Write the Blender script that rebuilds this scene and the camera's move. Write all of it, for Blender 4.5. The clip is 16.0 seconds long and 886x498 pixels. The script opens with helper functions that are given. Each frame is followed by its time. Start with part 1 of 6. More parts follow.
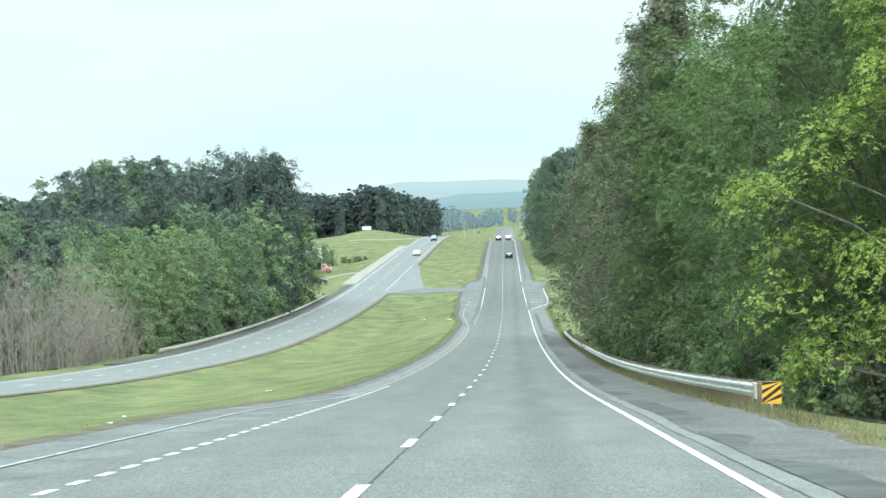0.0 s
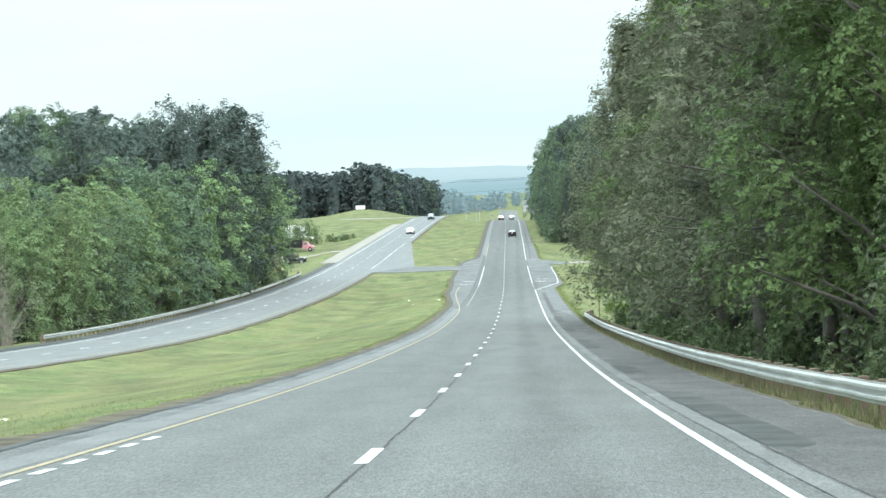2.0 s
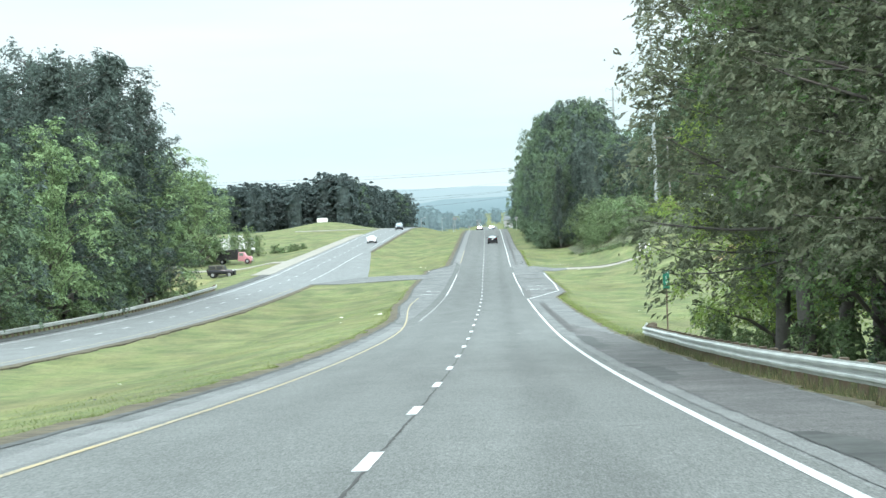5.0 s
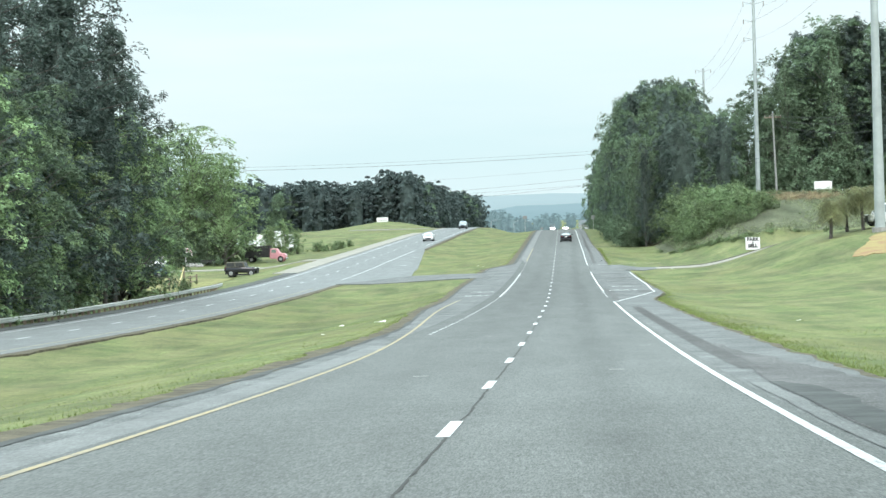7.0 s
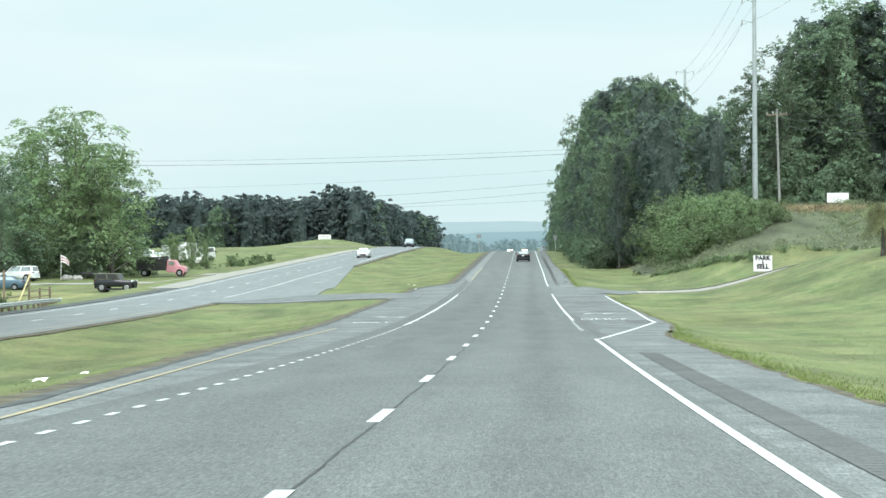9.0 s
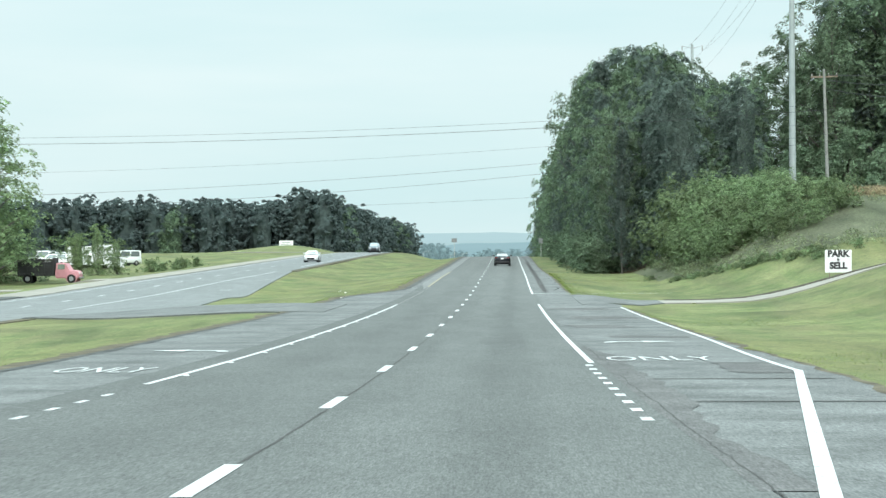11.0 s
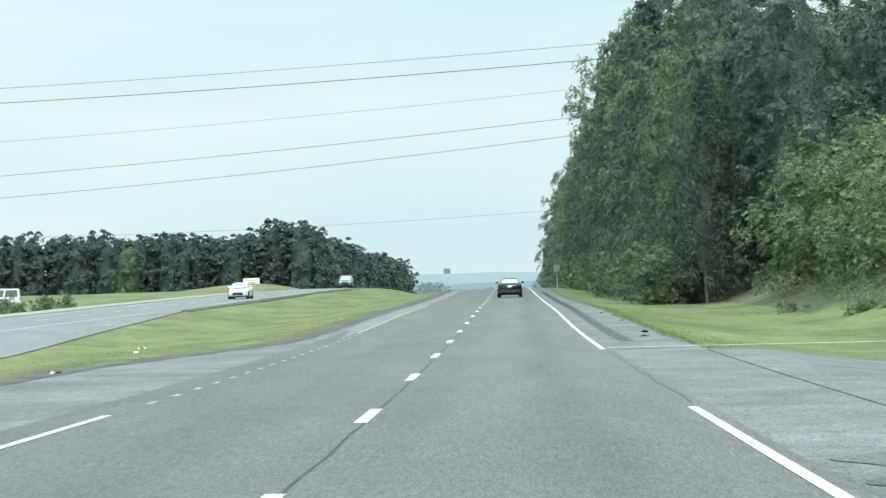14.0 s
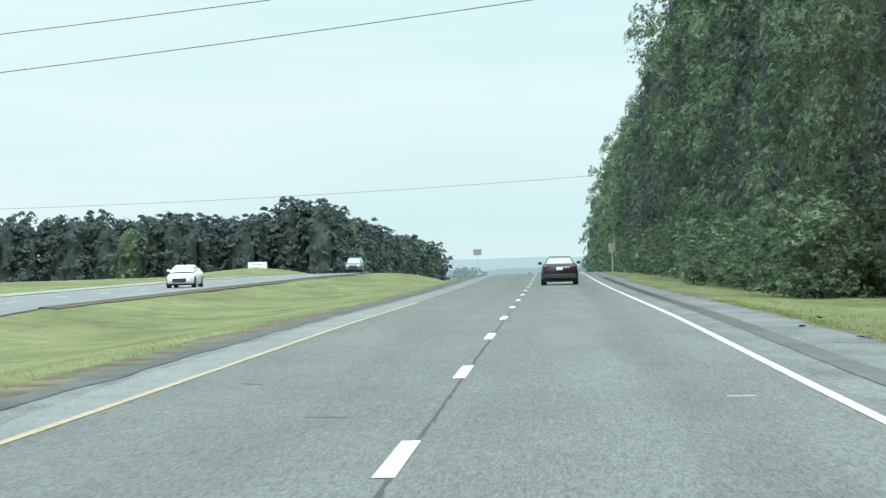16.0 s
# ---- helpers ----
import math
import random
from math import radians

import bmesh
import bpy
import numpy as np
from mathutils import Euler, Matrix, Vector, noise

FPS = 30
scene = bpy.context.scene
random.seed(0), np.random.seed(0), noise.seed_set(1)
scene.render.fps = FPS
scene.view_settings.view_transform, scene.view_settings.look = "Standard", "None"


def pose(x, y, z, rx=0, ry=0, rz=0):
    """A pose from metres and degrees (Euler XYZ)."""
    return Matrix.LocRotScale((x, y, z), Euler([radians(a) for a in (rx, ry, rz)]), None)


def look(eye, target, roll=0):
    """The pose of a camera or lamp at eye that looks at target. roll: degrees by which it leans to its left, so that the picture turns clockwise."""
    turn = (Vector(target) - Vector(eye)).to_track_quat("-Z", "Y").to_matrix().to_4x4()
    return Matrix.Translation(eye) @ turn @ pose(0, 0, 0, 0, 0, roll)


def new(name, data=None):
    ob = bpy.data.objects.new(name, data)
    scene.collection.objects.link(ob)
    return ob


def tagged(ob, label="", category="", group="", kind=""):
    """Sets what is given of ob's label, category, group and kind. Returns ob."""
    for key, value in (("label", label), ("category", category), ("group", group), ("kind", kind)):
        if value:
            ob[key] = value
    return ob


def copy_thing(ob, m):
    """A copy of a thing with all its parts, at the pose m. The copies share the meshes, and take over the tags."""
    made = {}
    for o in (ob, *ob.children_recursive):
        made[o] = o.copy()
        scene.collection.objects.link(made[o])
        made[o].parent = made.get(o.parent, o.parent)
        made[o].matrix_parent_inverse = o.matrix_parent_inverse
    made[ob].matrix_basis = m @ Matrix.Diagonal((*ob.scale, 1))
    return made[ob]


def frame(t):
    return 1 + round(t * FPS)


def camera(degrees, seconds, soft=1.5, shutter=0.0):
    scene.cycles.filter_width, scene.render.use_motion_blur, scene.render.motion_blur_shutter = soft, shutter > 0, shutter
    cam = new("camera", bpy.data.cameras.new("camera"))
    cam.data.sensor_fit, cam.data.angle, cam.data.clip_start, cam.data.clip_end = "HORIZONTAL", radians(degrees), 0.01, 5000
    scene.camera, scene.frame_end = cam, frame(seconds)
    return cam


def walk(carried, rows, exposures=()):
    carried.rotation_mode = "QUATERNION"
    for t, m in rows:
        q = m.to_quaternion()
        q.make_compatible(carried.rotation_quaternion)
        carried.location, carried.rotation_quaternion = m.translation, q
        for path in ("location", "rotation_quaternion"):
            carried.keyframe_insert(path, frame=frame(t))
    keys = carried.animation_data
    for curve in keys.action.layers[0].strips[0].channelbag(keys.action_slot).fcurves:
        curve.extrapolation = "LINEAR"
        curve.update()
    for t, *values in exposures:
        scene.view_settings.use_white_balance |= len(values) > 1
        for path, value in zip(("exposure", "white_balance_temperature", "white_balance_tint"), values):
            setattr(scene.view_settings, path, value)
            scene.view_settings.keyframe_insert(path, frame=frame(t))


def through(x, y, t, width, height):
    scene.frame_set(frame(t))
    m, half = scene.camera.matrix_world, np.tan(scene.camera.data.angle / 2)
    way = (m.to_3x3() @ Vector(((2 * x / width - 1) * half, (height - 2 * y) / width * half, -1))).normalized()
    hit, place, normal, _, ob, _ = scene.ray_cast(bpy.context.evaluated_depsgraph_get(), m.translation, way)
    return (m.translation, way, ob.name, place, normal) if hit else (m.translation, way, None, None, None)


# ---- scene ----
cam = camera(21.32, 16.0, soft=1.45)
# seconds, eye x y z, turn to the left, tilt up, lean
PATH = [
    (0, 1.52, 0.22, 1.289, 1.677, -1.103, -1.48),
    (0.5, 1.58, 14.56, 0.397, 1.917, -1.224, -1.23),
    (1, 1.58, 28.91, -0.525, 2.071, -1.350, -1.17),
    (1.5, 1.59, 43.36, -1.428, 2.020, -1.426, -1.11),
    (2, 1.53, 57.87, -2.383, 1.776, -1.391, -1.33),
    (2.5, 1.51, 72.45, -3.258, 1.463, -1.261, -1.37),
    (3, 1.42, 87.01, -4.126, 1.264, -1.100, -1.46),
    (5.5, 1.25, 160.67, -7.853, 1.427, -0.803, -2.32),
    (6, 1.24, 175.03, -8.472, 1.916, -0.782, -2.21),
    (6.5, 1.30, 189.52, -9.109, 2.550, -0.686, -2.03),
    (7, 1.35, 204.14, -9.691, 3.090, -0.553, -1.67),
    (7.5, 1.40, 218.91, -10.241, 3.327, -0.378, -1.31),
    (8, 1.48, 233.70, -10.707, 3.175, -0.213, -0.89),
    (8.5, 1.60, 248.49, -11.106, 2.717, -0.086, -0.55),
    (9, 1.72, 263.28, -11.489, 2.124, 0.083, -0.26),
    (11.5, 2.18, 336.89, -12.860, 1.714, 0.390, -0.27),
    (12, 2.09, 351.59, -13.048, 1.889, 0.413, -0.55),
    (12.5, 1.96, 366.25, -13.157, 1.967, 0.522, -0.74),
    (13, 1.76, 380.75, -13.266, 1.920, 0.782, -0.91),
    (13.5, 1.51, 395.19, -13.337, 1.813, 1.129, -1.01),
    (14, 1.32, 409.83, -13.372, 1.787, 1.399, -1.37),
    (14.5, 1.11, 424.57, -13.339, 1.897, 1.476, -1.71),
    (15, 0.87, 439.34, -13.279, 2.131, 1.415, -1.82),
    (15.5, 0.69, 454.14, -13.192, 2.444, 1.240, -1.58),
    (16, 0.57, 469.03, -13.045, 2.739, 1.069, -1.49),
]
walk(cam, [(t, pose(x, y, z, 90 + tilt, 0, turn) @ pose(0, 0, 0, 0, 0, lean)) for t, x, y, z, turn, tilt, lean in PATH],
     exposures=[(0, 0.31, 6440, 12), (1.5, 0.32, 6420, 14), (2.5, 0.42, 6460, 18), (3.2, 0.44, 6430, 18), (5.5, 0.36, 6380, 16), (7, 0.22, 6450, 16), (9, 0.13, 6480, 14), (12.5, 0.09, 6420, 12), (16, 0.12, 6420, 12)])

# ---- light: hazy overcast daylight ----
world = bpy.data.worlds.new("sky")
scene.world = world
world.use_nodes = True
wn, wl = world.node_tree.nodes, world.node_tree.links
wbg = wn["Background"]
wsky = wn.new("ShaderNodeTexSky")
wsky.sky_type = "NISHITA"
wsky.sun_disc = False
wsky.sun_elevation, wsky.sun_rotation = radians(42), radians(175)
wsky.air_density, wsky.dust_density, wsky.ozone_density = 1.0, 3.0, 2.0
wtc = wn.new("ShaderNodeTexCoord")
wmap = wn.new("ShaderNodeMapping")
wmap.inputs["Scale"].default_value = (1.2, 1.2, 9.0)
wnoise = wn.new("ShaderNodeTexNoise")
wnoise.inputs["Scale"].default_value, wnoise.inputs["Detail"].default_value = 2.2, 5.0
wramp = wn.new("ShaderNodeValToRGB")
wramp.color_ramp.elements[0].position, wramp.color_ramp.elements[0].color = 0.35, (6.65, 8.95, 8.95, 1)
wramp.color_ramp.elements[1].position, wramp.color_ramp.elements[1].color = 0.7, (8.2, 9.75, 9.6, 1)
wmix = wn.new("ShaderNodeMix")
wmix.data_type = "RGBA"
wmix.inputs[0].default_value = 0.88
wl.new(wtc.outputs["Generated"], wmap.inputs["Vector"])
wl.new(wmap.outputs["Vector"], wnoise.inputs["Vector"])
wl.new(wnoise.outputs["Fac"], wramp.inputs["Fac"])
wl.new(wsky.outputs["Color"], wmix.inputs[6])
wl.new(wramp.outputs["Color"], wmix.inputs[7])
wsep = wn.new("ShaderNodeSeparateXYZ")
wrise = wn.new("ShaderNodeMapRange")
wrise.inputs[1].default_value, wrise.inputs[2].default_value, wrise.inputs[3].default_value, wrise.inputs[4].default_value = 0.16, 1.0, 1.0, 3.55
wmul = wn.new("ShaderNodeMix")
wmul.data_type, wmul.blend_type = "RGBA", "MULTIPLY"
wmul.inputs[0].default_value = 1.0
wl.new(wtc.outputs["Generated"], wsep.inputs[0])
wl.new(wsep.outputs["Z"], wrise.inputs[0])
wl.new(wmix.outputs[2], wmul.inputs[6])
wl.new(wrise.outputs[0], wmul.inputs[7])
wl.new(wmul.outputs[2], wbg.inputs["Color"])
wbg.inputs["Strength"].default_value = 0.1

sun = new("sun", bpy.data.lights.new("sun", "SUN"))
sun.data.energy, sun.data.angle, sun.data.color = 1.9, radians(24), (1.0, 0.985, 0.94)
sun.matrix_world = look((0, 0, 300), (-10, 105, 300 - 95))
tagged(sun, kind="structure")


# ---- materials ----
def material(name, color, rough=0.8, metal=0.0, scale=3.0, vary=0.15, fine=0.0, bump=0.0, color2=None, bump_scale=None, obj_vary=0.0, isl_vary=0.0, spec=0.3):
    """A procedural surface: a broad and a fine variation of one colour, with fine relief."""
    m = bpy.data.materials.new(name)
    m.use_nodes = True
    n, l = m.node_tree.nodes, m.node_tree.links
    b = n["Principled BSDF"]
    b.inputs["Roughness"].default_value, b.inputs["Metallic"].default_value = rough, metal
    b.inputs["Specular IOR Level"].default_value = spec
    tc = n.new("ShaderNodeTexCoord")
    out = tc.outputs["Object"]
    c1 = tuple(max(0, v * (1 - vary)) for v in color)
    c2 = color2 or tuple(min(1, v * (1 + vary)) for v in color)
    tex = n.new("ShaderNodeTexNoise")
    tex.inputs["Scale"].default_value, tex.inputs["Detail"].default_value, tex.inputs["Roughness"].default_value = scale, 6, 0.6
    l.new(out, tex.inputs["Vector"])
    ramp = n.new("ShaderNodeValToRGB")
    ramp.color_ramp.elements[0].position, ramp.color_ramp.elements[0].color = 0.32, (*c1, 1)
    ramp.color_ramp.elements[1].position, ramp.color_ramp.elements[1].color = 0.68, (*c2, 1)
    l.new(tex.outputs["Fac"], ramp.inputs["Fac"])
    col = ramp.outputs["Color"]
    if fine:
        t2 = n.new("ShaderNodeTexNoise")
        t2.inputs["Scale"].default_value, t2.inputs["Detail"].default_value = scale * 14, 4
        l.new(out, t2.inputs["Vector"])
        mr = n.new("ShaderNodeMapRange")
        mr.inputs[3].default_value, mr.inputs[4].default_value = 1 - fine, 1 + fine
        l.new(t2.outputs["Fac"], mr.inputs[0])
        mx = n.new("ShaderNodeMix")
        mx.data_type, mx.blend_type = "RGBA", "MULTIPLY"
        mx.inputs[0].default_value = 1
        l.new(col, mx.inputs[6]), l.new(mr.outputs[0], mx.inputs[7])
        col = mx.outputs[2]
    for amount, node, socket in ((obj_vary, "ShaderNodeObjectInfo", "Random"), (isl_vary, "ShaderNodeNewGeometry", "Random Per Island")):
        if amount:
            src = n.new(node)
            hs = n.new("ShaderNodeHueSaturation")
            mr = n.new("ShaderNodeMapRange")
            mr.inputs[3].default_value, mr.inputs[4].default_value = 1 - amount, 1 + amount
            l.new(src.outputs[socket], mr.inputs[0]), l.new(mr.outputs[0], hs.inputs["Value"])
            mh = n.new("ShaderNodeMapRange")
            mh.inputs[3].default_value, mh.inputs[4].default_value = 0.5 - 0.05 * amount, 0.5 + 0.04 * amount
            l.new(src.outputs[socket], mh.inputs[0]), l.new(mh.outputs[0], hs.inputs["Hue"])
            l.new(col, hs.inputs["Color"])
            col = hs.outputs["Color"]
    l.new(col, b.inputs["Base Color"])
    if bump:
        t3 = n.new("ShaderNodeTexNoise")
        t3.inputs["Scale"].default_value, t3.inputs["Detail"].default_value = bump_scale or scale * 20, 4
        l.new(out, t3.inputs["Vector"])
        bp = n.new("ShaderNodeBump")
        bp.inputs["Strength"].default_value, bp.inputs["Distance"].default_value = bump, 0.02
        l.new(t3.outputs["Fac"], bp.inputs["Height"]), l.new(bp.outputs["Normal"], b.inputs["Normal"])
    return m


def leafy(name, color, rough=0.65, obj_vary=0.3, isl_vary=0.14, through=0.25, cell=9.0, cover=0.52, mottle=0.32):
    """Foliage: each spray is broken into small single leaves, every one with its own shade and tilt."""
    m = material(name, color, rough, scale=0.75, vary=0.36, obj_vary=obj_vary, isl_vary=isl_vary, spec=0.15)
    n, l = m.node_tree.nodes, m.node_tree.links
    b = n["Principled BSDF"]
    src = b.inputs["Base Color"].links[0].from_socket
    last = b.outputs[0]
    tr = n.new("ShaderNodeBsdfTranslucent")
    if cell:
        tc, vo, mr, mx, geo, sub, mul, add, nrm = (n.new("ShaderNode" + k) for k in ("TexCoord", "TexVoronoi", "MapRange", "Mix", "NewGeometry", "VectorMath", "VectorMath", "VectorMath", "VectorMath"))
        vo.inputs["Scale"].default_value = cell
        wob, wsub, wscale, wadd = n.new("ShaderNodeTexNoise"), n.new("ShaderNodeVectorMath"), n.new("ShaderNodeVectorMath"), n.new("ShaderNodeVectorMath")
        wob.inputs["Scale"].default_value, wob.inputs["Detail"].default_value = cell * 1.3, 3
        wsub.operation, wscale.operation, wadd.operation = "SUBTRACT", "SCALE", "ADD"
        wsub.inputs[1].default_value = (0.5, 0.5, 0.5)
        wscale.inputs["Scale"].default_value = 1.5 / cell
        l.new(tc.outputs["Object"], wob.inputs["Vector"]), l.new(wob.outputs["Color"], wsub.inputs[0]), l.new(wsub.outputs[0], wscale.inputs[0])
        l.new(tc.outputs["Object"], wadd.inputs[0]), l.new(wscale.outputs[0], wadd.inputs[1]), l.new(wadd.outputs[0], vo.inputs["Vector"])
        sep = n.new("ShaderNodeSeparateColor")
        l.new(vo.outputs["Color"], sep.inputs[0])
        mr.inputs[3].default_value, mr.inputs[4].default_value = 1 - mottle, 1 + mottle
        l.new(sep.outputs[0], mr.inputs[0])
        mx.data_type, mx.blend_type = "RGBA", "MULTIPLY"
        mx.inputs[0].default_value = 1
        l.new(src, mx.inputs[6]), l.new(mr.outputs[0], mx.inputs[7])
        src = mx.outputs[2]
        l.new(src, b.inputs["Base Color"])
        sub.operation, mul.operation, add.operation, nrm.operation = "SUBTRACT", "SCALE", "ADD", "NORMALIZE"
        sub.inputs[1].default_value = (0.5, 0.5, 0.4)
        mul.inputs["Scale"].default_value = 0.9
        l.new(vo.outputs["Color"], sub.inputs[0]), l.new(sub.outputs[0], mul.inputs[0]), l.new(geo.outputs["Normal"], add.inputs[0]), l.new(mul.outputs[0], add.inputs[1])
        l.new(add.outputs[0], nrm.inputs[0]), l.new(nrm.outputs[0], b.inputs["Normal"]), l.new(nrm.outputs[0], tr.inputs["Normal"])
    mix = n.new("ShaderNodeMixShader")
    mix.inputs[0].default_value = through
    l.new(src, tr.inputs["Color"])
    l.new(b.outputs[0], mix.inputs[1]), l.new(tr.outputs[0], mix.inputs[2])
    last = mix.outputs[0]
    if cell:
        cut, gap, open_mix = n.new("ShaderNodeMath"), n.new("ShaderNodeBsdfTransparent"), n.new("ShaderNodeMixShader")
        cut.operation = "GREATER_THAN"
        cut.inputs[1].default_value = cover
        l.new(vo.outputs["Distance"], cut.inputs[0]), l.new(cut.outputs[0], open_mix.inputs[0])
        l.new(last, open_mix.inputs[1]), l.new(gap.outputs[0], open_mix.inputs[2])
        last = open_mix.outputs[0]
    l.new(last, n["Material Output"].inputs["Surface"])
    return m


def lane_wear(m, stops, lo=-4.5, hi=4.5):
    """Soft paler wheel tracks and darker oil bands along a lane."""
    n, l = m.node_tree.nodes, m.node_tree.links
    b = n["Principled BSDF"]
    src = b.inputs["Base Color"].links[0].from_socket
    tc, sep, mr, ramp, nz, ad = (n.new("ShaderNode" + k) for k in ("TexCoord", "SeparateXYZ", "MapRange", "ValToRGB", "TexNoise", "Math"))
    mp = n.new("ShaderNodeMapping")
    mp.inputs["Scale"].default_value = (0.5, 0.03, 0.5)
    nz.inputs["Scale"].default_value, nz.inputs["Detail"].default_value = 3.0, 5
    l.new(tc.outputs["Object"], sep.inputs[0]), l.new(tc.outputs["Object"], mp.inputs[0]), l.new(mp.outputs[0], nz.inputs["Vector"])
    ad.operation = "MULTIPLY_ADD"
    ad.inputs[1].default_value = 1.2
    l.new(nz.outputs["Fac"], ad.inputs[0]), l.new(sep.outputs["X"], ad.inputs[2])
    mr.inputs[1].default_value, mr.inputs[2].default_value = lo + 0.6, hi + 0.6
    l.new(ad.outputs[0], mr.inputs[0]), l.new(mr.outputs[0], ramp.inputs["Fac"])
    ramp.color_ramp.interpolation = "B_SPLINE"
    el = ramp.color_ramp.elements
    for k, (x, v) in enumerate(stops):
        e = el[k] if k < 2 else el.new((x - lo) / (hi - lo))
        e.position, e.color = (x - lo) / (hi - lo), (v, v, v, 1)
    mx = n.new("ShaderNodeMix")
    mx.data_type, mx.blend_type = "RGBA", "MULTIPLY"
    mx.inputs[0].default_value = 1
    l.new(src, mx.inputs[6]), l.new(ramp.outputs[0], mx.inputs[7]), l.new(mx.outputs[2], b.inputs["Base Color"])


GRASS = material("mown_grass", (0.1, 0.142, 0.042), 0.9, scale=0.35, vary=0.2, fine=0.4, bump=1.0, bump_scale=9, color2=(0.155, 0.178, 0.066))


def road_grain(m, amount):
    """Coarse aggregate, drawn out along the way by traffic."""
    n, l = m.node_tree.nodes, m.node_tree.links
    b = n["Principled BSDF"]
    src = b.inputs["Base Color"].links[0].from_socket
    for scale, k in (((62, 6.0, 62), amount * 1.15), ((24, 2.0, 24), amount * 0.5), ((1.1, 0.14, 1), amount * 0.3)):
        tc, mp, nz, mr, mx = (n.new("ShaderNode" + q) for q in ("TexCoord", "Mapping", "TexNoise", "MapRange", "Mix"))
        mp.inputs["Scale"].default_value = scale
        nz.inputs["Scale"].default_value, nz.inputs["Detail"].default_value = 1.0, 3
        mr.inputs[1].default_value, mr.inputs[2].default_value, mr.inputs[3].default_value, mr.inputs[4].default_value = 0.3, 0.7, 1 - k, 1 + k
        mx.data_type, mx.blend_type = "RGBA", "MULTIPLY"
        mx.inputs[0].default_value = 1
        l.new(tc.outputs["Object"], mp.inputs[0]), l.new(mp.outputs[0], nz.inputs["Vector"]), l.new(nz.outputs["Fac"], mr.inputs[0])
        l.new(src, mx.inputs[6]), l.new(mr.outputs[0], mx.inputs[7])
        src = mx.outputs[2]
    l.new(src, b.inputs["Base Color"])


def dry_streaks(m):
    """Straw-coloured patches and mowing streaks along the way."""
    n, l = m.node_tree.nodes, m.node_tree.links
    b = n["Principled BSDF"]
    src = b.inputs["Base Color"].links[0].from_socket
    tc, mp, nz, ramp, mx = (n.new("ShaderNode" + k) for k in ("TexCoord", "Mapping", "TexNoise", "ValToRGB", "Mix"))
    mp.inputs["Scale"].default_value = (0.55, 0.07, 0.5)
    nz.inputs["Scale"].default_value, nz.inputs["Detail"].default_value, nz.inputs["Roughness"].default_value = 1.0, 7, 0.65
    ramp.color_ramp.elements[0].position, ramp.color_ramp.elements[0].color = 0.44, (0, 0, 0, 1)
    ramp.color_ramp.elements[1].position, ramp.color_ramp.elements[1].color = 0.78, (0.7, 0.7, 0.7, 1)
    mx.data_type = "RGBA"
    mx.inputs[7].default_value = (0.215, 0.192, 0.095, 1)
    l.new(tc.outputs["Object"], mp.inputs[0]), l.new(mp.outputs[0], nz.inputs["Vector"]), l.new(nz.outputs["Fac"], ramp.inputs["Fac"])
    l.new(ramp.outputs[0], mx.inputs[0]), l.new(src, mx.inputs[6])
    mp2, nz2, ramp2, mx2 = (n.new("ShaderNode" + k) for k in ("Mapping", "TexNoise", "ValToRGB", "Mix"))
    mp2.inputs["Scale"].default_value = (0.11, 0.045, 0.1)
    nz2.inputs["Scale"].default_value, nz2.inputs["Detail"].default_value = 1.0, 8
    ramp2.color_ramp.elements[0].position, ramp2.color_ramp.elements[0].color = 0.46, (0, 0, 0, 1)
    ramp2.color_ramp.elements[1].position, ramp2.color_ramp.elements[1].color = 0.68, (0.5, 0.55, 0.55, 1)
    mx2.data_type = "RGBA"
    mx2.inputs[7].default_value = (0.148, 0.138, 0.052, 1)
    l.new(tc.outputs["Object"], mp2.inputs[0]), l.new(mp2.outputs[0], nz2.inputs["Vector"]), l.new(nz2.outputs["Fac"], ramp2.inputs["Fac"])
    l.new(ramp2.outputs[0], mx2.inputs[0]), l.new(mx.outputs[2], mx2.inputs[6]), l.new(mx2.outputs[2], b.inputs["Base Color"])


def turf_grain(m):
    """Tufts, darker clumps and mown thatch at several sizes."""
    n, l = m.node_tree.nodes, m.node_tree.links
    b = n["Principled BSDF"]
    src = b.inputs["Base Color"].links[0].from_socket
    for scale, lo, hi, dark, pale in (((26, 6, 20), 0.32, 0.7, 0.74, 1.28), ((7, 2.2, 6), 0.3, 0.7, 0.84, 1.15), ((1.3, 0.5, 1), 0.3, 0.5, 0.8, 1.04), ((0.3, 0.09, 0.4), 0.34, 0.6, 0.68, 1.06)):
        tc, mp, nz, mr, mx = (n.new("ShaderNode" + q) for q in ("TexCoord", "Mapping", "TexNoise", "MapRange", "Mix"))
        mp.inputs["Scale"].default_value = scale
        nz.inputs["Scale"].default_value, nz.inputs["Detail"].default_value = 1.0, 4
        mr.inputs[1].default_value, mr.inputs[2].default_value, mr.inputs[3].default_value, mr.inputs[4].default_value = lo, hi, dark, pale
        mx.data_type, mx.blend_type = "RGBA", "MULTIPLY"
        mx.inputs[0].default_value = 1
        l.new(tc.outputs["Object"], mp.inputs[0]), l.new(mp.outputs[0], nz.inputs["Vector"]), l.new(nz.outputs["Fac"], mr.inputs[0])
        l.new(src, mx.inputs[6]), l.new(mr.outputs[0], mx.inputs[7])
        src = mx.outputs[2]
    l.new(src, b.inputs["Base Color"])


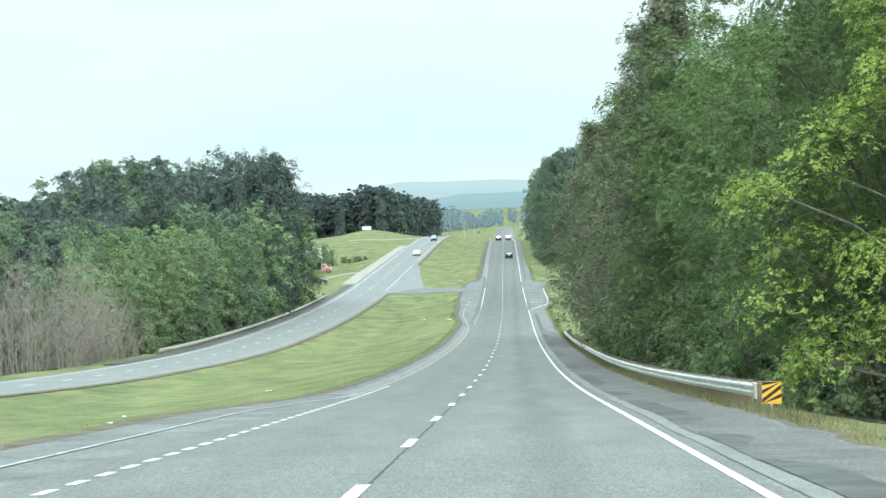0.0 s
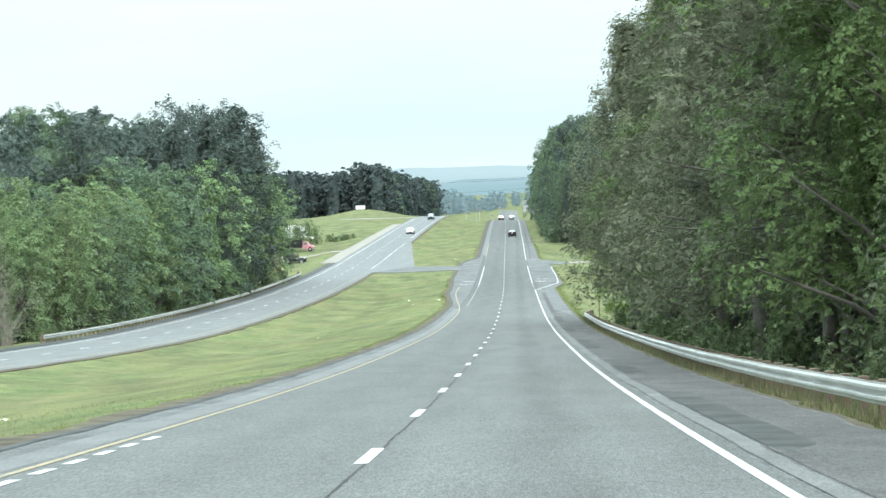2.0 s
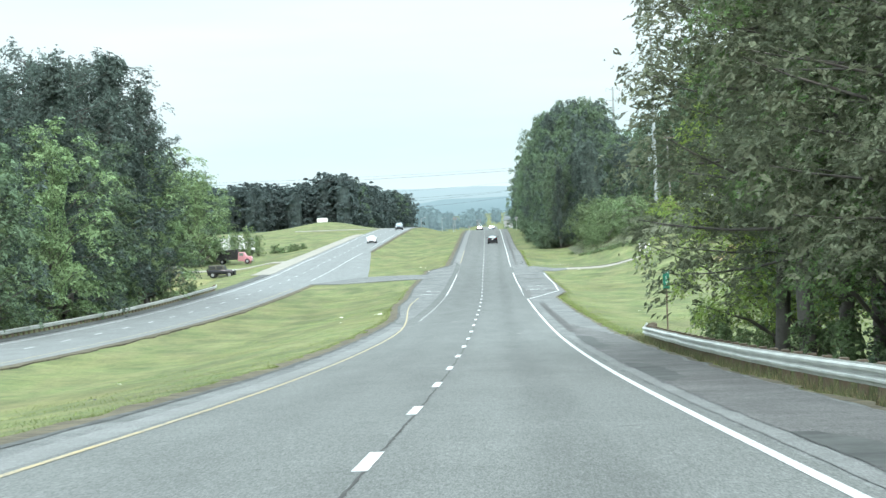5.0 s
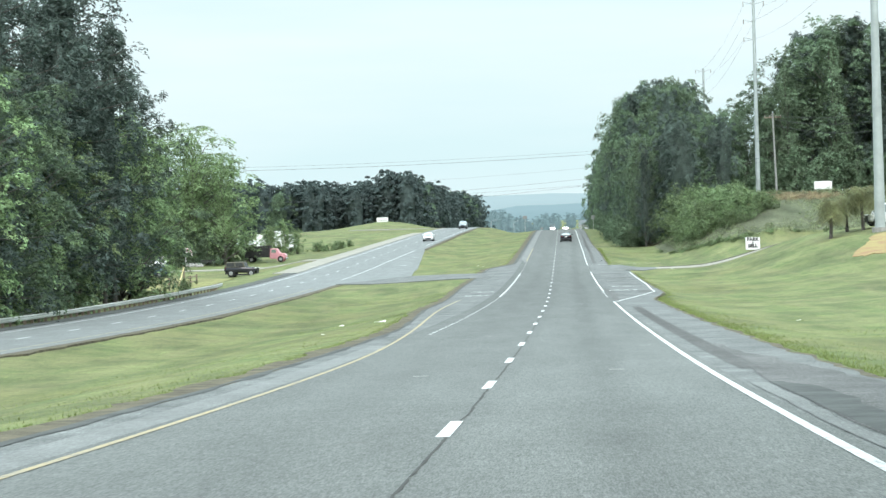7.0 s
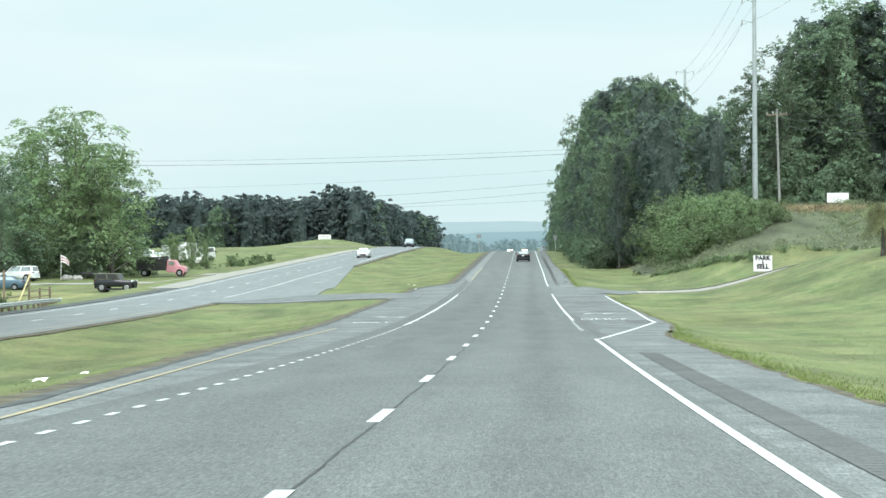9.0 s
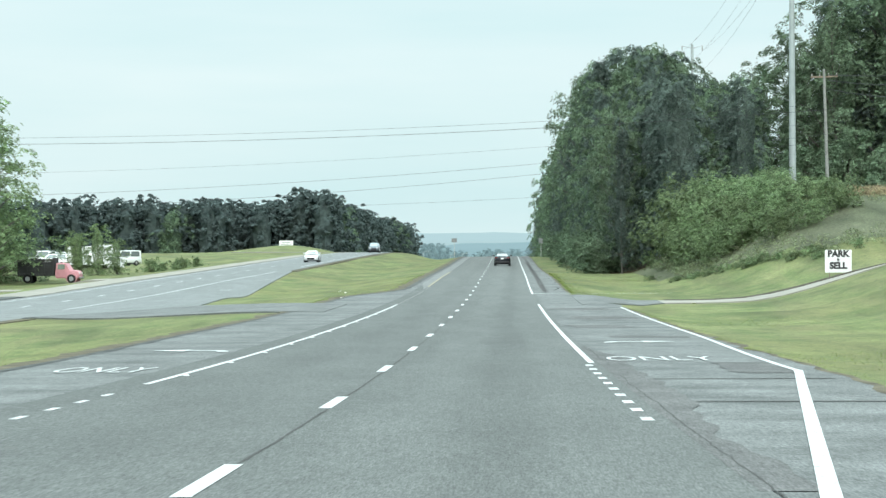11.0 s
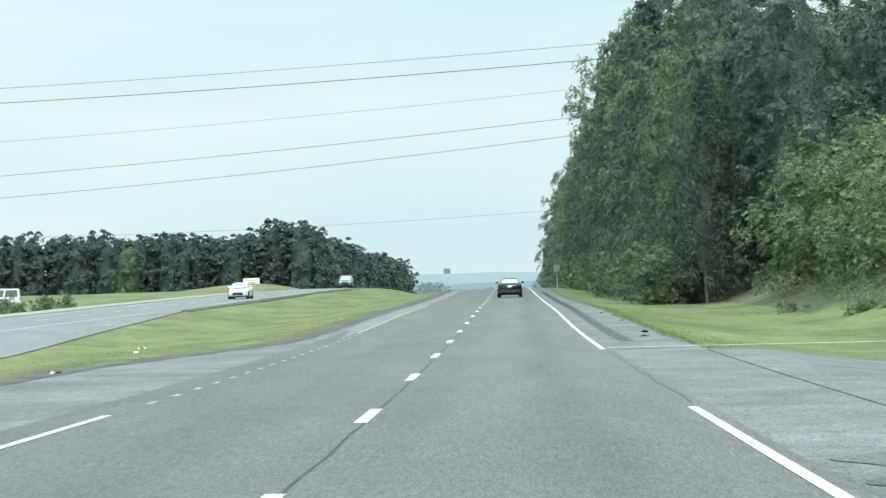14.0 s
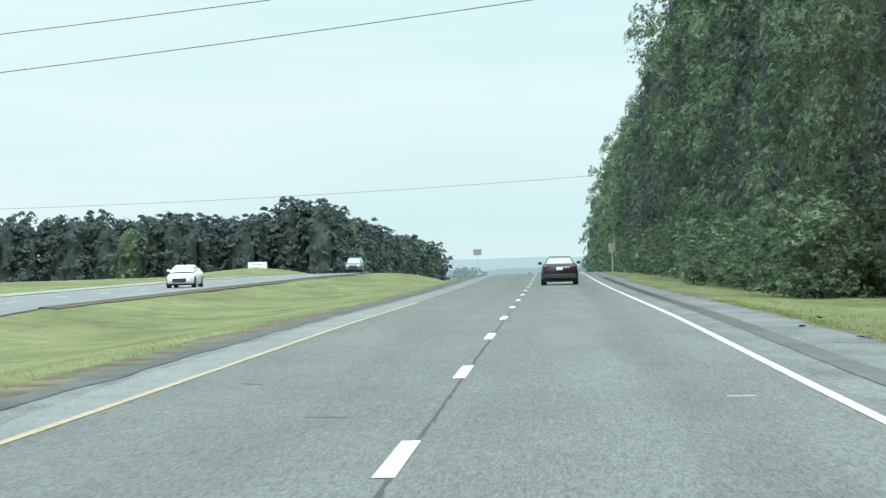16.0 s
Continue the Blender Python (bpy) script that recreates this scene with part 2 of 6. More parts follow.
dry_streaks(GRASS)
turf_grain(GRASS)
ASPHALT = material("worn_asphalt", (0.136, 0.143, 0.136), 0.88, scale=0.45, vary=0.05, fine=0.15, bump=0.5, bump_scale=22)
lane_wear(ASPHALT, [(-4.2, 0.82), (4.2, 0.84), (-2.7, 1.02), (-1.8, 0.82), (-0.9, 1.0), (0.2, 0.84), (1.0, 1.22), (1.9, 0.66), (2.8, 1.2)])
def tone_along(m, stops, length=900.0):
    """Raises or lowers the asphalt's tone by place along the way."""
    n, l = m.node_tree.nodes, m.node_tree.links
    b = n["Principled BSDF"]
    src = b.inputs["Base Color"].links[0].from_socket
    tc, sep, mr, ramp, mx = (n.new("ShaderNode" + k) for k in ("TexCoord", "SeparateXYZ", "MapRange", "ValToRGB", "Mix"))
    mr.inputs[2].default_value = length
    l.new(tc.outputs["Object"], sep.inputs[0]), l.new(sep.outputs["Y"], mr.inputs[0]), l.new(mr.outputs[0], ramp.inputs["Fac"])
    el = ramp.color_ramp.elements
    for k, (y, v) in enumerate(stops):
        e = el[k] if k < 2 else el.new(y / length)
        e.position, e.color = y / length, (v, v, v, 1)
    mx.data_type, mx.blend_type = "RGBA", "MULTIPLY"
    mx.inputs[0].default_value = 1
    l.new(src, mx.inputs[6]), l.new(ramp.outputs[0], mx.inputs[7]), l.new(mx.outputs[2], b.inputs["Base Color"])


tone_along(ASPHALT, [(0, 1.04), (900, 1.0), (190, 1.02), (270, 0.93), (350, 0.81), (400, 0.79), (450, 0.84), (520, 0.94)])
road_grain(ASPHALT, 0.3)
# paler base colour stands in for the sky's grazing sheen on the far road
FAR_ASPHALT = material("sky_sheen_asphalt", (0.165, 0.173, 0.17), 0.8, scale=0.45, vary=0.1, fine=0.15, bump=0.4, bump_scale=22)
road_grain(FAR_ASPHALT, 0.25)
SHOULDER = material("patched_asphalt", (0.137, 0.143, 0.139), 0.9, scale=0.5, vary=0.28, fine=0.35, bump=0.8, bump_scale=22)
DARK_ASPHALT = material("dark_patch", (0.066, 0.07, 0.068), 0.9, scale=0.9, vary=0.35, fine=0.3, color2=(0.1, 0.105, 0.1))
CONCRETE = material("pale_gravel", (0.265, 0.25, 0.215), 0.85, scale=0.5, vary=0.15, fine=0.1)
WHITE_PAINT = material("white_road_paint", (0.52, 0.53, 0.52), 0.75, scale=2.5, vary=0.16, fine=0.25)
WORN_WHITE = material("worn_white_paint", (0.33, 0.33, 0.31), 0.85, scale=1.5, vary=0.3, fine=0.3)
YELLOW_PAINT = material("yellow_road_paint", (0.47, 0.37, 0.2), 0.8, scale=0.8, vary=0.2, fine=0.2, color2=(0.3, 0.27, 0.2))
def chipped(m, under, lo, hi):
    """Paint worn through to the asphalt in specks and scuffs."""
    n, l = m.node_tree.nodes, m.node_tree.links
    b = n["Principled BSDF"]
    src = b.inputs["Base Color"].links[0].from_socket
    tc, mp, nz, mr, mx = (n.new("ShaderNode" + q) for q in ("TexCoord", "Mapping", "TexNoise", "MapRange", "Mix"))
    mp.inputs["Scale"].default_value = (14, 3.0, 10)
    nz.inputs["Scale"].default_value, nz.inputs["Detail"].default_value, nz.inputs["Roughness"].default_value = 1.0, 6, 0.7
    mr.inputs[1].default_value, mr.inputs[2].default_value = lo, hi
    mx.data_type = "RGBA"
    mx.inputs[7].default_value = (*under, 1)
    l.new(tc.outputs["Object"], mp.inputs[0]), l.new(mp.outputs[0], nz.inputs["Vector"]), l.new(nz.outputs["Fac"], mr.inputs[0])
    l.new(mr.outputs[0], mx.inputs[0]), l.new(src, mx.inputs[6]), l.new(mx.outputs[2], b.inputs["Base Color"])


chipped(WHITE_PAINT, (0.17, 0.18, 0.175), 0.56, 0.72)
chipped(WORN_WHITE, (0.15, 0.16, 0.155), 0.48, 0.6)
chipped(YELLOW_PAINT, (0.17, 0.17, 0.155), 0.5, 0.68)
RED_EARTH = material("red_clay", (0.36, 0.2, 0.12), 0.95, scale=0.6, vary=0.3, fine=0.2, color2=(0.3, 0.26, 0.1))
DRY_GRASS = material("dry_grass", (0.25, 0.22, 0.105), 0.95, scale=0.5, vary=0.25, fine=0.3, bump=0.5, bump_scale=15, color2=(0.19, 0.205, 0.065))
turf_grain(DRY_GRASS)
BANK_GRASS = material("rough_bank_grass", (0.092, 0.108, 0.056), 0.95, scale=0.25, vary=0.25, fine=0.4, bump=1.0, bump_scale=9, color2=(0.124, 0.13, 0.078))
turf_grain(BANK_GRASS)
road_grain(SHOULDER, 0.3)
TAR = material("tar_joint", (0.055, 0.055, 0.052), 0.9, scale=2, vary=0.3)
DIRT = material("dry_earth", (0.098, 0.082, 0.058), 0.95, scale=1.3, vary=0.45, fine=0.45, bump=0.8, bump_scale=14, color2=(0.15, 0.13, 0.085))
DARK_GROUND = material("dark_ground", (0.06, 0.05, 0.034), 0.95, scale=0.7, vary=0.35, fine=0.35, bump=0.8, bump_scale=12)
STEEL = material("galvanised_steel", (0.52, 0.53, 0.5), 0.5, 0.6, scale=0.8, vary=0.15, fine=0.08)
WOOD_POST = material("weathered_wood", (0.2, 0.16, 0.12), 0.9, scale=2, vary=0.3, fine=0.2)
BARK = material("bark", (0.12, 0.11, 0.098), 0.95, scale=2.5, vary=0.35, fine=0.25, bump=0.8, bump_scale=9)
# LEAF, PINE_LEAF and BUSH_LEAF are tinted bluer to stand in for haze
LEAF = leafy("broad_leaves", (0.132, 0.192, 0.116), obj_vary=0.22, through=0.34, cell=7.0, cover=0.55)
LEAF_BRIGHT = leafy("spring_leaves", (0.235, 0.32, 0.08), obj_vary=0.1, isl_vary=0.1, through=0.36, cell=13.0, cover=0.5, mottle=0.2)
LEAF_LIGHT = leafy("pale_leaves", (0.19, 0.268, 0.13), obj_vary=0.2, through=0.34, cell=7.0, cover=0.55)
PINE_NEAR = leafy("pine_needles", (0.165, 0.19, 0.12), obj_vary=0.12, isl_vary=0.1, through=0.34, cell=15.0, cover=0.58, mottle=0.15)
PINE_LEAF = leafy("pine_sprays", (0.1, 0.135, 0.116), obj_vary=0.18, through=0.3, cell=8.0, cover=0.6, mottle=0.2)
LEAF_NEAR = leafy("fine_leaves", (0.118, 0.188, 0.07), obj_vary=0.2, through=0.36, cell=13.0, cover=0.5, mottle=0.25)
WEED = leafy("verge_weeds", (0.15, 0.16, 0.085), obj_vary=0, isl_vary=0.35, through=0.3, cell=0)
BUSH_LEAF = leafy("bush_leaves", (0.155, 0.215, 0.105), through=0.36, cell=10.0, cover=0.58)
BLADE = leafy("grass_blades", (0.18, 0.22, 0.075), obj_vary=0, isl_vary=0.35, through=0.3, cell=0)
STRAW = leafy("straw", (0.29, 0.235, 0.145), obj_vary=0, isl_vary=0.3, through=0.3, cell=0)
# bluish base colour carries the haze over the distant wood
HAZE_PINE = leafy("haze_tinted_pine", (0.082, 0.11, 0.105), 1.0, obj_vary=0, isl_vary=0.05, through=0.3, cell=0)
SCRUB_LEAF = leafy("scrub", (0.18, 0.205, 0.115), through=0.4, cell=11.0, cover=0.42)
TWIG = material("bare_twigs", (0.28, 0.25, 0.22), 0.9, scale=2, vary=0.3)


# haze on the town's trees, painted as a bluish base and a faint glow
HAZE_LEAF = material("haze_glow_foliage", (0.09, 0.13, 0.13), 0.95, scale=0.1, vary=0.15, spec=0.0)
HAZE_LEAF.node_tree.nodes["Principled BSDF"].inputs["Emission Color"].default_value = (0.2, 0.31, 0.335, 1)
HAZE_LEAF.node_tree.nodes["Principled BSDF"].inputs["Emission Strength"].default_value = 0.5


# ---- mesh helpers ----
def mesh(name, verts, faces, mats, smooth=False, slots=None):
    me = bpy.data.meshes.new(name)
    me.from_pydata([tuple(v) for v in verts], [], faces)
    for m in (mats if isinstance(mats, (list, tuple)) else [mats]):
        me.materials.append(m)
    if slots is not None:
        me.polygons.foreach_set("material_index", slots)
    if smooth:
        me.polygons.foreach_set("use_smooth", [True] * len(me.polygons))
    me.update()
    return me


def part(name, bm, mat, parent, label="", smooth=False):
    """Links a bmesh, or a finished mesh, as one mesh object under a thing or a part."""
    if isinstance(bm, bpy.types.Mesh):
        me = bm
    else:
        me = bpy.data.meshes.new(name)
        bm.normal_update()
        bm.to_mesh(me)
        bm.free()
        me.materials.append(mat)
        if smooth:
            me.polygons.foreach_set("use_smooth", [True] * len(me.polygons))
    ob = new(name, me)
    ob.parent = parent
    if label:
        ob["label"] = label
    return ob


def thing(name, m, label, category, group="", kind=""):
    ob = new(name)
    ob.empty_display_size = 0.2
    ob.matrix_basis = m
    return tagged(ob, label, category, group, kind)


def box(bm, x0, x1, y0, y1, z0, z1, bevel=0.0, m=None):
    r = bmesh.ops.create_cube(bm, size=1)
    vs = r["verts"]
    bmesh.ops.transform(bm, matrix=Matrix.Translation(((x0 + x1) / 2, (y0 + y1) / 2, (z0 + z1) / 2)) @ Matrix.Diagonal((x1 - x0, y1 - y0, z1 - z0, 1)), verts=vs)
    if bevel:
        es = list({e for v in vs for e in v.link_edges})
        r = bmesh.ops.bevel(bm, geom=es, offset=bevel, segments=2, affect="EDGES", profile=0.5)
        vs = [v for v in r["verts"] if v.is_valid]
    if m is not None:
        bmesh.ops.transform(bm, matrix=m, verts=vs)
    return bm


def boxed(*a, bevel=0.0, m=None):
    return box(bmesh.new(), *a, bevel=bevel, m=m)


def rod(bm, a, b, r0, r1=None, n=8):
    a, b = Vector(a), Vector(b)
    q = (b - a).to_track_quat("Z", "Y").to_matrix().to_4x4()
    bmesh.ops.create_cone(bm, cap_ends=True, segments=n, radius1=r0, radius2=r0 if r1 is None else r1, depth=(b - a).length,
                          matrix=Matrix.Translation((a + b) / 2) @ q)
    return bm


# ---- lie of the land ----
def spline(knots):
    ks, vs = [k for k, _ in knots], [v for _, v in knots]
    def at(y):
        y = min(max(y, ks[0]), ks[-1])
        i = 0
        while i < len(ks) - 2 and y > ks[i + 1]:
            i += 1
        h = ks[i + 1] - ks[i]
        s = (y - ks[i]) / h
        m0 = (vs[i + 1] - vs[max(i - 1, 0)]) / (ks[i + 1] - ks[max(i - 1, 0)])
        j = min(i + 2, len(ks) - 1)
        m1 = (vs[j] - vs[i]) / (ks[j] - ks[i])
        return (2 * s**3 - 3 * s**2 + 1) * vs[i] + (s**3 - 2 * s**2 + s) * h * m0 + (3 * s**2 - 2 * s**3) * vs[i + 1] + (s**3 - s**2) * h * m1
    return at


def step(a, b, x):
    s = min(max((x - a) / (b - a), 0), 1)
    return s * s * (3 - 2 * s)


# height of the near carriageway along the way
ROAD_Z = spline([(-200, 12.6), (-20, 1.25), (0, 0), (40, -2.53), (80, -5.02), (120, -7.23), (160, -9.13), (200, -10.84), (240, -12.19),
                 (280, -13.15), (320, -13.89), (360, -14.43), (400, -14.64), (440, -14.58), (480, -14.25), (520, -13.67), (560, -13.18),
                 (600, -12.63), (640, -12.01), (680, -11.52), (720, -11.29), (760, -11.3), (800, -11.7), (900, -13.5), (1000, -15),
                 (1200, -16), (1600, -14), (2200, -10), (3000, -7), (5000, -3)])
# how much lower the far carriageway lies
LEFT_DZ = spline([(-200, -0.5), (100, -0.5), (150, -0.8), (200, -0.9), (250, -1.0), (300, -0.95), (350, -0.8), (400, -0.65), (450, -0.55),
                  (500, -0.4), (550, -0.2), (600, 0.0), (650, 0.1), (700, 0.4), (750, 0.9), (800, 1.5), (850, 2.1), (900, 2.2), (960, 1.4), (1050, 0.0), (1200, -1.5), (1400, -2)])


BEND = spline([(-200, 0), (20, 0.0), (80, -0.07), (200, 0.02), (320, 0.0), (360, -0.1), (400, -0.26), (440, -0.4), (480, -0.53), (520, -0.61), (600, -0.84),
               (700, -1.12), (1500, -3.0)])


def bend(y):
    """Sideways place of the near carriageway's lane line."""
    return BEND(y)


def left_mid(y):
    """Sideways place of the far carriageway's middle."""
    return -26.7 + 0.005 * (min(max(y, 0), 800) - 400)


def left_z(y):
    return ROAD_Z(y) + LEFT_DZ(y)


def ground(x, y):
    zm, zl, c = ROAD_Z(y), left_z(y), left_mid(y)
    u = x - bend(y)
    if u > 5.0:
        wood = 1 - step(225, 250, y)
        z = zm - 0.05
        z -= wood * (0.4 * step(6.5, 9, u) + 1.6 * step(9, 16, u))
        z -= (1 - wood) * (0.35 * step(6.5, 10, u)) * (1 - step(470, 520, y) * 0.3)
        z += (1 - wood) * 2.6 * step(11, 42, u) * (1 - step(440, 470, y))
        z += 2.2 * step(380, 424, y) * step(15, 27, u) * (1 - step(450, 480, y))
        z += 6.8 * step(452, 500, y) * step(13, 27, u) * (1 - step(620, 700, y) * 0.6)
    elif u > c + 5:
        s = (u + 5) / (c + 10)
        dip = math.sin(math.pi * min(max(s, 0), 1)) ** 1.4 * (1 - step(395, 425, y) * (1 - step(470, 500, y)))
        z = zm * (1 - step(0.1, 0.9, s)) + zl * step(0.1, 0.9, s) - 0.05 - 0.75 * dip
    else:
        z = zl - 0.05
        z -= 0.9 * step(-c + 8, -c + 14, -u) * (1 - step(640, 760, y))
        z += 3.0 * math.exp(-((x + 51) / 12) ** 2 - ((y - 885) / 60) ** 2)
    far = step(90, 700, abs(x))
    return z * (1 - far) + (ROAD_Z(y) - 1.5) * far if y < 1200 else z


def spread(a, b, n, power):
    return [a + (b - a) * (i / n) ** power for i in range(1, n + 1)]


def toe(x):
    """How far along the way the foot of the bank lies."""
    return float(np.interp(x, (12, 14, 17, 22, 52), (525, 500, 486, 475, 467)))


def build_ground():
    xs = [-v for v in reversed(spread(72, 2600, 24, 2.4))] + [-72 + i * 1.5 for i in range(77)] + spread(42, 2600, 24, 2.4)
    ys = [-190 + 10 * i for i in range(19)] + [2.5 * i for i in range(370)] + spread(922.5, 4950, 60, 1.8)
    verts = []
    for y in ys:
        for x in xs:
            z = ground(x, y)
            u, c = x - bend(y), left_mid(y)
            if -4.2 < u < 5.2 or c - 3.4 < u < c + 3.4:
                z -= 0.15
            rough = noise.noise((x * 0.35, y * 0.35, 0)) * 0.07 + noise.noise((x * 0.08, y * 0.08, 5)) * 0.15 * step(7, 12, abs(u))
            paved = 405 < y < 600 and c < u < -5 or 430 < y < 484 and 5 < u < 50
            verts.append((x, y, z + (rough if abs(u) > 7 and abs(u - c) > 6 and not paved else 0)))
    w = len(xs)
    faces = [(j * w + i, j * w + i + 1, (j + 1) * w + i + 1, (j + 1) * w + i) for j in range(len(ys) - 1) for i in range(w - 1)]
    rough = [int(13 < (verts[f[0]][0] + verts[f[1]][0]) / 2 < 60 and toe(verts[f[0]][0]) + 1 < verts[f[0]][1] < 550) for f in faces]
    tagged(new("ground", mesh("ground", verts, faces, [GRASS, BANK_GRASS], smooth=True, slots=rough)), "mown green and straw-coloured grass verge and median", "grass", kind="structure")


build_ground()


def strip(name, mat, left, right, y0, y1, lift, zf=ROAD_Z, dy=2.0, nx=1, label="", category="", off=bend, crown=0.0):
    """A ribbon of surface between two sideways places, which may change along the way."""
    n = max(1, int((y1 - y0) / dy + 0.5))
    verts, faces = [], []
    for j in range(n + 1):
        y = y0 + (y1 - y0) * j / n
        a, b = left(y) if callable(left) else left, right(y) if callable(right) else right
        for i in range(nx + 1):
            x = a + (b - a) * i / nx
            verts.append((x + off(y), y, zf(y) + lift))
    for j in range(n):
        for i in range(nx):
            k = j * (nx + 1) + i
            faces.append((k, k + 1, k + nx + 2, k + nx + 1))
    me = mesh(name, verts, faces, mat, smooth=True)
    if label:
        return tagged(new(name, me), label, category, kind="structure")
    return me


def left_edge(y):
    """Sideways place of the paved edge beside the median."""
    e = -4.85
    e -= 1.5 * (1 - step(52, 80, y))
    e -= (1.6 * step(278, 335, y) + 0.85 * step(335, 400, y)) * (1 - step(455, 480, y))
    return e


def right_edge(y):
    return 6.05 + 0.2 * noise.noise((y * 0.3, 9, 0)) + 0.14 * noise.noise((y * 1.1, 9, 2)) + 1.5 * step(335, 362, y) * (1 - step(436, 446, y)) - 0.15 * step(446, 462, y) - 0.4 * step(490, 580, y)


strip("road", ASPHALT, -3.9, 3.9, -180, 1500, 0.0, nx=4, label="worn grey asphalt carriageway with two lanes", category="road")
strip("shoulder_left", SHOULDER, left_edge, -3.9, -180, 1500, -0.005, label="narrow patched asphalt shoulder and turn lane beside the median", category="shoulder")
strip("shoulder_right", SHOULDER, 3.9, right_edge, -180, 1500, -0.005, dy=1.0, label="patched grey asphalt shoulder with a rumble strip", category="shoulder")
strip("far_road", FAR_ASPHALT, -4.6, 4.6, -180, 1010, 0.0, left_z, nx=4, label="grey asphalt carriageway beyond the grass median", category="road", off=left_mid)

def drape(name, mat, corners, lift, label, category="pavement", nu=24, nv=10, base=None, ragged=0.0):
    """A sheet between four corners (x, y), laid on the land."""
    (ax, ay), (bx, by), (cx, cy), (dx, dy) = corners
    verts, faces = [], []
    for j in range(nv + 1):
        t = j / nv
        for i in range(nu + 1):
            q = i / nu
            x = (ax * (1 - q) + bx * q) * (1 - t) + (dx * (1 - q) + cx * q) * t
            y = (ay * (1 - q) + by * q) * (1 - t) + (dy * (1 - q) + cy * q) * t
            if ragged and (i in (0, nu) or j in (0, nv)):
                x += ragged * noise.noise((x * 1.3, y * 0.9, 2))
                y += 2 * ragged * noise.noise((x * 0.9, y * 1.3, 7))
            verts.append((x, y, (base(x, y) if base else ground(x, y)) + lift))
    for j in range(nv):
        for i in range(nu):
            k = j * (nu + 1) + i
            faces.append((k, k + 1, k + nu + 2, k + nu + 1))
    rim = [i for i in range(nu + 1)] + [j * (nu + 1) + nu for j in range(1, nv + 1)] + [nv * (nu + 1) + i for i in range(nu - 1, -1, -1)] + [j * (nu + 1) for j in range(nv - 1, 0, -1)]
    base0 = len(verts)
    verts += [(verts[k][0], verts[k][1], verts[k][2] - 0.25) for k in rim]
    for i in range(len(rim)):
        j = (i + 1) % len(rim)
        faces.append((rim[i], base0 + i, base0 + j, rim[j]))
    return tagged(new(name, mesh(name, verts, faces, mat)), label, category, kind="structure")


def line(name, mat, x0, x1, y0, y1, label, off=bend, zf=ROAD_Z, lift=0.006):
    ob = new(name, strip(name, mat, x0, x1, y0, y1, lift, zf, off=off, dy=3.0))
    tagged(ob, label, "road marking", kind="structure")
    return ob


# median opening, drive and paved aprons
drape("median_opening", SHOULDER, [(-6.0, 422), (-6.2, 439), (-16.5, 455), (left_mid(440) + 4.4, 438)], 0.07, "grey asphalt opening through the grass median")
drape("turn_pocket", FAR_ASPHALT, [(-15.4, 450), (left_mid(566) + 4.9, 566), (left_mid(568) + 4.4, 568), (left_mid(440) + 4.4, 437)], 0.06, "worn asphalt turn pocket beside the far carriageway", nu=60)
drape("side_drive", SHOULDER, [(5.4, 436), (5.4, 461), (10.5, 461.0), (10.5, 454.5)], 0.06, "grey asphalt side drive")
drape("side_drive", CONCRETE, [(10.5, 454.0), (10.5, 460.6), (27, 458.4), (27, 453.8)], 0.06, "narrow pale side drive crossing the verge")
drape("ditch_edge", DARK_GROUND, [(11, 460.8), (27, 458.6), (27, 460.2), (11, 462.4)], 0.08, "dark strip along the far edge of the drive", "verge", nv=2, ragged=0.15)
drape("far_verge", CONCRETE, [(left_mid(480) - 7.4, 480), (left_mid(700) - 6.6, 700), (left_mid(700) - 4.5, 700), (left_mid(480) - 4.5, 480)], 0.1, "pale gravelly shoulder of the far carriageway", nu=60, nv=3, ragged=0.3)
drape("far_verge", DARK_ASPHALT, [(left_mid(200) - 5.9, 200), (left_mid(480) - 5.9, 480), (left_mid(480) - 4.5, 480), (left_mid(200) - 4.5, 200)], 0.1, "dark asphalt shoulder under the far guardrail", nu=60, nv=2)
drape("farm_track", CONCRETE, [(-60, 519), (-60, 523), (left_mid(520) - 6.5, 533), (left_mid(520) - 6.5, 527)], 0.09, "pale gravel track to the yard", ragged=0.3)
drape("farm_track", CONCRETE, [(-52, 770), (-52, 778), (left_mid(770) - 4.6, 790), (left_mid(770) - 4.6, 778)], 0.12, "pale gravel drive at the mound", ragged=0.3)
drape("bare_earth", RED_EARTH, [(24.5, 398), (36, 392), (38, 415), (28, 414)], 0.08, "patch of bare red earth on the grass slope", ragged=0.8)
drape("bare_earth", DRY_GRASS, [(-52, 455), (-39, 452), (-40, 492), (-52, 500)], 0.07, "dry tan grass beside the yard", ragged=1.0)
drape("bare_earth", DRY_GRASS, [(-20, 2), (-6.6, 2), (-6.4, 58), (-11, 62)], 0.05, "dry straw-coloured grass along the median's edge", ragged=0.9)

# leaf litter under the woods, its dark tone standing in for their shade
drape("wood_floor", DARK_GROUND, [(9.2, 52), (9.2, 222), (34, 222), (34, 52)], 0.06, "leaf litter and bare soil under the roadside wood, darkened as shade", "ground", nu=90, nv=12, ragged=0.8)
drape("wood_floor", DARK_GROUND, [(left_mid(200) - 9.0, 190), (left_mid(420) - 9.0, 418), (-66, 418), (-66, 190)], 0.06, "leaf litter and bare soil under the wood, darkened as shade", "ground", nu=110, nv=14, ragged=0.8)
drape("wood_floor", DARK_GROUND, [(10.6, 552), (9.4, 1000), (44, 1000), (44, 552)], 0.06, "leaf litter and bare soil under the long wood, darkened as shade", "ground", nu=180, nv=20, ragged=0.8)

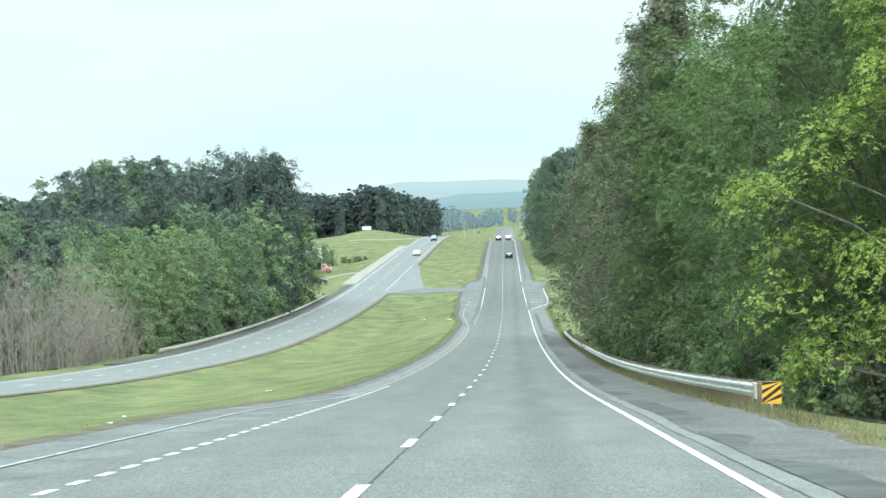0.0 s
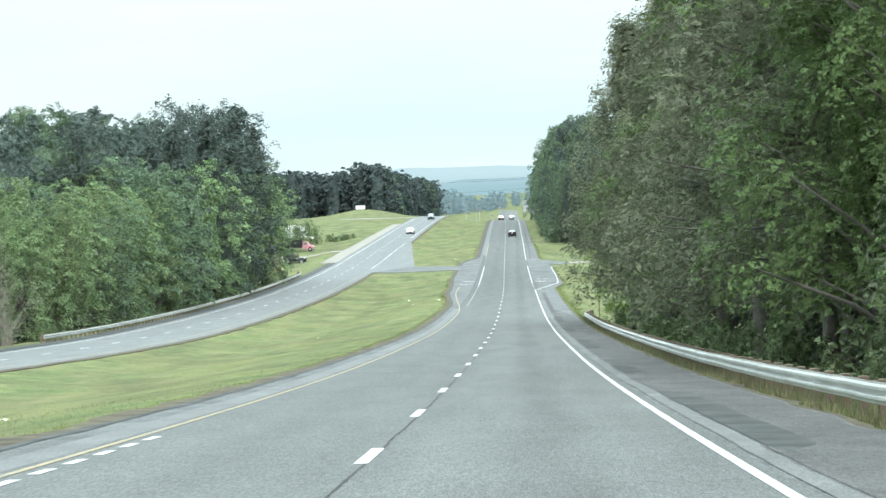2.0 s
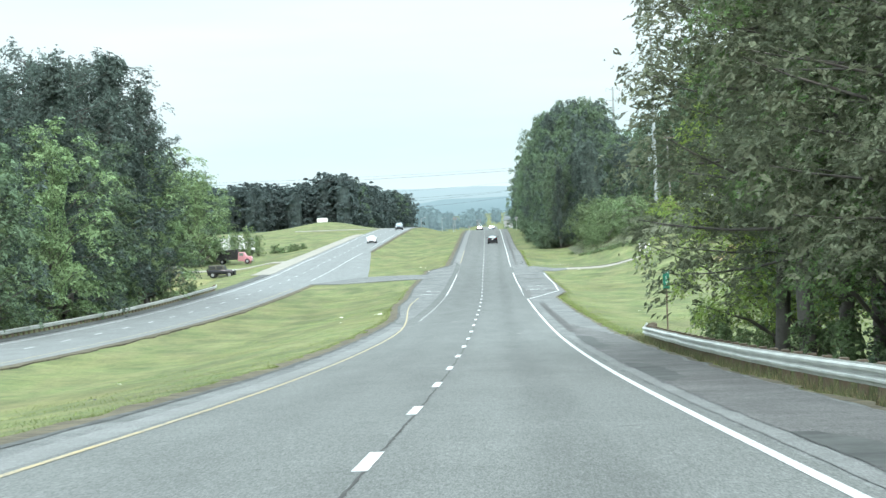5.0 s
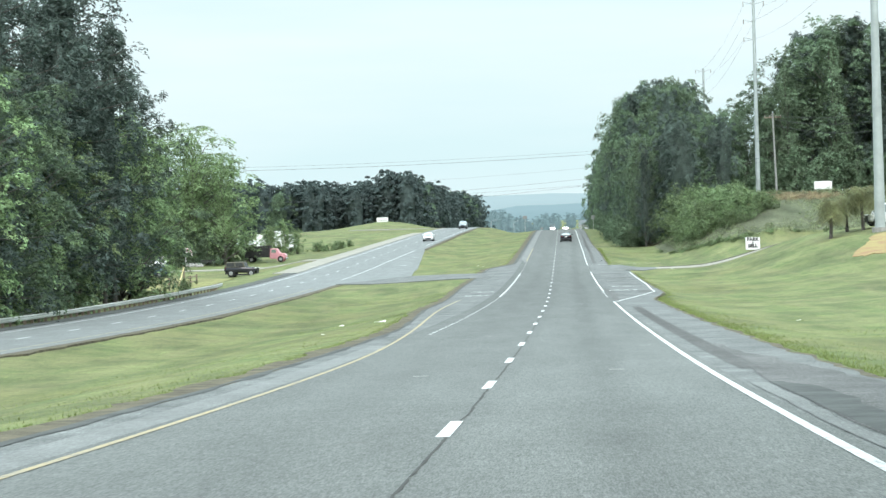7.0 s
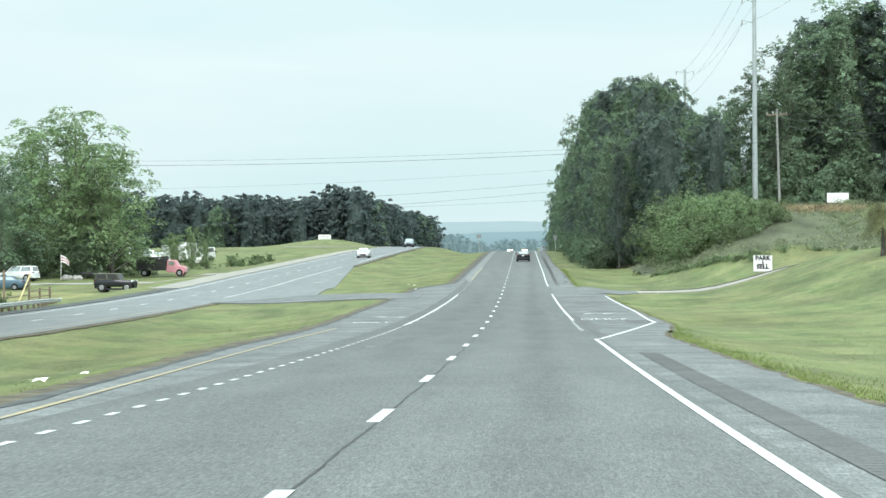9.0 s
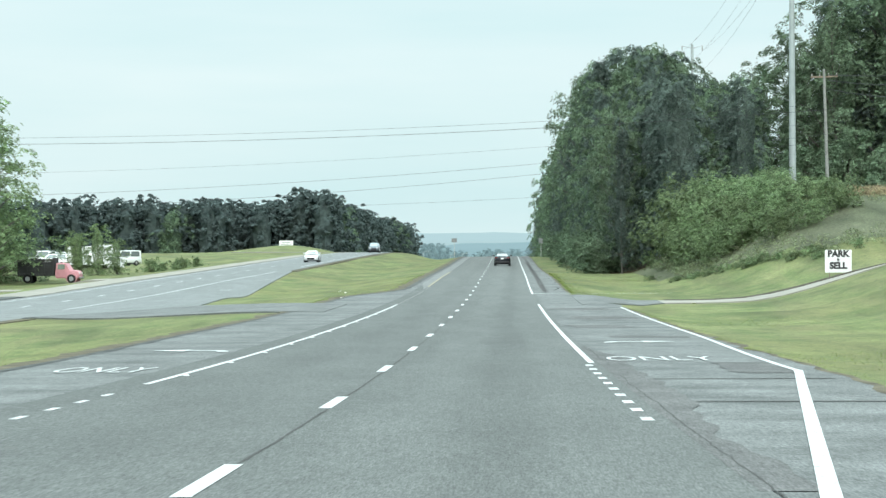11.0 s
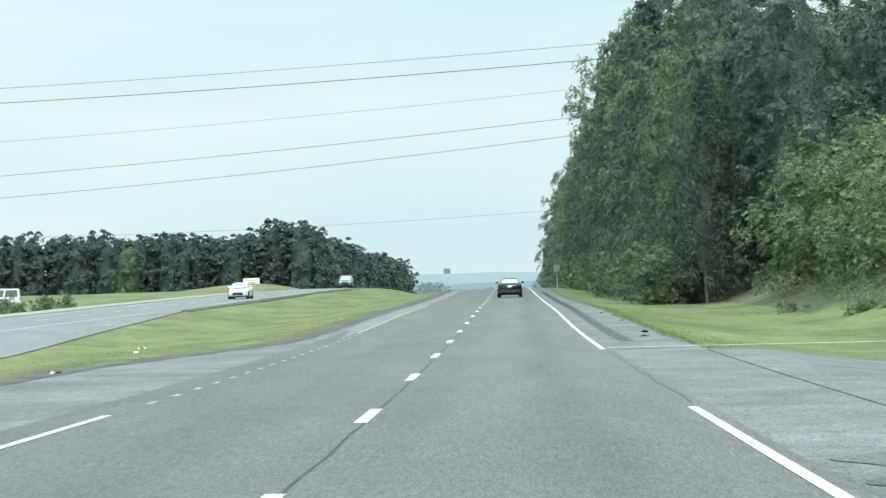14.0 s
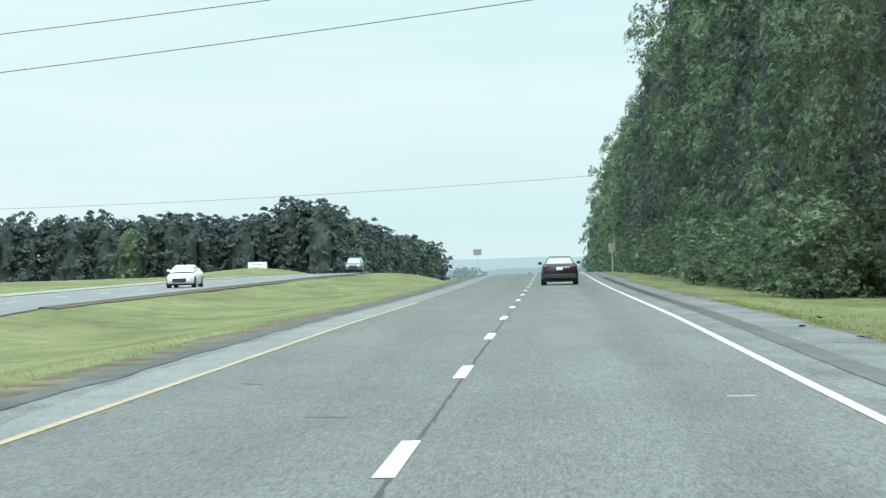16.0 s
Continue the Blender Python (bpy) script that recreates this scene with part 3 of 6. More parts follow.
# ragged earth between pavement and grass
strip("earth_edge", DIRT, lambda y: left_edge(y) - 0.42 - 0.12 * step(440, 480, y) - 0.4 * noise.noise((y * 0.21, 1, 0)) - 0.3 * noise.noise((y * 0.8, 1, 4)), lambda y: left_edge(y) + 0.2, 0, 900, -0.002, dy=1.0,
      label="brown earth and dead grass along the pavement edge", category="verge")
for a, b in ((0, 428), (468, 900)):
    strip("earth_edge", DIRT, lambda y: right_edge(y) - 0.06, lambda y: right_edge(y) + 0.08 + 0.2 * noise.noise((y * 0.21, 3, 0)) + 0.18 * noise.noise((y * 0.9, 3, 4)), a, b, -0.002, dy=1.0,
          label="thin brown earth along the shoulder's edge", category="verge")
drape("earth_edge", DIRT, [(left_mid(0) + 4.5, 0), (left_mid(436) + 4.5, 436), (left_mid(436) + 5.3, 436), (left_mid(0) + 5.3, 0)], 0.045, "brown earth and dead grass along the far carriageway", "verge", nu=180, nv=2, ragged=0.3)
drape("earth_edge", DIRT, [(left_mid(568) + 4.5, 568), (left_mid(800) + 4.5, 800), (left_mid(800) + 5.2, 800), (left_mid(568) + 5.2, 568)], 0.045, "brown earth along the far carriageway", "verge", nu=100, nv=2, ragged=0.25)
drape("earth_edge", DIRT, [(left_mid(800) + 4.5, 800), (left_mid(800) + 4.5, 960), (left_mid(800) + 5.2, 960), (left_mid(800) + 5.2, 800)], 0.045, "brown earth along the far carriageway", "verge", nu=70, nv=2, ragged=0.25)
# dark, patched bands along the shoulders
strip("tar_band", DARK_ASPHALT, lambda y: left_edge(y) + 0.05 + 0.1 * noise.noise((y * 0.15, 2, 0)), lambda y: left_edge(y) + 0.24 + 0.22 * step(430, 470, y) + 0.16 * noise.noise((y * 0.3, 8, 0)), 84, 900, 0.003, dy=1.0,
      label="dark tar band at the pavement edge", category="pavement")
OLD_SHOULDER = material("old_shoulder_asphalt", (0.11, 0.109, 0.106), 0.92, scale=0.6, vary=0.2, fine=0.25, bump=0.6, bump_scale=22)
road_grain(OLD_SHOULDER, 0.3)
RUMBLE = material("rumble_asphalt", (0.122, 0.123, 0.118), 0.92, scale=0.8, vary=0.2, fine=0.25)
PALE_BAND = material("pale_worn_band", (0.165, 0.17, 0.165), 0.85, scale=0.6, vary=0.14, fine=0.15)
road_grain(PALE_BAND, 0.2)
fade = lambda y: 0.15 * noise.noise((y * 0.12, 6, 0)) + 0.1 * noise.noise((y * 0.6, 6, 0))
strip("old_shoulder", OLD_SHOULDER, lambda y: 4.27 + 0.5 * step(236, 262, y) + 0.5 * fade(y), lambda y: right_edge(y) - 0.15 + 0.9 * fade(y) - 1.0 * step(236, 262, y), 0, 262, 0.002, dy=1.0,
      label="old brownish grey asphalt of the shoulder", category="pavement")
strip("pale_band", PALE_BAND, lambda y: 3.98 + 0.3 * fade(y), lambda y: 4.22 + 0.8 * fade(y), 0, 240, 0.004, dy=1.0, label="pale worn band beside the edge line", category="pavement")
for a, b in ((18, 27), (31, 36), (40, 58), (64, 70), (82, 104), (118, 126), (150, 171), (190, 204), (221, 240)):
    strip("tar_band", DARK_ASPHALT, lambda y, a=a, b=b: 4.28 + 0.1 * fade(y) + 0.12 * (1 - step(a, a + 1.5, y)), lambda y, a=a, b=b: 4.5 + 0.35 * step(a, a + 2, y) * (1 - step(b - 2, b, y)) + 1.2 * fade(y), a, b, 0.005, dy=0.5,
          label="dark ragged patch along the shoulder", category="pavement")
for a, b in ((246, 319), (470, 900)):
    x0, x1 = (4.27, 4.72) if a < 400 else (4.36, 4.76)
    strip("rumble_strip", RUMBLE, lambda y, x0=x0: x0 + 0.06 * fade(y), lambda y, x1=x1: x1 + 0.1 * fade(y), a, b, 0.004, dy=1.0, label="dark milled rumble strip along the shoulder", category="pavement")
    verts, faces, y = [], [], a + 0.2
    while y < min(b, 620) - 0.3:
        k = len(verts)
        verts += [(x0 + 0.02 + bend(y), y, ROAD_Z(y) + 0.006), (x1 - 0.02 + bend(y), y, ROAD_Z(y) + 0.006), (x1 - 0.02 + bend(y), y + 0.13, ROAD_Z(y + 0.13) + 0.006), (x0 + 0.02 + bend(y), y + 0.13, ROAD_Z(y + 0.13) + 0.006)]
        faces.append((k, k + 1, k + 2, k + 3))
        y += 0.31
    tagged(new("rumble_grooves", mesh("rumble_grooves", verts, faces, OLD_SHOULDER)), "dark milled grooves across the rumble strip", "pavement", kind="stuff")
strip("pale_band", PALE_BAND, lambda y: -4.15 + 0.3 * fade(y), lambda y: -3.62 + 0.1 * fade(y), 76, 268, 0.002, dy=1.0, label="pale gravelly band beside the yellow line", category="pavement")
strip("pale_band", PALE_BAND, lambda y: -3.42 - 0.73 * step(476, 500, y) + 0.3 * fade(y) * step(478, 486, y), lambda y: -3.41 + 0.05 * fade(y), 476, 900, 0.002, dy=1.0, label="pale gravelly band along the median", category="pavement")
strip("worn_line", WORN_WHITE, lambda y: -5.0 + 1.35 * step(54, 76, y), lambda y: -4.88 + 1.35 * step(54, 76, y), 20, 76, 0.007, dy=1.0, label="worn white line of the turn lane", category="pavement")
strip("joint", TAR, lambda y: 0.012 + 0.03 * noise.noise((y * 0.35, 0, 0)) + 0.015 * noise.noise((y * 1.7, 0, 0)), lambda y: 0.044 + 0.03 * noise.noise((y * 0.35, 0, 0)) + 0.035 * noise.noise((y * 1.9, 0, 2)), -20, 760, 0.0035, dy=0.4,
      label="dark open joint between the two lanes", category="pavement")
for a, b, x in ((336, 360, 3.93), (367, 377, 3.96), (438, 463, 3.76)):
    strip("crack", TAR, lambda y, x=x: x - 0.008 + 0.07 * noise.noise((y * 0.5, x, 0)) + 0.03 * noise.noise((y * 2.3, x, 5)), lambda y, x=x: x + 0.008 + 0.07 * noise.noise((y * 0.5, x, 0)) + 0.03 * noise.noise((y * 2.3, x, 5)) + 0.02 * noise.noise((y * 3.7, x, 2)), a, b, 0.004, dy=0.3,
          label="thin dark crack in the asphalt", category="pavement")
for y in (358.6, 351.2):
    strip("crack", RUMBLE, 4.3, 7.2, y, y + 0.22, 0.003, dy=0.11, nx=6, label="dark transverse joint in the turn lane", category="pavement")
strip("dark_patch", OLD_SHOULDER, lambda y: 3.82 + 0.03 * fade(y), lambda y: 4.2 + 1.6 * fade(y) + 0.2 * step(345, 352, y) - 0.4 * step(366, 376, y), 338, 377, 0.002, dy=0.5, label="dark oily band beside the edge line", category="pavement")
for a, b, x0, x1 in ((384.5, 387.0, 5.0, 6.9), (396, 399.5, 4.2, 6.4), (408, 413, 4.6, 7.0), (425, 429, 4.4, 6.6)):
    strip("dark_patch", OLD_SHOULDER, lambda y, a=a, b=b, x0=x0: x0 + 0.8 * noise.noise((y * 0.9, x0, 0)) + 0.5 * (1 - step(a, a + 1, y)), lambda y, b=b, x1=x1: x1 + 0.7 * noise.noise((y * 0.8, x1, 3)) - 0.6 * step(b - 1, b, y), a, b, 0.002, dy=0.25, label="brownish stain across the turn lane", category="pavement")
strip("dark_patch", OLD_SHOULDER, lambda y: 5.9 + 0.5 * noise.noise((y * 0.7, 4, 0)), 7.0, 361, 366.4, 0.003, dy=0.4, label="dark patch in the turn lane", category="pavement")
for i in range(12):
    y = 360.5 + 6.3 * i
    stud = new("road_stud", mesh("road_stud", [(sx * 0.05 * k, sy * 0.05 * k, z) for z, k in ((0, 1), (0.022, 0.7)) for sx, sy in ((-1, -1), (1, -1), (1, 1), (-1, 1))],
                                 [(0, 1, 5, 4), (1, 2, 6, 5), (2, 3, 7, 6), (3, 0, 4, 7), (4, 5, 6, 7)], WHITE_PAINT))
    stud.location = (-3.12 + bend(y), y, ROAD_Z(y))
    tagged(stud, "small white raised road stud beside the lane line", "road stud", "road studs", kind="structure")
# short transverse cracks, worn into the lanes
crr = random.Random(31)
verts, faces = [], []
for i in range(120):
    y, x = crr.uniform(14, 520), crr.choice((-2.7, -1.9, -1.2, 0.9, 1.7, 2.4)) + crr.uniform(-0.5, 0.5)
    long, w = crr.uniform(0.12, 0.5), crr.uniform(0.04, 0.16)
    k = len(verts)
    for j in range(7):
        xx = x + long * (j / 6 - 0.5)
        yy = y + 0.5 * noise.noise((xx * 2.1, y, 1)) + 0.25 * noise.noise((xx * 6, y, 3))
        half = w * (0.15 + math.sin(math.pi * j / 6)) * (0.6 + 0.6 * crr.random())
        verts += [(xx + bend(yy), yy - half, ROAD_Z(yy) + 0.003), (xx + bend(yy), yy + half, ROAD_Z(yy + half) + 0.003)]
    faces += [(k + 2 * j, k + 2 * j + 2, k + 2 * j + 3, k + 2 * j + 1) for j in range(6)]
tagged(new("cracks", mesh("cracks", verts, faces, RUMBLE)), "short dark cracks and scuffs worn into the lanes", "pavement", kind="stuff")
for x, y in ((-1.4, 246), (2.1, 247), (-1.2, 275), (2.4, 60), (4.6, 72), (2.85, 491.5), (1.9, 330), (-2.5, 325.6), (3.1, 262.1)):
    line("paint_mark", WORN_WHITE, x - 0.14, x + 0.14, y - 0.1, y + 0.1, "small white paint mark on the asphalt", lift=0.005)
for k in range(-8, 75):
    y = 22.06 + 12.192 * k
    line("lane_dash", WHITE_PAINT, -0.09, 0.06, y - 1.52, y + 1.52, "white painted lane dash on asphalt")["group"] = "lane dashes"
for a, b in ((-150, 334), (366, 437), (463, 1300)):
    line("edge_line", WHITE_PAINT, 3.63, 3.75, a, b, "solid white painted edge line along the shoulder")
for i in range(10):
    line("edge_dot", WHITE_PAINT, 3.54, 3.67, 346.9 + 1.95 * i, 347.6 + 1.95 * i, "short white edge dash across the turn lane")["group"] = "edge dashes"
line("edge_line", WHITE_PAINT, lambda y: 3.75 + 3.2 * (y - 334) / 28, lambda y: 3.9 + 3.2 * (y - 334) / 28, 334, 362, "white line opening the turn lane")
line("edge_line", WHITE_PAINT, lambda y: 6.95 + 0.35 * step(362, 390, y), lambda y: 7.07 + 0.35 * step(362, 390, y), 362, 430, "white outer line of the turn lane")
line("edge_line", WHITE_PAINT, 3.8, 12, 463.2, 463.4, "white line along the mouth of the drive", lift=0.03)
for i in range(44):
    y = 12.5 + 1.75 * i
    line("edge_dot", WHITE_PAINT, -3.25, -3.12, y, y + 0.95, "short white dash beside the turn lane")["group"] = "turn lane dashes"
for i in range(40):
    y = 279 + 1.9 * i
    line("edge_dot", WHITE_PAINT, -3.26, -3.16, y, y + 0.7, "short white dash beside the turn lane")["group"] = "turn lane dashes"
line("edge_line", WHITE_PAINT, -3.3, -3.19, 357, 438, "solid white line of the left turn lane")
for i in range(20):
    y = 441 + 2.3 * i
    line("edge_dot", WORN_WHITE, -3.26, -3.17, y, y + 0.7, "short worn white dash beside the median")["group"] = "turn lane dashes"


def yellow_at(y):
    return -3.5 - 2.1 * step(250, 340, y)


line("edge_line", YELLOW_PAINT, lambda y: yellow_at(y), lambda y: yellow_at(y) + 0.1, 72, 352, "worn yellow painted line along the median")
line("edge_line", YELLOW_PAINT, -3.4, -3.29, 486, 548, "worn yellow painted line along the median")
line("edge_line", WHITE_PAINT, 3.5, 3.62, 590, 1005, "solid white edge line of the far carriageway", left_mid, left_z)
line("edge_line", WHITE_PAINT, 3.5, 3.62, 452, 562, "solid white line of the far turn pocket", left_mid, left_z)
line("edge_line", YELLOW_PAINT, 3.5, 3.62, -150, 425, "worn yellow line of the far carriageway", left_mid, left_z)
line("edge_line", WHITE_PAINT, -3.62, -3.5, -150, 1005, "solid white edge line of the far carriageway", left_mid, left_z)
for k in range(10, 75):
    y = 20 + 12.192 * k
    line("lane_dash", WHITE_PAINT, -0.08, 0.08, y - 1.52, y + 1.52, "white painted lane dash of the far carriageway", left_mid, left_z)["group"] = "far lane dashes"


def road_word(text, x, y, wide, long):
    """Lettering stretched along the lane, flat on the asphalt."""
    cu = bpy.data.curves.new("word", "FONT")
    cu.body, cu.align_x, cu.size = text, "CENTER", 1.0
    tmp = bpy.data.objects.new("word", cu)
    me = bpy.data.meshes.new_from_object(tmp)
    bpy.data.objects.remove(tmp)
    xs = [v.co.x for v in me.vertices]
    ysv = [v.co.y for v in me.vertices]
    kx, ky = wide / (max(xs) - min(xs)), long / (max(ysv) - min(ysv))
    for v in me.vertices:
        px, py = x + v.co.x * kx, y + (v.co.y - min(ysv)) * ky
        v.co = (px + bend(py), py, ROAD_Z(py) + 0.012)
    me.materials.clear()
    me.materials.append(WHITE_PAINT)
    tagged(new("road_lettering", me), "white painted word ONLY on the turn lane", "road marking", kind="structure")


def arrow(x, y, turn, off=bend, zf=ROAD_Z, lift=0.012, flip=1):
    """A painted turn arrow: a shaft, a bend and a head."""
    shapes = [[(0, -0.7), (turn * 0.22, -0.7), (turn * 0.34, -0.1), (turn * 0.55, 0.05), (turn * 0.5, 0.38), (turn * 0.16, 0.2), (turn * 0.02, -0.2)],
              [(turn * 0.55, 0.05), (turn * 1.0, 0.05), (turn * 1.0, 0.38), (turn * 0.5, 0.38)], [(turn * 1.0, -0.5), (turn * 1.8, 0.2), (turn * 1.0, 0.85)]]
    verts, faces = [], []
    for sh in shapes:
        faces.append(list(range(len(verts), len(verts) + len(sh))))
        verts += [(x + px + off(y), y + flip * py, zf(y + flip * py) + lift) for px, py in sh]
    tagged(new("turn_arrow", mesh("turn_arrow", verts, faces, WHITE_PAINT)), "white painted turn arrow on the lane", "road marking", kind="structure")


road_word("ONLY", 5.1, 367.2, 2.1, 2.4)
arrow(4.5, 380.6, 1)
road_word("ONLY", -4.9, 361.8, 1.6, 2.4)
arrow(-4.0, 374.3, -1)
arrow(-19.6, 530, -1, off=lambda y: 0, zf=lambda y: ground(-20.3, y) + 0.08, flip=-1)
arrow(-19.3, 500, -1, off=lambda y: 0, zf=lambda y: ground(-20.0, y) + 0.08, flip=-1)


# ---- trees ----
def leaf_cards(rng, centers, count, spread_r, size, up=0.3, slim=0.55):
    """Small folded leaf sprays round each clump centre."""
    n = len(centers) * count
    c = np.repeat(np.asarray(centers, float), count, 0)
    rad = np.repeat(np.asarray(spread_r, float) * np.ones(len(centers)), count)
    d = rng.normal(size=(n, 3))
    d /= np.linalg.norm(d, axis=1, keepdims=True)
    d[:, 2] *= 0.75
    c = c + d * (rad * rng.uniform(0.45, 1.0, n) ** 0.6)[:, None]
    nrm = d * 0.8 + rng.normal(size=(n, 3)) * 0.6 + (0, 0, up)
    nrm /= np.linalg.norm(nrm, axis=1, keepdims=True)
    a = np.cross(nrm, rng.normal(size=(n, 3)))
    a /= np.linalg.norm(a, axis=1, keepdims=True)
    b = np.cross(nrm, a)
    s = size * rng.uniform(0.6, 1.35, n)[:, None]
    a, b = a * s, b * s * slim
    droop = nrm * s * 0.25
    v = np.stack([c - a - droop, c + b, c + a - droop, c - b], 1).reshape(-1, 3)
    return v


def cards_mesh(name, v, mat):
    me = bpy.data.meshes.new(name)
    n = len(v) // 4
    me.vertices.add(len(v))
    me.vertices.foreach_set("co", v.astype(np.float32).ravel())
    me.loops.add(len(v))
    me.loops.foreach_set("vertex_index", np.arange(len(v), dtype=np.int32))
    me.polygons.add(n)
    me.polygons.foreach_set("loop_start", np.arange(0, len(v), 4, dtype=np.int32))
    me.polygons.foreach_set("loop_total", np.full(n, 4, dtype=np.int32))
    me.materials.append(mat)
    me.update(calc_edges=True)
    return me


def tapered(bm, pts, radii, n=7):
    rings = []
    for i, (p, r) in enumerate(zip(pts, radii)):
        d = Vector(pts[min(i + 1, len(pts) - 1)]) - Vector(pts[max(i - 1, 0)])
        q = d.to_track_quat("Z", "Y")
        rings.append([bm.verts.new(Vector(p) + q @ Vector((r * math.cos(6.2832 * k / n), r * math.sin(6.2832 * k / n), 0))) for k in range(n)])
    for a, b in zip(rings, rings[1:]):
        for k in range(n):
            bm.faces.new((a[k], a[(k + 1) % n], b[(k + 1) % n], b[k]))


def spray_cards(rng, centers, outward, count, radius, size, slim=0.7, flat=0.3):
    """Drooping domes of leaf sprays, one over each clump centre, their leaves turned mostly to the sky."""
    n = len(centers) * count
    c = np.repeat(np.asarray(centers, float), count, 0)
    rad = np.repeat(np.asarray(radius, float) * np.ones(len(centers)), count)[:, None]
    top = np.asarray(outward, float) * 0.62 + (0, 0, 1.0)
    top /= np.linalg.norm(top, axis=1, keepdims=True)
    side = np.cross(top, rng.normal(size=(len(centers), 3)))
    side /= np.linalg.norm(side, axis=1, keepdims=True)
    other = np.cross(top, side)
    top, side, other = (np.repeat(q, count, 0) for q in (top, side, other))
    a, q = rng.uniform(0, 6.2832, (n, 1)), rng.uniform(0, 1, (n, 1)) ** 0.5
    q = np.where(rng.random((n, 1)) < 0.07, q * 1.35, q)
    off = (np.cos(a) * side * 1.1 + np.sin(a) * other * 0.9) * q
    c = c + rad * (off + top * (flat * rng.normal(size=(n, 1)) - 0.3 * q * q) - np.array((0, 0, 0.22)) * q * q)
    nrm = top * 0.85 + off * 0.7 + rng.normal(size=(n, 3)) * 0.3
    nrm /= np.linalg.norm(nrm, axis=1, keepdims=True)
    u = np.cross(nrm, rng.normal(size=(n, 3)))
    u /= np.linalg.norm(u, axis=1, keepdims=True)
    w = np.cross(nrm, u)
    s = size * rng.uniform(0.55, 1.4, (n, 1))
    u, w, droop = u * s, w * s * slim, nrm * s * 0.3
    return np.stack([c - u - droop, c + w, c + u - droop, c - w], 1).reshape(-1, 3)


def make_tree(seed, kind, h, r, low, clumps, count, size, mat, label, core=0.0):
    """A trunk with limbs, and a crown of leaf domes or needle brushes on them."""
    rng = np.random.default_rng(seed)
    pine = kind == "pine"
    word = "pine_tree" if pine else "tree" if h > 5 else "bush" if h > 2.5 else "shrub"
    t = thing(word, pose(0, 0, -500), label, word.split("_")[-1])
    bm = bmesh.new()
    lean = rng.normal(size=2) * 0.02 * h
    stem = lambda s: Vector((lean[0] * s * s + 0.012 * h * math.sin(5 * s + seed), lean[1] * s * s + 0.01 * h * math.sin(4 * s + 2 * seed), h * s * 0.97 - 0.3))
    tapered(bm, [stem(s) for s in np.linspace(0, 1, 8)], [(0.0095 if h > 5 else 0.016) * h * (1 - 0.92 * s) + 0.015 for s in np.linspace(0, 1, 8)])

    def reach(q):
        if pine:
            return (0.1 + 1.0 * (1 - q) ** 1.0) * min(1, 0.62 + 2.2 * q) if low < 0.4 else 0.3 + 0.75 * math.sin(math.pi * min(1, 0.2 + 0.72 * q))
        return max(0.04, 1 - abs(2 * q - 0.78) ** 2.3 / 2.0) ** 0.6

    centers, axes, radii = [], [], []
    if pine:
        per = 4
        for i in range(clumps // per):
            q = ((i + rng.random()) / (clumps // per)) ** 0.92
            s = low + (0.97 - low) * q
            a = i * 2.399 + rng.normal() * 0.35
            long = r * reach(q) * rng.choice([0.62, 0.78, 0.88, 0.96, 1.04]) + 0.25
            out = Vector((math.cos(a), math.sin(a), 0))
            rise = long * (-0.1 + 0.5 * q + 0.1 * rng.normal())
            root = stem(s)
            along = lambda f: root + out * long * f + Vector((0, 0, rise * f + 0.16 * long * f * f))
            rr = 0.006 * long + 0.01
            tapered(bm, [along(f) for f in (0, 0.4, 0.75, 0.95)], [rr * 1.5, rr, rr * 0.6, rr * 0.3], 4)
            for k in range(per):
                f = (1.0, 0.82, 0.62, 0.42)[k] + 0.06 * rng.normal()
                swing = rng.normal(size=3) * (0.17 * long * f * (k > 0) + 0.05) * (1, 1, 0.5)
                centers.append(along(f) + Vector(swing))
                axes.append(out * 0.5)
                radii.append((0.085 + 0.065 * rng.random()) * r * (1.05 - 0.3 * q) + 0.12)
    else:
        for i in range(clumps):
            s = low + (0.99 - low) * ((i + rng.random()) / clumps)
            q = (s - low) / (1 - low)
            a = i * 2.399 + rng.normal() * 0.5
            out = Vector((math.cos(a), math.sin(a), 0))
            lobe = 1 + 0.55 * noise.noise((out.x * 1.3, out.y * 1.3, s * 4.5 + seed * 1.7))
            rad = r * reach(q) * lobe * (rng.uniform(0.72, 1.1) if i % 4 else rng.uniform(0.35, 0.75))
            root = stem(max(s - 0.1 - 0.018 * rad, 0.06 if h > 5 else 0.0))
            foot = stem(s)
            p = Vector((foot.x, foot.y, h * s)) + out * rad + Vector((0, 0, 0.02 * h * rng.normal()))
            if h <= 5:
                p += Vector(rng.normal(size=3)) * 0.09 * h
            centers.append(p)
            axes.append(out * (0.35 + 0.65 * (1 - q)))
            radii.append((0.15 + 0.15 * rng.random()) * r * (1.12 - 0.3 * q))
            if i % 2 == 0:
                mid = root.lerp(p, 0.55) + Vector((0, 0, 0.08 * rad))
                rr = 0.0045 * h * (1.15 - s) + 0.012
                tapered(bm, [root, mid, p], [rr, rr * 0.6, rr * 0.22], 5)
    part("trunk", bm, BARK, t, smooth=True)
    inner, ring = [], []
    for j in range(8):
        q = 0.05 + 0.87 * j / 7
        s = low + (1 - low) * q
        env = r * reach(q) * (max(core, 0) or (0.28 if pine else 0.34)) * (0.3 if j == 7 else 0.6 if j == 0 else 1)
        m = stem(s)
        ring.append([(m.x + env * w * math.cos(a), m.y + env * w * math.sin(a), h * s) for a in (6.2832 * k / 12 for k in range(12))
                     for w in (1 + 0.6 * noise.noise((math.cos(a) * 1.6, math.sin(a) * 1.6, s * 7 + seed)),)])
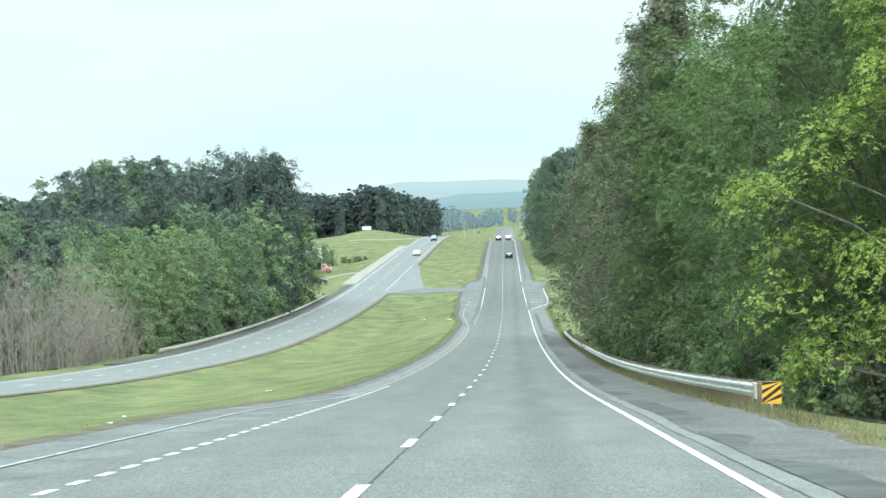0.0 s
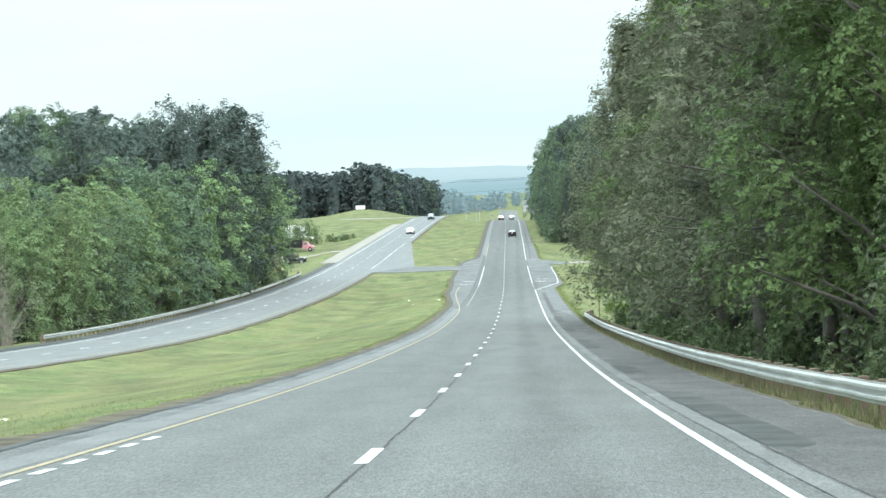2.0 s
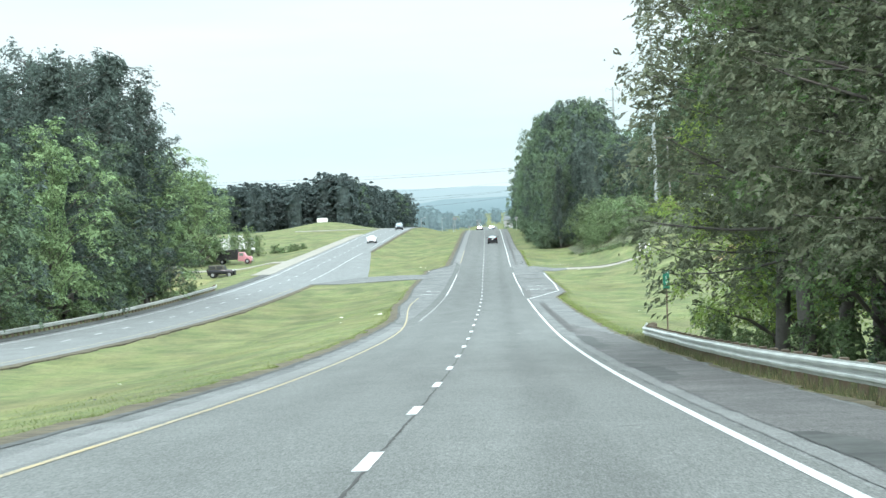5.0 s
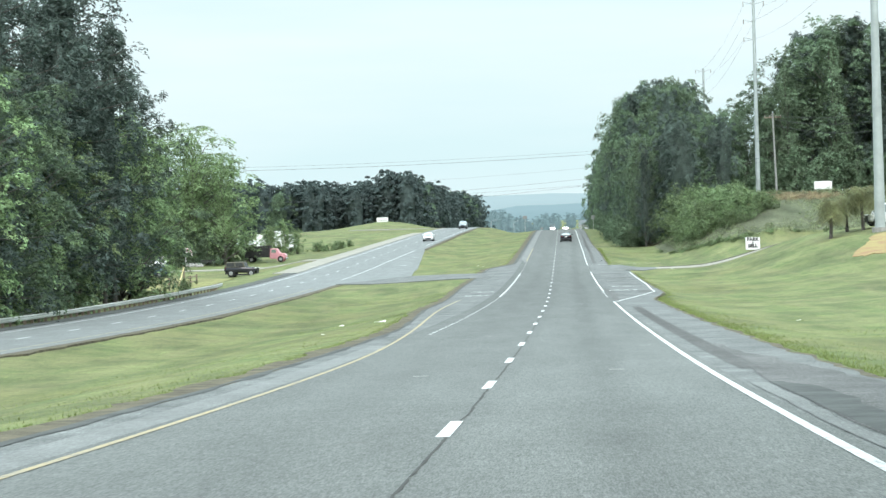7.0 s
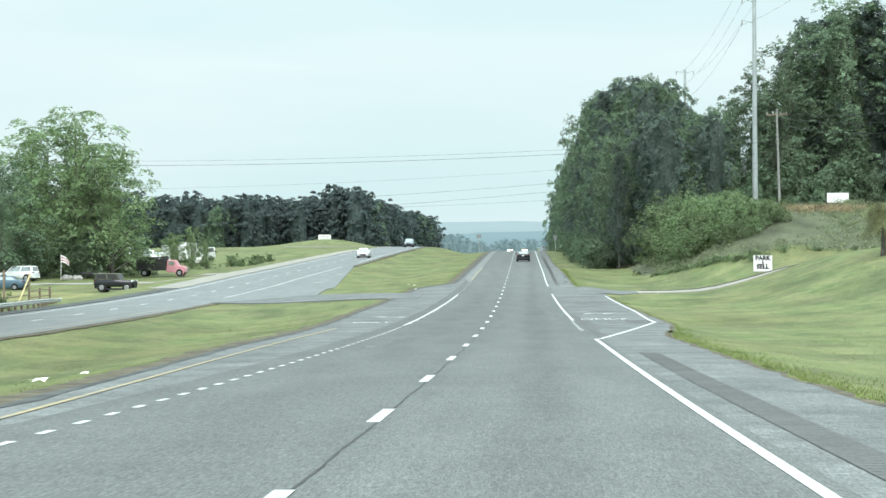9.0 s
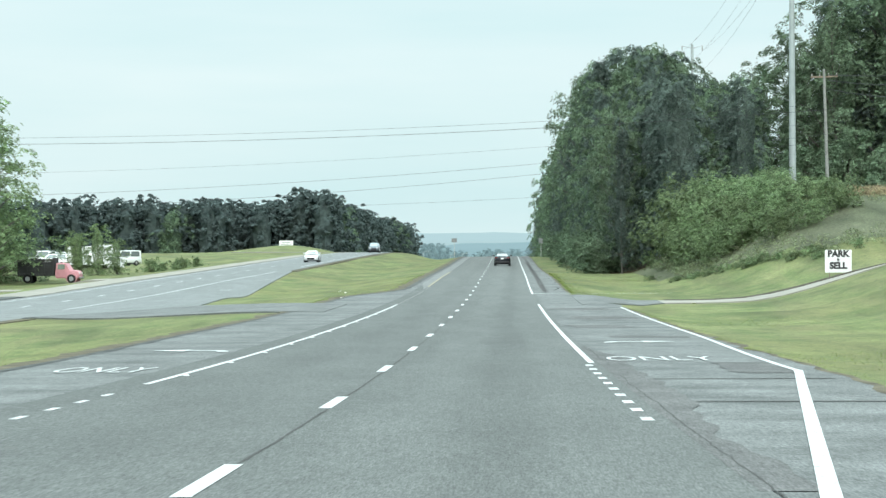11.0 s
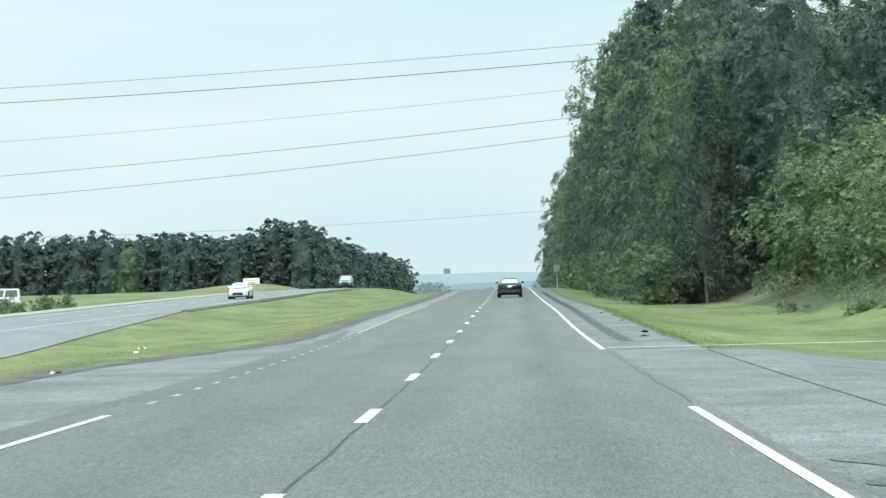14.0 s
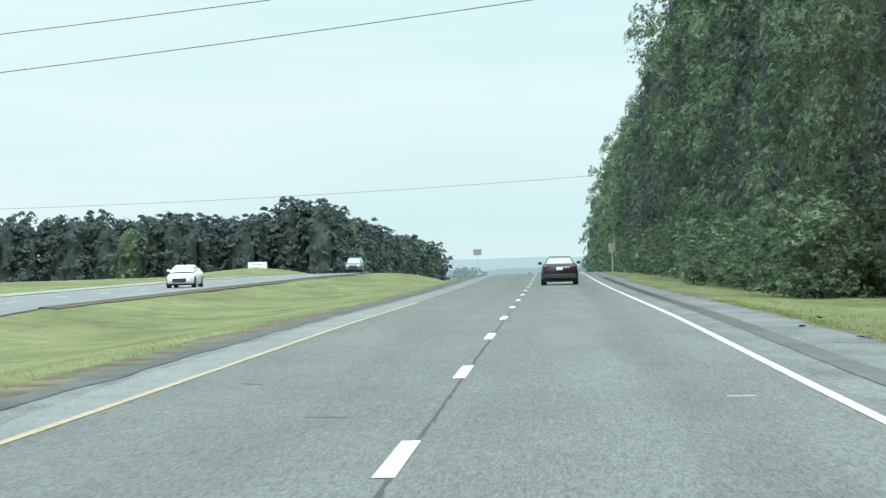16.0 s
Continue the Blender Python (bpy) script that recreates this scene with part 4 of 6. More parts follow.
    for a, b in zip(ring, ring[1:]):
        for k in range(12):
            inner += [a[k], a[(k + 1) % 12], b[(k + 1) % 12], b[k]]
    v = spray_cards(rng, centers, axes, count, radii, size, 0.42 if pine else 0.72, 0.45 if pine else 0.2 if h > 5 else 0.6)
    v = np.concatenate([v, np.array(inner)]) if core >= 0 else v
    part("crown", cards_mesh("crown", v, mat), None, t)
    return t


TREES = {}


def tree_kinds():
    big = "tall broadleaf tree in green leaf in the roadside wood"
    dark = "tall dark green pine among the roadside wood"
    TREES["broad"] = [make_tree(11 + i, "broad", 17 + i % 3, 4.4 + 0.4 * (i % 2), 0.16, 118, 100, 0.15, LEAF_NEAR, big) for i in range(3)]
    TREES["bright"] = [make_tree(21 + i, "broad", 15 + i, 4.4, 0.14, 118, 112, 0.145, LEAF_BRIGHT, "bright yellow-green broadleaf tree at the wood's edge") for i in range(2)]
    TREES["pine"] = [make_tree(31 + i, "pine", 20 + i, 4.6, 0.16, 340, 54, 0.16, PINE_NEAR, dark) for i in range(3)]
    TREES["mid"] = [make_tree(41 + i, "broad", 18, 4.6, 0.04, 96, 42, 0.26, LEAF, big) for i in range(3)]
    TREES["midlight"] = [make_tree(46 + i, "broad", 17, 4.4, 0.05, 96, 42, 0.25, LEAF_LIGHT, "light green broadleaf tree in fresh spring leaf") for i in range(3)]
    TREES["lacy"] = [make_tree(66 + i, "broad", 17, 4.6, 0.14, 100, 40, 0.22, LEAF_LIGHT, "light green tree with thin airy leaf beside the yard", 0.2) for i in range(2)]
    TREES["midpine"] = [make_tree(51 + i, "pine", 21, 4.4, 0.1, 208, 21, 0.27, PINE_LEAF, dark) for i in range(3)]
    TREES["openpine"] = [make_tree(56 + i, "pine", 22, 4.2, 0.5, 172, 21, 0.24, PINE_LEAF, dark, 0.12) for i in range(3)]
    TREES["far"] = [make_tree(61 + i, "broad", 18, 5.2, 0.04, 56, 18, 0.5, LEAF, "distant broadleaf tree in the wood behind the fields", 0.55) for i in range(2)]
    TREES["farpine"] = [make_tree(71 + i, "broad", 20, 4.8, 0.03, 66, 23, 0.4, PINE_LEAF, "distant dark pine in the wood behind the fields", 0.44) for i in range(3)]
    TREES["bush"] = [make_tree(81 + i, "broad", 4.5, 2.8, 0.0, 60, 44, 0.17, BUSH_LEAF, "dense light green bush on the grassy bank") for i in range(3)]
    TREES["thicket"] = [make_tree(95 + i, "broad", 5.0, 2.4, 0.0, 44, 26, 0.2, LEAF, "low dark green thicket at the wood's edge", 0.4) for i in range(2)]
    TREES["scrub"] = [make_tree(85 + i, "broad", 1.6, 1.7, 0.0, 26, 18, 0.16, SCRUB_LEAF, "low brownish bramble scrub on the bank") for i in range(2)]
    TREES["under"] = [make_tree(91 + i, "broad", 2.2, 1.5, 0.0, 24, 24, 0.15, BUSH_LEAF, "leafy undergrowth shrub at the foot of the wood") for i in range(2)]


tree_kinds()
TALL = {k: [max(v.co.z for v in t.children[1].data.vertices) if t.children[1].name.startswith("crown") else max(v.co.z for v in t.children[0].data.vertices) for t in ts] for k, ts in TREES.items()}


def plant(kind, x, y, height, turn, group, wide=1.0, label="", sink=0.1):
    """A copy of one of the kinds of tree, rooted in the ground."""
    i = int(turn * 7.3) % len(TREES[kind])
    src, s = TREES[kind][i], height / TALL[kind][i]
    ob = copy_thing(src, pose(x, y, ground(x, y) - sink, 0, 0, turn) @ Matrix.Diagonal((s * wide, s * wide, s, 1)))
    ob["group"] = group
    if label:
        ob["label"] = label
    return ob


def far_trees(spots, name, label, leaf=None):
    """Many far trees in one mesh: spots of kind, x, y, height, turn."""
    crowns, slots = [], []
    for kind, x, y, h, turn, wide in spots:
        i = int(turn * 7.3) % len(TREES[kind])
        me = [c for c in TREES[kind][i].children if c.name.startswith("crown")][0].data
        co = np.empty(len(me.vertices) * 3, np.float32)
        me.vertices.foreach_get("co", co)
        s = h / TALL[kind][i]
        c, d = math.cos(turn), math.sin(turn)
        v = co.reshape(-1, 3) * (s * wide, s * wide, s)
        v = np.stack([c * v[:, 0] - d * v[:, 1] + x, d * v[:, 0] + c * v[:, 1] + y, v[:, 2] + ground(x, y) - 0.2], 1)
        crowns.append(v)
        slots.append(np.full(len(v) // 4, int(("pine" in kind) != (leaf is HAZE_PINE)), np.int32))
    me = cards_mesh(name, np.concatenate(crowns), leaf or LEAF)
    me.materials.append(LEAF if leaf is HAZE_PINE else leaf or PINE_LEAF)
    me.polygons.foreach_set("material_index", np.concatenate(slots))
    tagged(new(name, me), label, "wood", kind="stuff")


rg = random.Random(7)
NEAR_WOOD, LEFT_WOOD, LONG_WOOD, FAR_WOOD = "trees of the wood beside the shoulder", "trees of the wood beyond the far carriageway", "trees of the long wood past the bank", "trees of the distant wood"
# wood beside the near shoulder: bright leaf first, then green, then pines
spots = []
y = 56.0
while y < 220:
    first = ["bright", "bright", "broad"] if y < 72 else ["broad", "broad", "broad", "pine"] if y < 122 else ["pine", "pine", "pine", "broad"]
    plant(rg.choice(first), (11.8 if y < 128 else 10.6) + rg.uniform(-0.8, 0.9), y + rg.uniform(-1.5, 1.5), rg.uniform(13.5, 16) if y < 100 else rg.uniform(15, 19), rg.uniform(0, 360), NEAR_WOOD, 1.1)
    plant(rg.choice(["midpine", "mid", "midpine"]), 17 + rg.uniform(-1, 1.2), y + rg.uniform(-2, 2), rg.uniform(18, 21), rg.uniform(0, 360), NEAR_WOOD, 1.1)
    spots.append((rg.choice(["midpine", "mid"]), 24 + rg.uniform(-1, 2), y + rg.uniform(-2, 2), rg.uniform(19, 22), rg.uniform(0, 360), 1.15))
    y += 6.6
far_trees(spots, "deep_wood", "deep shaded trees of the wood behind the shoulder")
plant("pine", 9.8, 121, 20, 90, NEAR_WOOD, 1.1)
plant("pine", 9.4, 133, 20, 190, NEAR_WOOD, 1.1)
plant("pine", 9.3, 214, 20.5, 10, NEAR_WOOD, 1.1)
plant("pine", 12.2, 219, 20, 77, NEAR_WOOD, 1.1)
plant("bright", 11.2, 223, 11.5, 300, NEAR_WOOD, 0.95)
plant("pine", 9.0, 203, 20, 130, NEAR_WOOD, 1.1)
plant("pine", 10.0, 190, 20, 250, NEAR_WOOD, 1.05)
last_tree = plant("bright", 11.0, 228, 13, 200, NEAR_WOOD, 0.95)
plant("broad", 12.5, 232, 10, 40, NEAR_WOOD, 1.1)
for i in range(46):
    y = rg.uniform(58, 232)
    plant("under", rg.uniform(8.4, 10.2), y, rg.uniform(0.8, 2.2), rg.uniform(0, 360), "undergrowth at the foot of the wood")
# wood beyond the far carriageway, taller towards its end
spots = []
y = 200.0
while y < 414:
    tall = 15.5 + 8.0 * step(230, 370, y)
    for row, dx in enumerate((-10.2, -14.5, -20, -28)):
        k = rg.choice(["midlight", "midlight", "mid", "midlight", "midpine"] if row == 0 else ["midlight", "mid", "midpine"]) if row < 2 else rg.choice(["far", "farpine", "farpine"])
        grow = (rg.uniform(0.62, 0.8), rg.uniform(0.78, 0.95), rg.uniform(0.95, 1.08), rg.uniform(1.02, 1.16))[row]
        at = (k, left_mid(y) + dx - (1.5 if y < 250 else 0) + rg.uniform(-1.2, 0.8), y + rg.uniform(-2, 2), tall * grow, rg.uniform(0, 360))
        if row < 2:
            plant(*at, LEFT_WOOD, 1.12)
        else:
            spots.append((*at, 0.95))
    y += 7.2
far_trees(spots, "deep_wood", "deep dark trees of the wood beyond the far carriageway")
for x, y, h in ((-36.5, 352, 23), (-38, 366, 25.5), (-36.5, 378, 26), (-37.5, 388, 26.5), (-36.5, 397, 24), (-39.5, 402, 24.5), (-37, 408, 20), (-42, 392, 28), (-44, 376, 28), (-40, 340, 23), (-37, 325, 21), (-43, 300, 22)):
    plant(rg.choice(["openpine", "openpine", "midpine"]), x, y, h, rg.uniform(0, 360), LEFT_WOOD, 1.05)
for i in range(30):
    y = rg.uniform(215, 425)
    plant("under", left_mid(y) - 7.6 - rg.random(), y, rg.uniform(0.8, 2.0), rg.uniform(0, 360), "undergrowth beyond the far guardrail")
# yard trees
for x, y, h, w in ((-50.0, 552, 17.0, 1.3), (-55.0, 555, 21.5, 1.3)):
    plant("lacy", x, y, h, 40 * x, "yard trees", w)
for x, y, h, w in ((-60.5, 556, 20, 1.4), (-54, 563, 17, 1.35), (-57, 570, 15, 1.4), (-50.5, 560, 9.5, 1.3), (-57.5, 549, 8.5, 1.4)):
    plant("midlight", x, y, h, 40 * x, "yard trees", w, "big light green tree beside the yard")
plant("mid", -61, 540, 15, 133, "yard trees", 1.3, "dark green tree beside the yard")
plant("mid", -66, 575, 14, 233, "yard trees", 1.3, "dark green tree beside the yard")
for x, y, h in ((-47.5, 588, 5.5), (-45.5, 590, 6.2), (-44, 594, 4.6), (-49, 596, 4.5)):
    plant("midlight", x, y, h, rg.uniform(0, 360), "young trees by the lorry", 1.25, "young light green tree in the grass")
for i in range(7):
    plant("under", -42 + i * 0.9 + rg.uniform(-0.4, 0.4), 602 + 6 * rg.random(), rg.uniform(1.2, 2.2), rg.uniform(0, 360), "shrubs by the young trees", 1.2)
for x, y, h in ((-52, 548, 5.5), (-55, 552, 6.5), (-58.5, 546, 6), (-61.5, 550, 7), (-48.5, 566, 5.5)):
    plant("thicket", x, y, h, 37 * x, "yard thicket", 1.3, "low dark green thicket crowding the yard")
# wood along the near shoulder past the bank
spots = []
y = 548.0
while y < 1010:
    near = y < 800
    for row, dx in enumerate((13.2, 17.8, 24)):
        k = rg.choice(["mid", "midpine", "midpine"] if row == 0 else ["far", "farpine", "farpine"]) if near else rg.choice(["far", "farpine"])
        at = (k, bend(y) + dx + rg.uniform(-0.8, 0.9), y + rg.uniform(-2, 2), rg.uniform(0.93, 1.04) * float(np.interp(y, (548, 585, 604, 640, 1010), ((15, 20, 25, 25.5, 22), (17, 21, 25, 26, 23), (13, 14.5, 16.5, 24, 23))[row])), rg.uniform(0, 360))
        if row == 0:
            plant(*at, LONG_WOOD, 0.74)
        else:
            spots.append((*at, 0.8))
    y += 6.0 if near else 11
far_trees(spots, "deep_wood", "deep dark trees of the long wood past the bank")
for i in range(90):
    y = 550 + 330 * (i / 90) ** 1.3
    plant("thicket", bend(y) + rg.uniform(10.6, 12.4), y, rg.uniform(2.4, 5.0), rg.uniform(0, 360), "undergrowth along the long wood", 1.3, "dark green undergrowth at the foot of the long wood")
for i in range(16):
    x = 21 + 2.9 * i
    plant("thicket", x + rg.uniform(-1, 1), 555 + rg.uniform(-3, 2), rg.uniform(5, 8), rg.uniform(0, 360), "thicket on top of the bank", 1.2, "dark green thicket at the wood's edge on the bank")
# wood on top of the bank
for i in range(13):
    for row in range(2):
        x = 24 + 3.6 * i
        plant(rg.choice(["mid", "midpine", "mid"]), x + rg.uniform(-1, 1), 566 + 9 * row + rg.uniform(-3, 3) - 0.25 * (x - 24), rg.uniform(-1.2, 1.2) + float(np.interp(x, (24, 31, 35, 39), (13.5, 17, 21.5, 26.5))), rg.uniform(0, 360), "trees on top of the bank", 1.1)
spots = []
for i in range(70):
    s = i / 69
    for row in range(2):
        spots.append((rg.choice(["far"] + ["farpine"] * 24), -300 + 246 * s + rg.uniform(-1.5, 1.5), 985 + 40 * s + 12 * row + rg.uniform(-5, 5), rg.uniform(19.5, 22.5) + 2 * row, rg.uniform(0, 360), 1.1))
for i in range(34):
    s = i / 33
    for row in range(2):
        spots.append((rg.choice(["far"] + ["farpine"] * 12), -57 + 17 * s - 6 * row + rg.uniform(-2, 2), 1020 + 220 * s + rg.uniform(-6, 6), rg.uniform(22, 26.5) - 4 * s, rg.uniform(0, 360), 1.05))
far_trees(spots, "distant_wood", "distant dark mixed wood behind the grassy mound, tinted haze blue", HAZE_PINE)
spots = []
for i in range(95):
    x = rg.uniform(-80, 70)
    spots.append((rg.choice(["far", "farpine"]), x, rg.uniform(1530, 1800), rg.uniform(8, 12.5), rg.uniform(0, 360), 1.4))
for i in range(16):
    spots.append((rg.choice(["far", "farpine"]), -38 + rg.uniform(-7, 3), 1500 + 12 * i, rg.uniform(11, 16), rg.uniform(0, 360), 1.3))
far_trees(spots, "backdrop", "clumps of trees round the distant town in painted haze blue-green", HAZE_LEAF)
# bushes and scrub on the bank
for x, y, h in ((12.6, 515, 4.5), (14.5, 508, 5.0), (17, 512, 5.4), (19.5, 507, 5.0), (13.6, 522, 6.2), (22, 516, 4.6), (16.5, 521, 6.4), (20, 524, 5), (15.4, 530, 7), (24.5, 514, 3.6), (12.8, 530, 6.5)):
    plant("bush", 17.2 + 0.5 * (x - 12.6), y, h, rg.uniform(0, 360), "bushes on the bank", 1.15)
for x, y, h in ((14, 499, 3.4), (16, 496, 3.2), (18.5, 498, 3.6), (21, 495, 3.2), (23.5, 497, 3.4), (17, 503, 4.4), (22, 503, 4.2), (26, 493, 2.8), (20, 489, 2.4), (28.5, 489, 2.6), (24, 487, 2.2)):
    plant("bush", 17.2 + 0.5 * (x - 12.6), y, h, rg.uniform(0, 360), "bushes on the bank", 1.25)
for i in range(120):
    x = rg.uniform(20, 48)
    y = rg.uniform(toe(x) + 2, 545)
    if ((x - 25.5) / 5) ** 2 + ((y - 488) / 10) ** 2 < 1:
        x += 11
    plant("scrub", x, y, rg.uniform(0.5, 1.1) if i % 3 else rg.uniform(1.0, 1.7), rg.uniform(0, 360), "scrub on the bank", 1.4)
for i in range(34):
    q = rg.random()
    x = 13 + 9 * q
    plant("under", x, toe(x) + rg.uniform(-1, 2.5), rg.uniform(0.3, 0.75), rg.uniform(0, 360), "weeds at the foot of the bank", 1.5, "tall weeds at the foot of the bank")
for i in range(34):
    x = rg.uniform(14, 40)
    plant("under", x, toe(x) + rg.uniform(-0.8, 2.0), rg.uniform(0.3, 0.8), rg.uniform(0, 360), "weeds at the foot of the bank", 1.5, "tall weeds at the foot of the bank")
crg = np.random.default_rng(12)
cx, cy = crg.uniform(15, 50, 5200), crg.uniform(466, 547, 5200)
bramble = leaf_cards(crg, [(x, y, ground(x, y) + 0.12) for x, y in zip(cx, cy) if y > toe(x) and ((x - 25.5) / 5) ** 2 + ((y - 486) / 8) ** 2 > 0.6 + 0.5 * noise.noise((x, y * 0.5, 0))
                           and not (22 < x < 33 and 494 < y < 520)], 14, 0.5, 0.19, up=0.7)
tagged(new("bramble", cards_mesh("bramble", bramble, SCRUB_LEAF)), "low grey-green bramble and weeds over the bank", "bramble", kind="stuff")
cx, cy = crg.uniform(22, 35, 900), crg.uniform(494, 528, 900)
straw = leaf_cards(crg, [(x, y, ground(x, y) + 0.3) for x, y in zip(cx, cy)], 16, 0.5, 0.3, up=0.0, slim=0.1)
tagged(new("straw_grass", cards_mesh("straw_grass", straw, STRAW)), "tall dry pinkish straw on top of the bank", "grass", kind="stuff")


def bare_bush(x, y, h, seed):
    """A leafless thicket of thin grey branches."""
    rng = random.Random(seed)
    t = thing("bare_bush", pose(x, y, ground(x, y) - 0.1), "leafless grey-brown thicket at the wood's edge", "bush", "bare thickets")
    for k in range(6):
        bm = bmesh.new()
        for i in range(18):
            a, up = rng.uniform(0, 6.28), rng.uniform(0.3, 1.0) * h
            out = rng.uniform(0.2, 0.75) * h * 0.6
            root = Vector((rng.uniform(-2.2, 2.2), rng.uniform(-2.4, 2.4), 0))
            p = [root + Vector((out * s * s * math.cos(a + 0.3 * s), out * s * s * math.sin(a + 0.3 * s), up * s)) for s in (0, 0.35, 0.7, 1)]
            tapered(bm, p, [0.018, 0.013, 0.009, 0.004], 4)
            for q in (1, 2, 2, 3, 3):
                d = Vector((rng.uniform(-1, 1), rng.uniform(-1, 1), rng.uniform(0.1, 1))) * h * 0.16
                tapered(bm, [p[q], p[q] + d * 0.6, p[q] + d * 1.2], [0.01, 0.007, 0.004], 3)
        part("branch", bm, TWIG, t)
    return t


bm = bmesh.new()
inv = last_tree.matrix_world.inverted()
limb = [Vector(p) for p in ((10.8, 229, -10.6), (9.9, 229.6, -11.35), (9.3, 230, -11.2), (8.6, 230.4, -10.75), (7.9, 230.8, -10.1), (7.3, 231, -9.9))]
tapered(bm, [inv @ p for p in limb], [0.09, 0.055, 0.05, 0.04, 0.025, 0.01], 6)
for a, b, k in ((2, (8.5, 230, -11.6), 0.02), (3, (7.7, 230.2, -10.95), 0.018), (4, (7.6, 231.4, -9.6), 0.014), (4, (7.2, 230.4, -10.2), 0.012)):
    tapered(bm, [inv @ limb[a], inv @ (limb[a].lerp(Vector(b), 0.5) + Vector((0, 0, 0.08))), inv @ Vector(b)], [k * 1.4, k, k * 0.4], 5)
part("bare_limb", bm, BARK, last_tree, "leafless crooked limb reaching out")
for i, (x, y, h) in enumerate(((-36.5, 196, 6), (-38, 203, 6.5), (-36.8, 210, 6), (-37, 217, 5.2), (-39, 190, 7), (-36.5, 224, 4.5))):
    bare_bush(x, y, h * 1.4, i)
for made in TREES.values():
    for ob in made:
        for c in list(ob.children):
            bpy.data.objects.remove(c)
        bpy.data.objects.remove(ob)


# ---- grass blades along the verges ----
def blades(name, spots, h0, h1, label, mat):
    rng = np.random.default_rng(5)
    n = len(spots)
    p = np.array(spots)
    a = rng.uniform(0, 6.2832, n)
    w = rng.uniform(0.004, 0.012, n)
    h = rng.uniform(h0, h1, n)
    dx, dy = np.cos(a) * w, np.sin(a) * w
    z0 = np.zeros(n)
    v = np.stack([p + np.stack([-dx, -dy, z0 - 0.03], 1), p + np.stack([dx, dy, z0 - 0.03], 1), p + np.stack([rng.normal(0, 0.06, n), rng.normal(0, 0.06, n), h], 1)], 1).reshape(-1, 3)
    me = bpy.data.meshes.new(name)
    me.from_pydata(v.tolist(), [], np.arange(3 * n).reshape(-1, 3).tolist())
    me.materials.append(mat)
    tagged(new(name, me), label, "grass", kind="stuff")


def verge_spots(n, side, y0, y1, deep):
    out = []
    while len(out) < n:
        y = rg.uniform(y0, y1)
        e = left_edge(y) if side < 0 else right_edge(y)
        d = deep * rg.random() ** 2.2
        x = e + side * (0.25 + d) + bend(y)
        if side < 0 and 404 < y < 440:
            continue
        if side > 0 and 434 < y < 464:
            continue
        out.append((x, y, ground(x, y)))
    return out


blades("grass", verge_spots(70000, -1, 18, 540, 10.0), 0.015, 0.055, "short mown grass and straw of the median", BLADE)
blades("grass", verge_spots(50000, 1, 20, 540, 7.0), 0.015, 0.055, "short grass of the verge beside the shoulder", BLADE)
blades("edge_grass", verge_spots(30000, -1, 14, 540, 0.7), 0.02, 0.075, "ragged taller grass along the pavement edge", BLADE)
blades("edge_grass", verge_spots(16000, 1, 240, 540, 0.6), 0.02, 0.07, "ragged taller grass along the pavement edge", BLADE)
blades("edge_straw", verge_spots(9000, 1, 14, 240, 1.1), 0.04, 0.13, "dry straw below the guardrail", STRAW)
blades("weeds", verge_spots(16000, 1, 40, 240, 1.6), 0.05, 0.24, "taller grey-green weeds along the guardrail", WEED)


# ---- distance ----
def ridge(name, y, x0, x1, base, prof, color, label):
    m = bpy.data.materials.new(name)
    m.use_nodes = True
    b = m.node_tree.nodes["Principled BSDF"]
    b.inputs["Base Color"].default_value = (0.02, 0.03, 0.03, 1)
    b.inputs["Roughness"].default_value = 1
    # the haze over the hills is painted as blue emission
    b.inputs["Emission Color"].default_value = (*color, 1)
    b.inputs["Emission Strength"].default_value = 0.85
    verts, faces, n = [], [], 160
    for i in range(n + 1):
        x = x0 + (x1 - x0) * i / n
        z = prof(x) + 2.5 * noise.noise((x * 0.02, y, 0)) + 1.2 * noise.noise((x * 0.08, y, 3))
        verts += [(x, y - 60, base), (x, y - 25, base + (z - base) * 0.7), (x, y, z), (x, y + 80, base)]
    for i in range(n):
        for k in range(3):
            faces.append((4 * i + k, 4 * i + 4 + k, 4 * i + 5 + k, 4 * i + 1 + k))
    tagged(new(name, mesh(name, verts, faces, m, smooth=True)), label, "hill", kind="structure")


ridge("backdrop", 4600, -2500, 2500, -30, lambda x: 23 + 22 * step(-330, -215, x) * (1 - 0.6 * step(250, 600, x)), (0.42, 0.6, 0.63), "distant hill on the skyline in painted haze blue")
ridge("backdrop", 3300, -1800, 1800, -30, lambda x: 4 + 11 * step(-160, -40, x) * (1 - 0.5 * step(120, 300, x)), (0.25, 0.41, 0.45), "wooded ridge in the distance in painted haze blue")


# ---- materials of the things ----
def paint_mat(name, color, rough=0.35, metal=0.0, vary=0.06):
    return material(name, color, rough, metal, scale=1.5, vary=vary, fine=0.04, spec=0.5)


BLACK_PAINT = paint_mat("black_car_paint", (0.015, 0.016, 0.02), 0.2)
WHITE_CAR = paint_mat("white_car_paint", (0.75, 0.76, 0.76), 0.3)
GREY_CAR = paint_mat("grey_car_paint", (0.12, 0.15, 0.17), 0.3)
BLUE_CAR = paint_mat("blue_car_paint", (0.06, 0.11, 0.15), 0.35)
RED_CAR = paint_mat("faded_red_paint", (0.55, 0.25, 0.28), 0.5, vary=0.15)
GREY_TIMBER = material("silvered_timber", (0.25, 0.25, 0.235), 0.9, scale=1.5, vary=0.2, fine=0.15)
CANVAS = material("worn_canvas", (0.1, 0.095, 0.075), 0.95, scale=3, vary=0.2, fine=0.1)
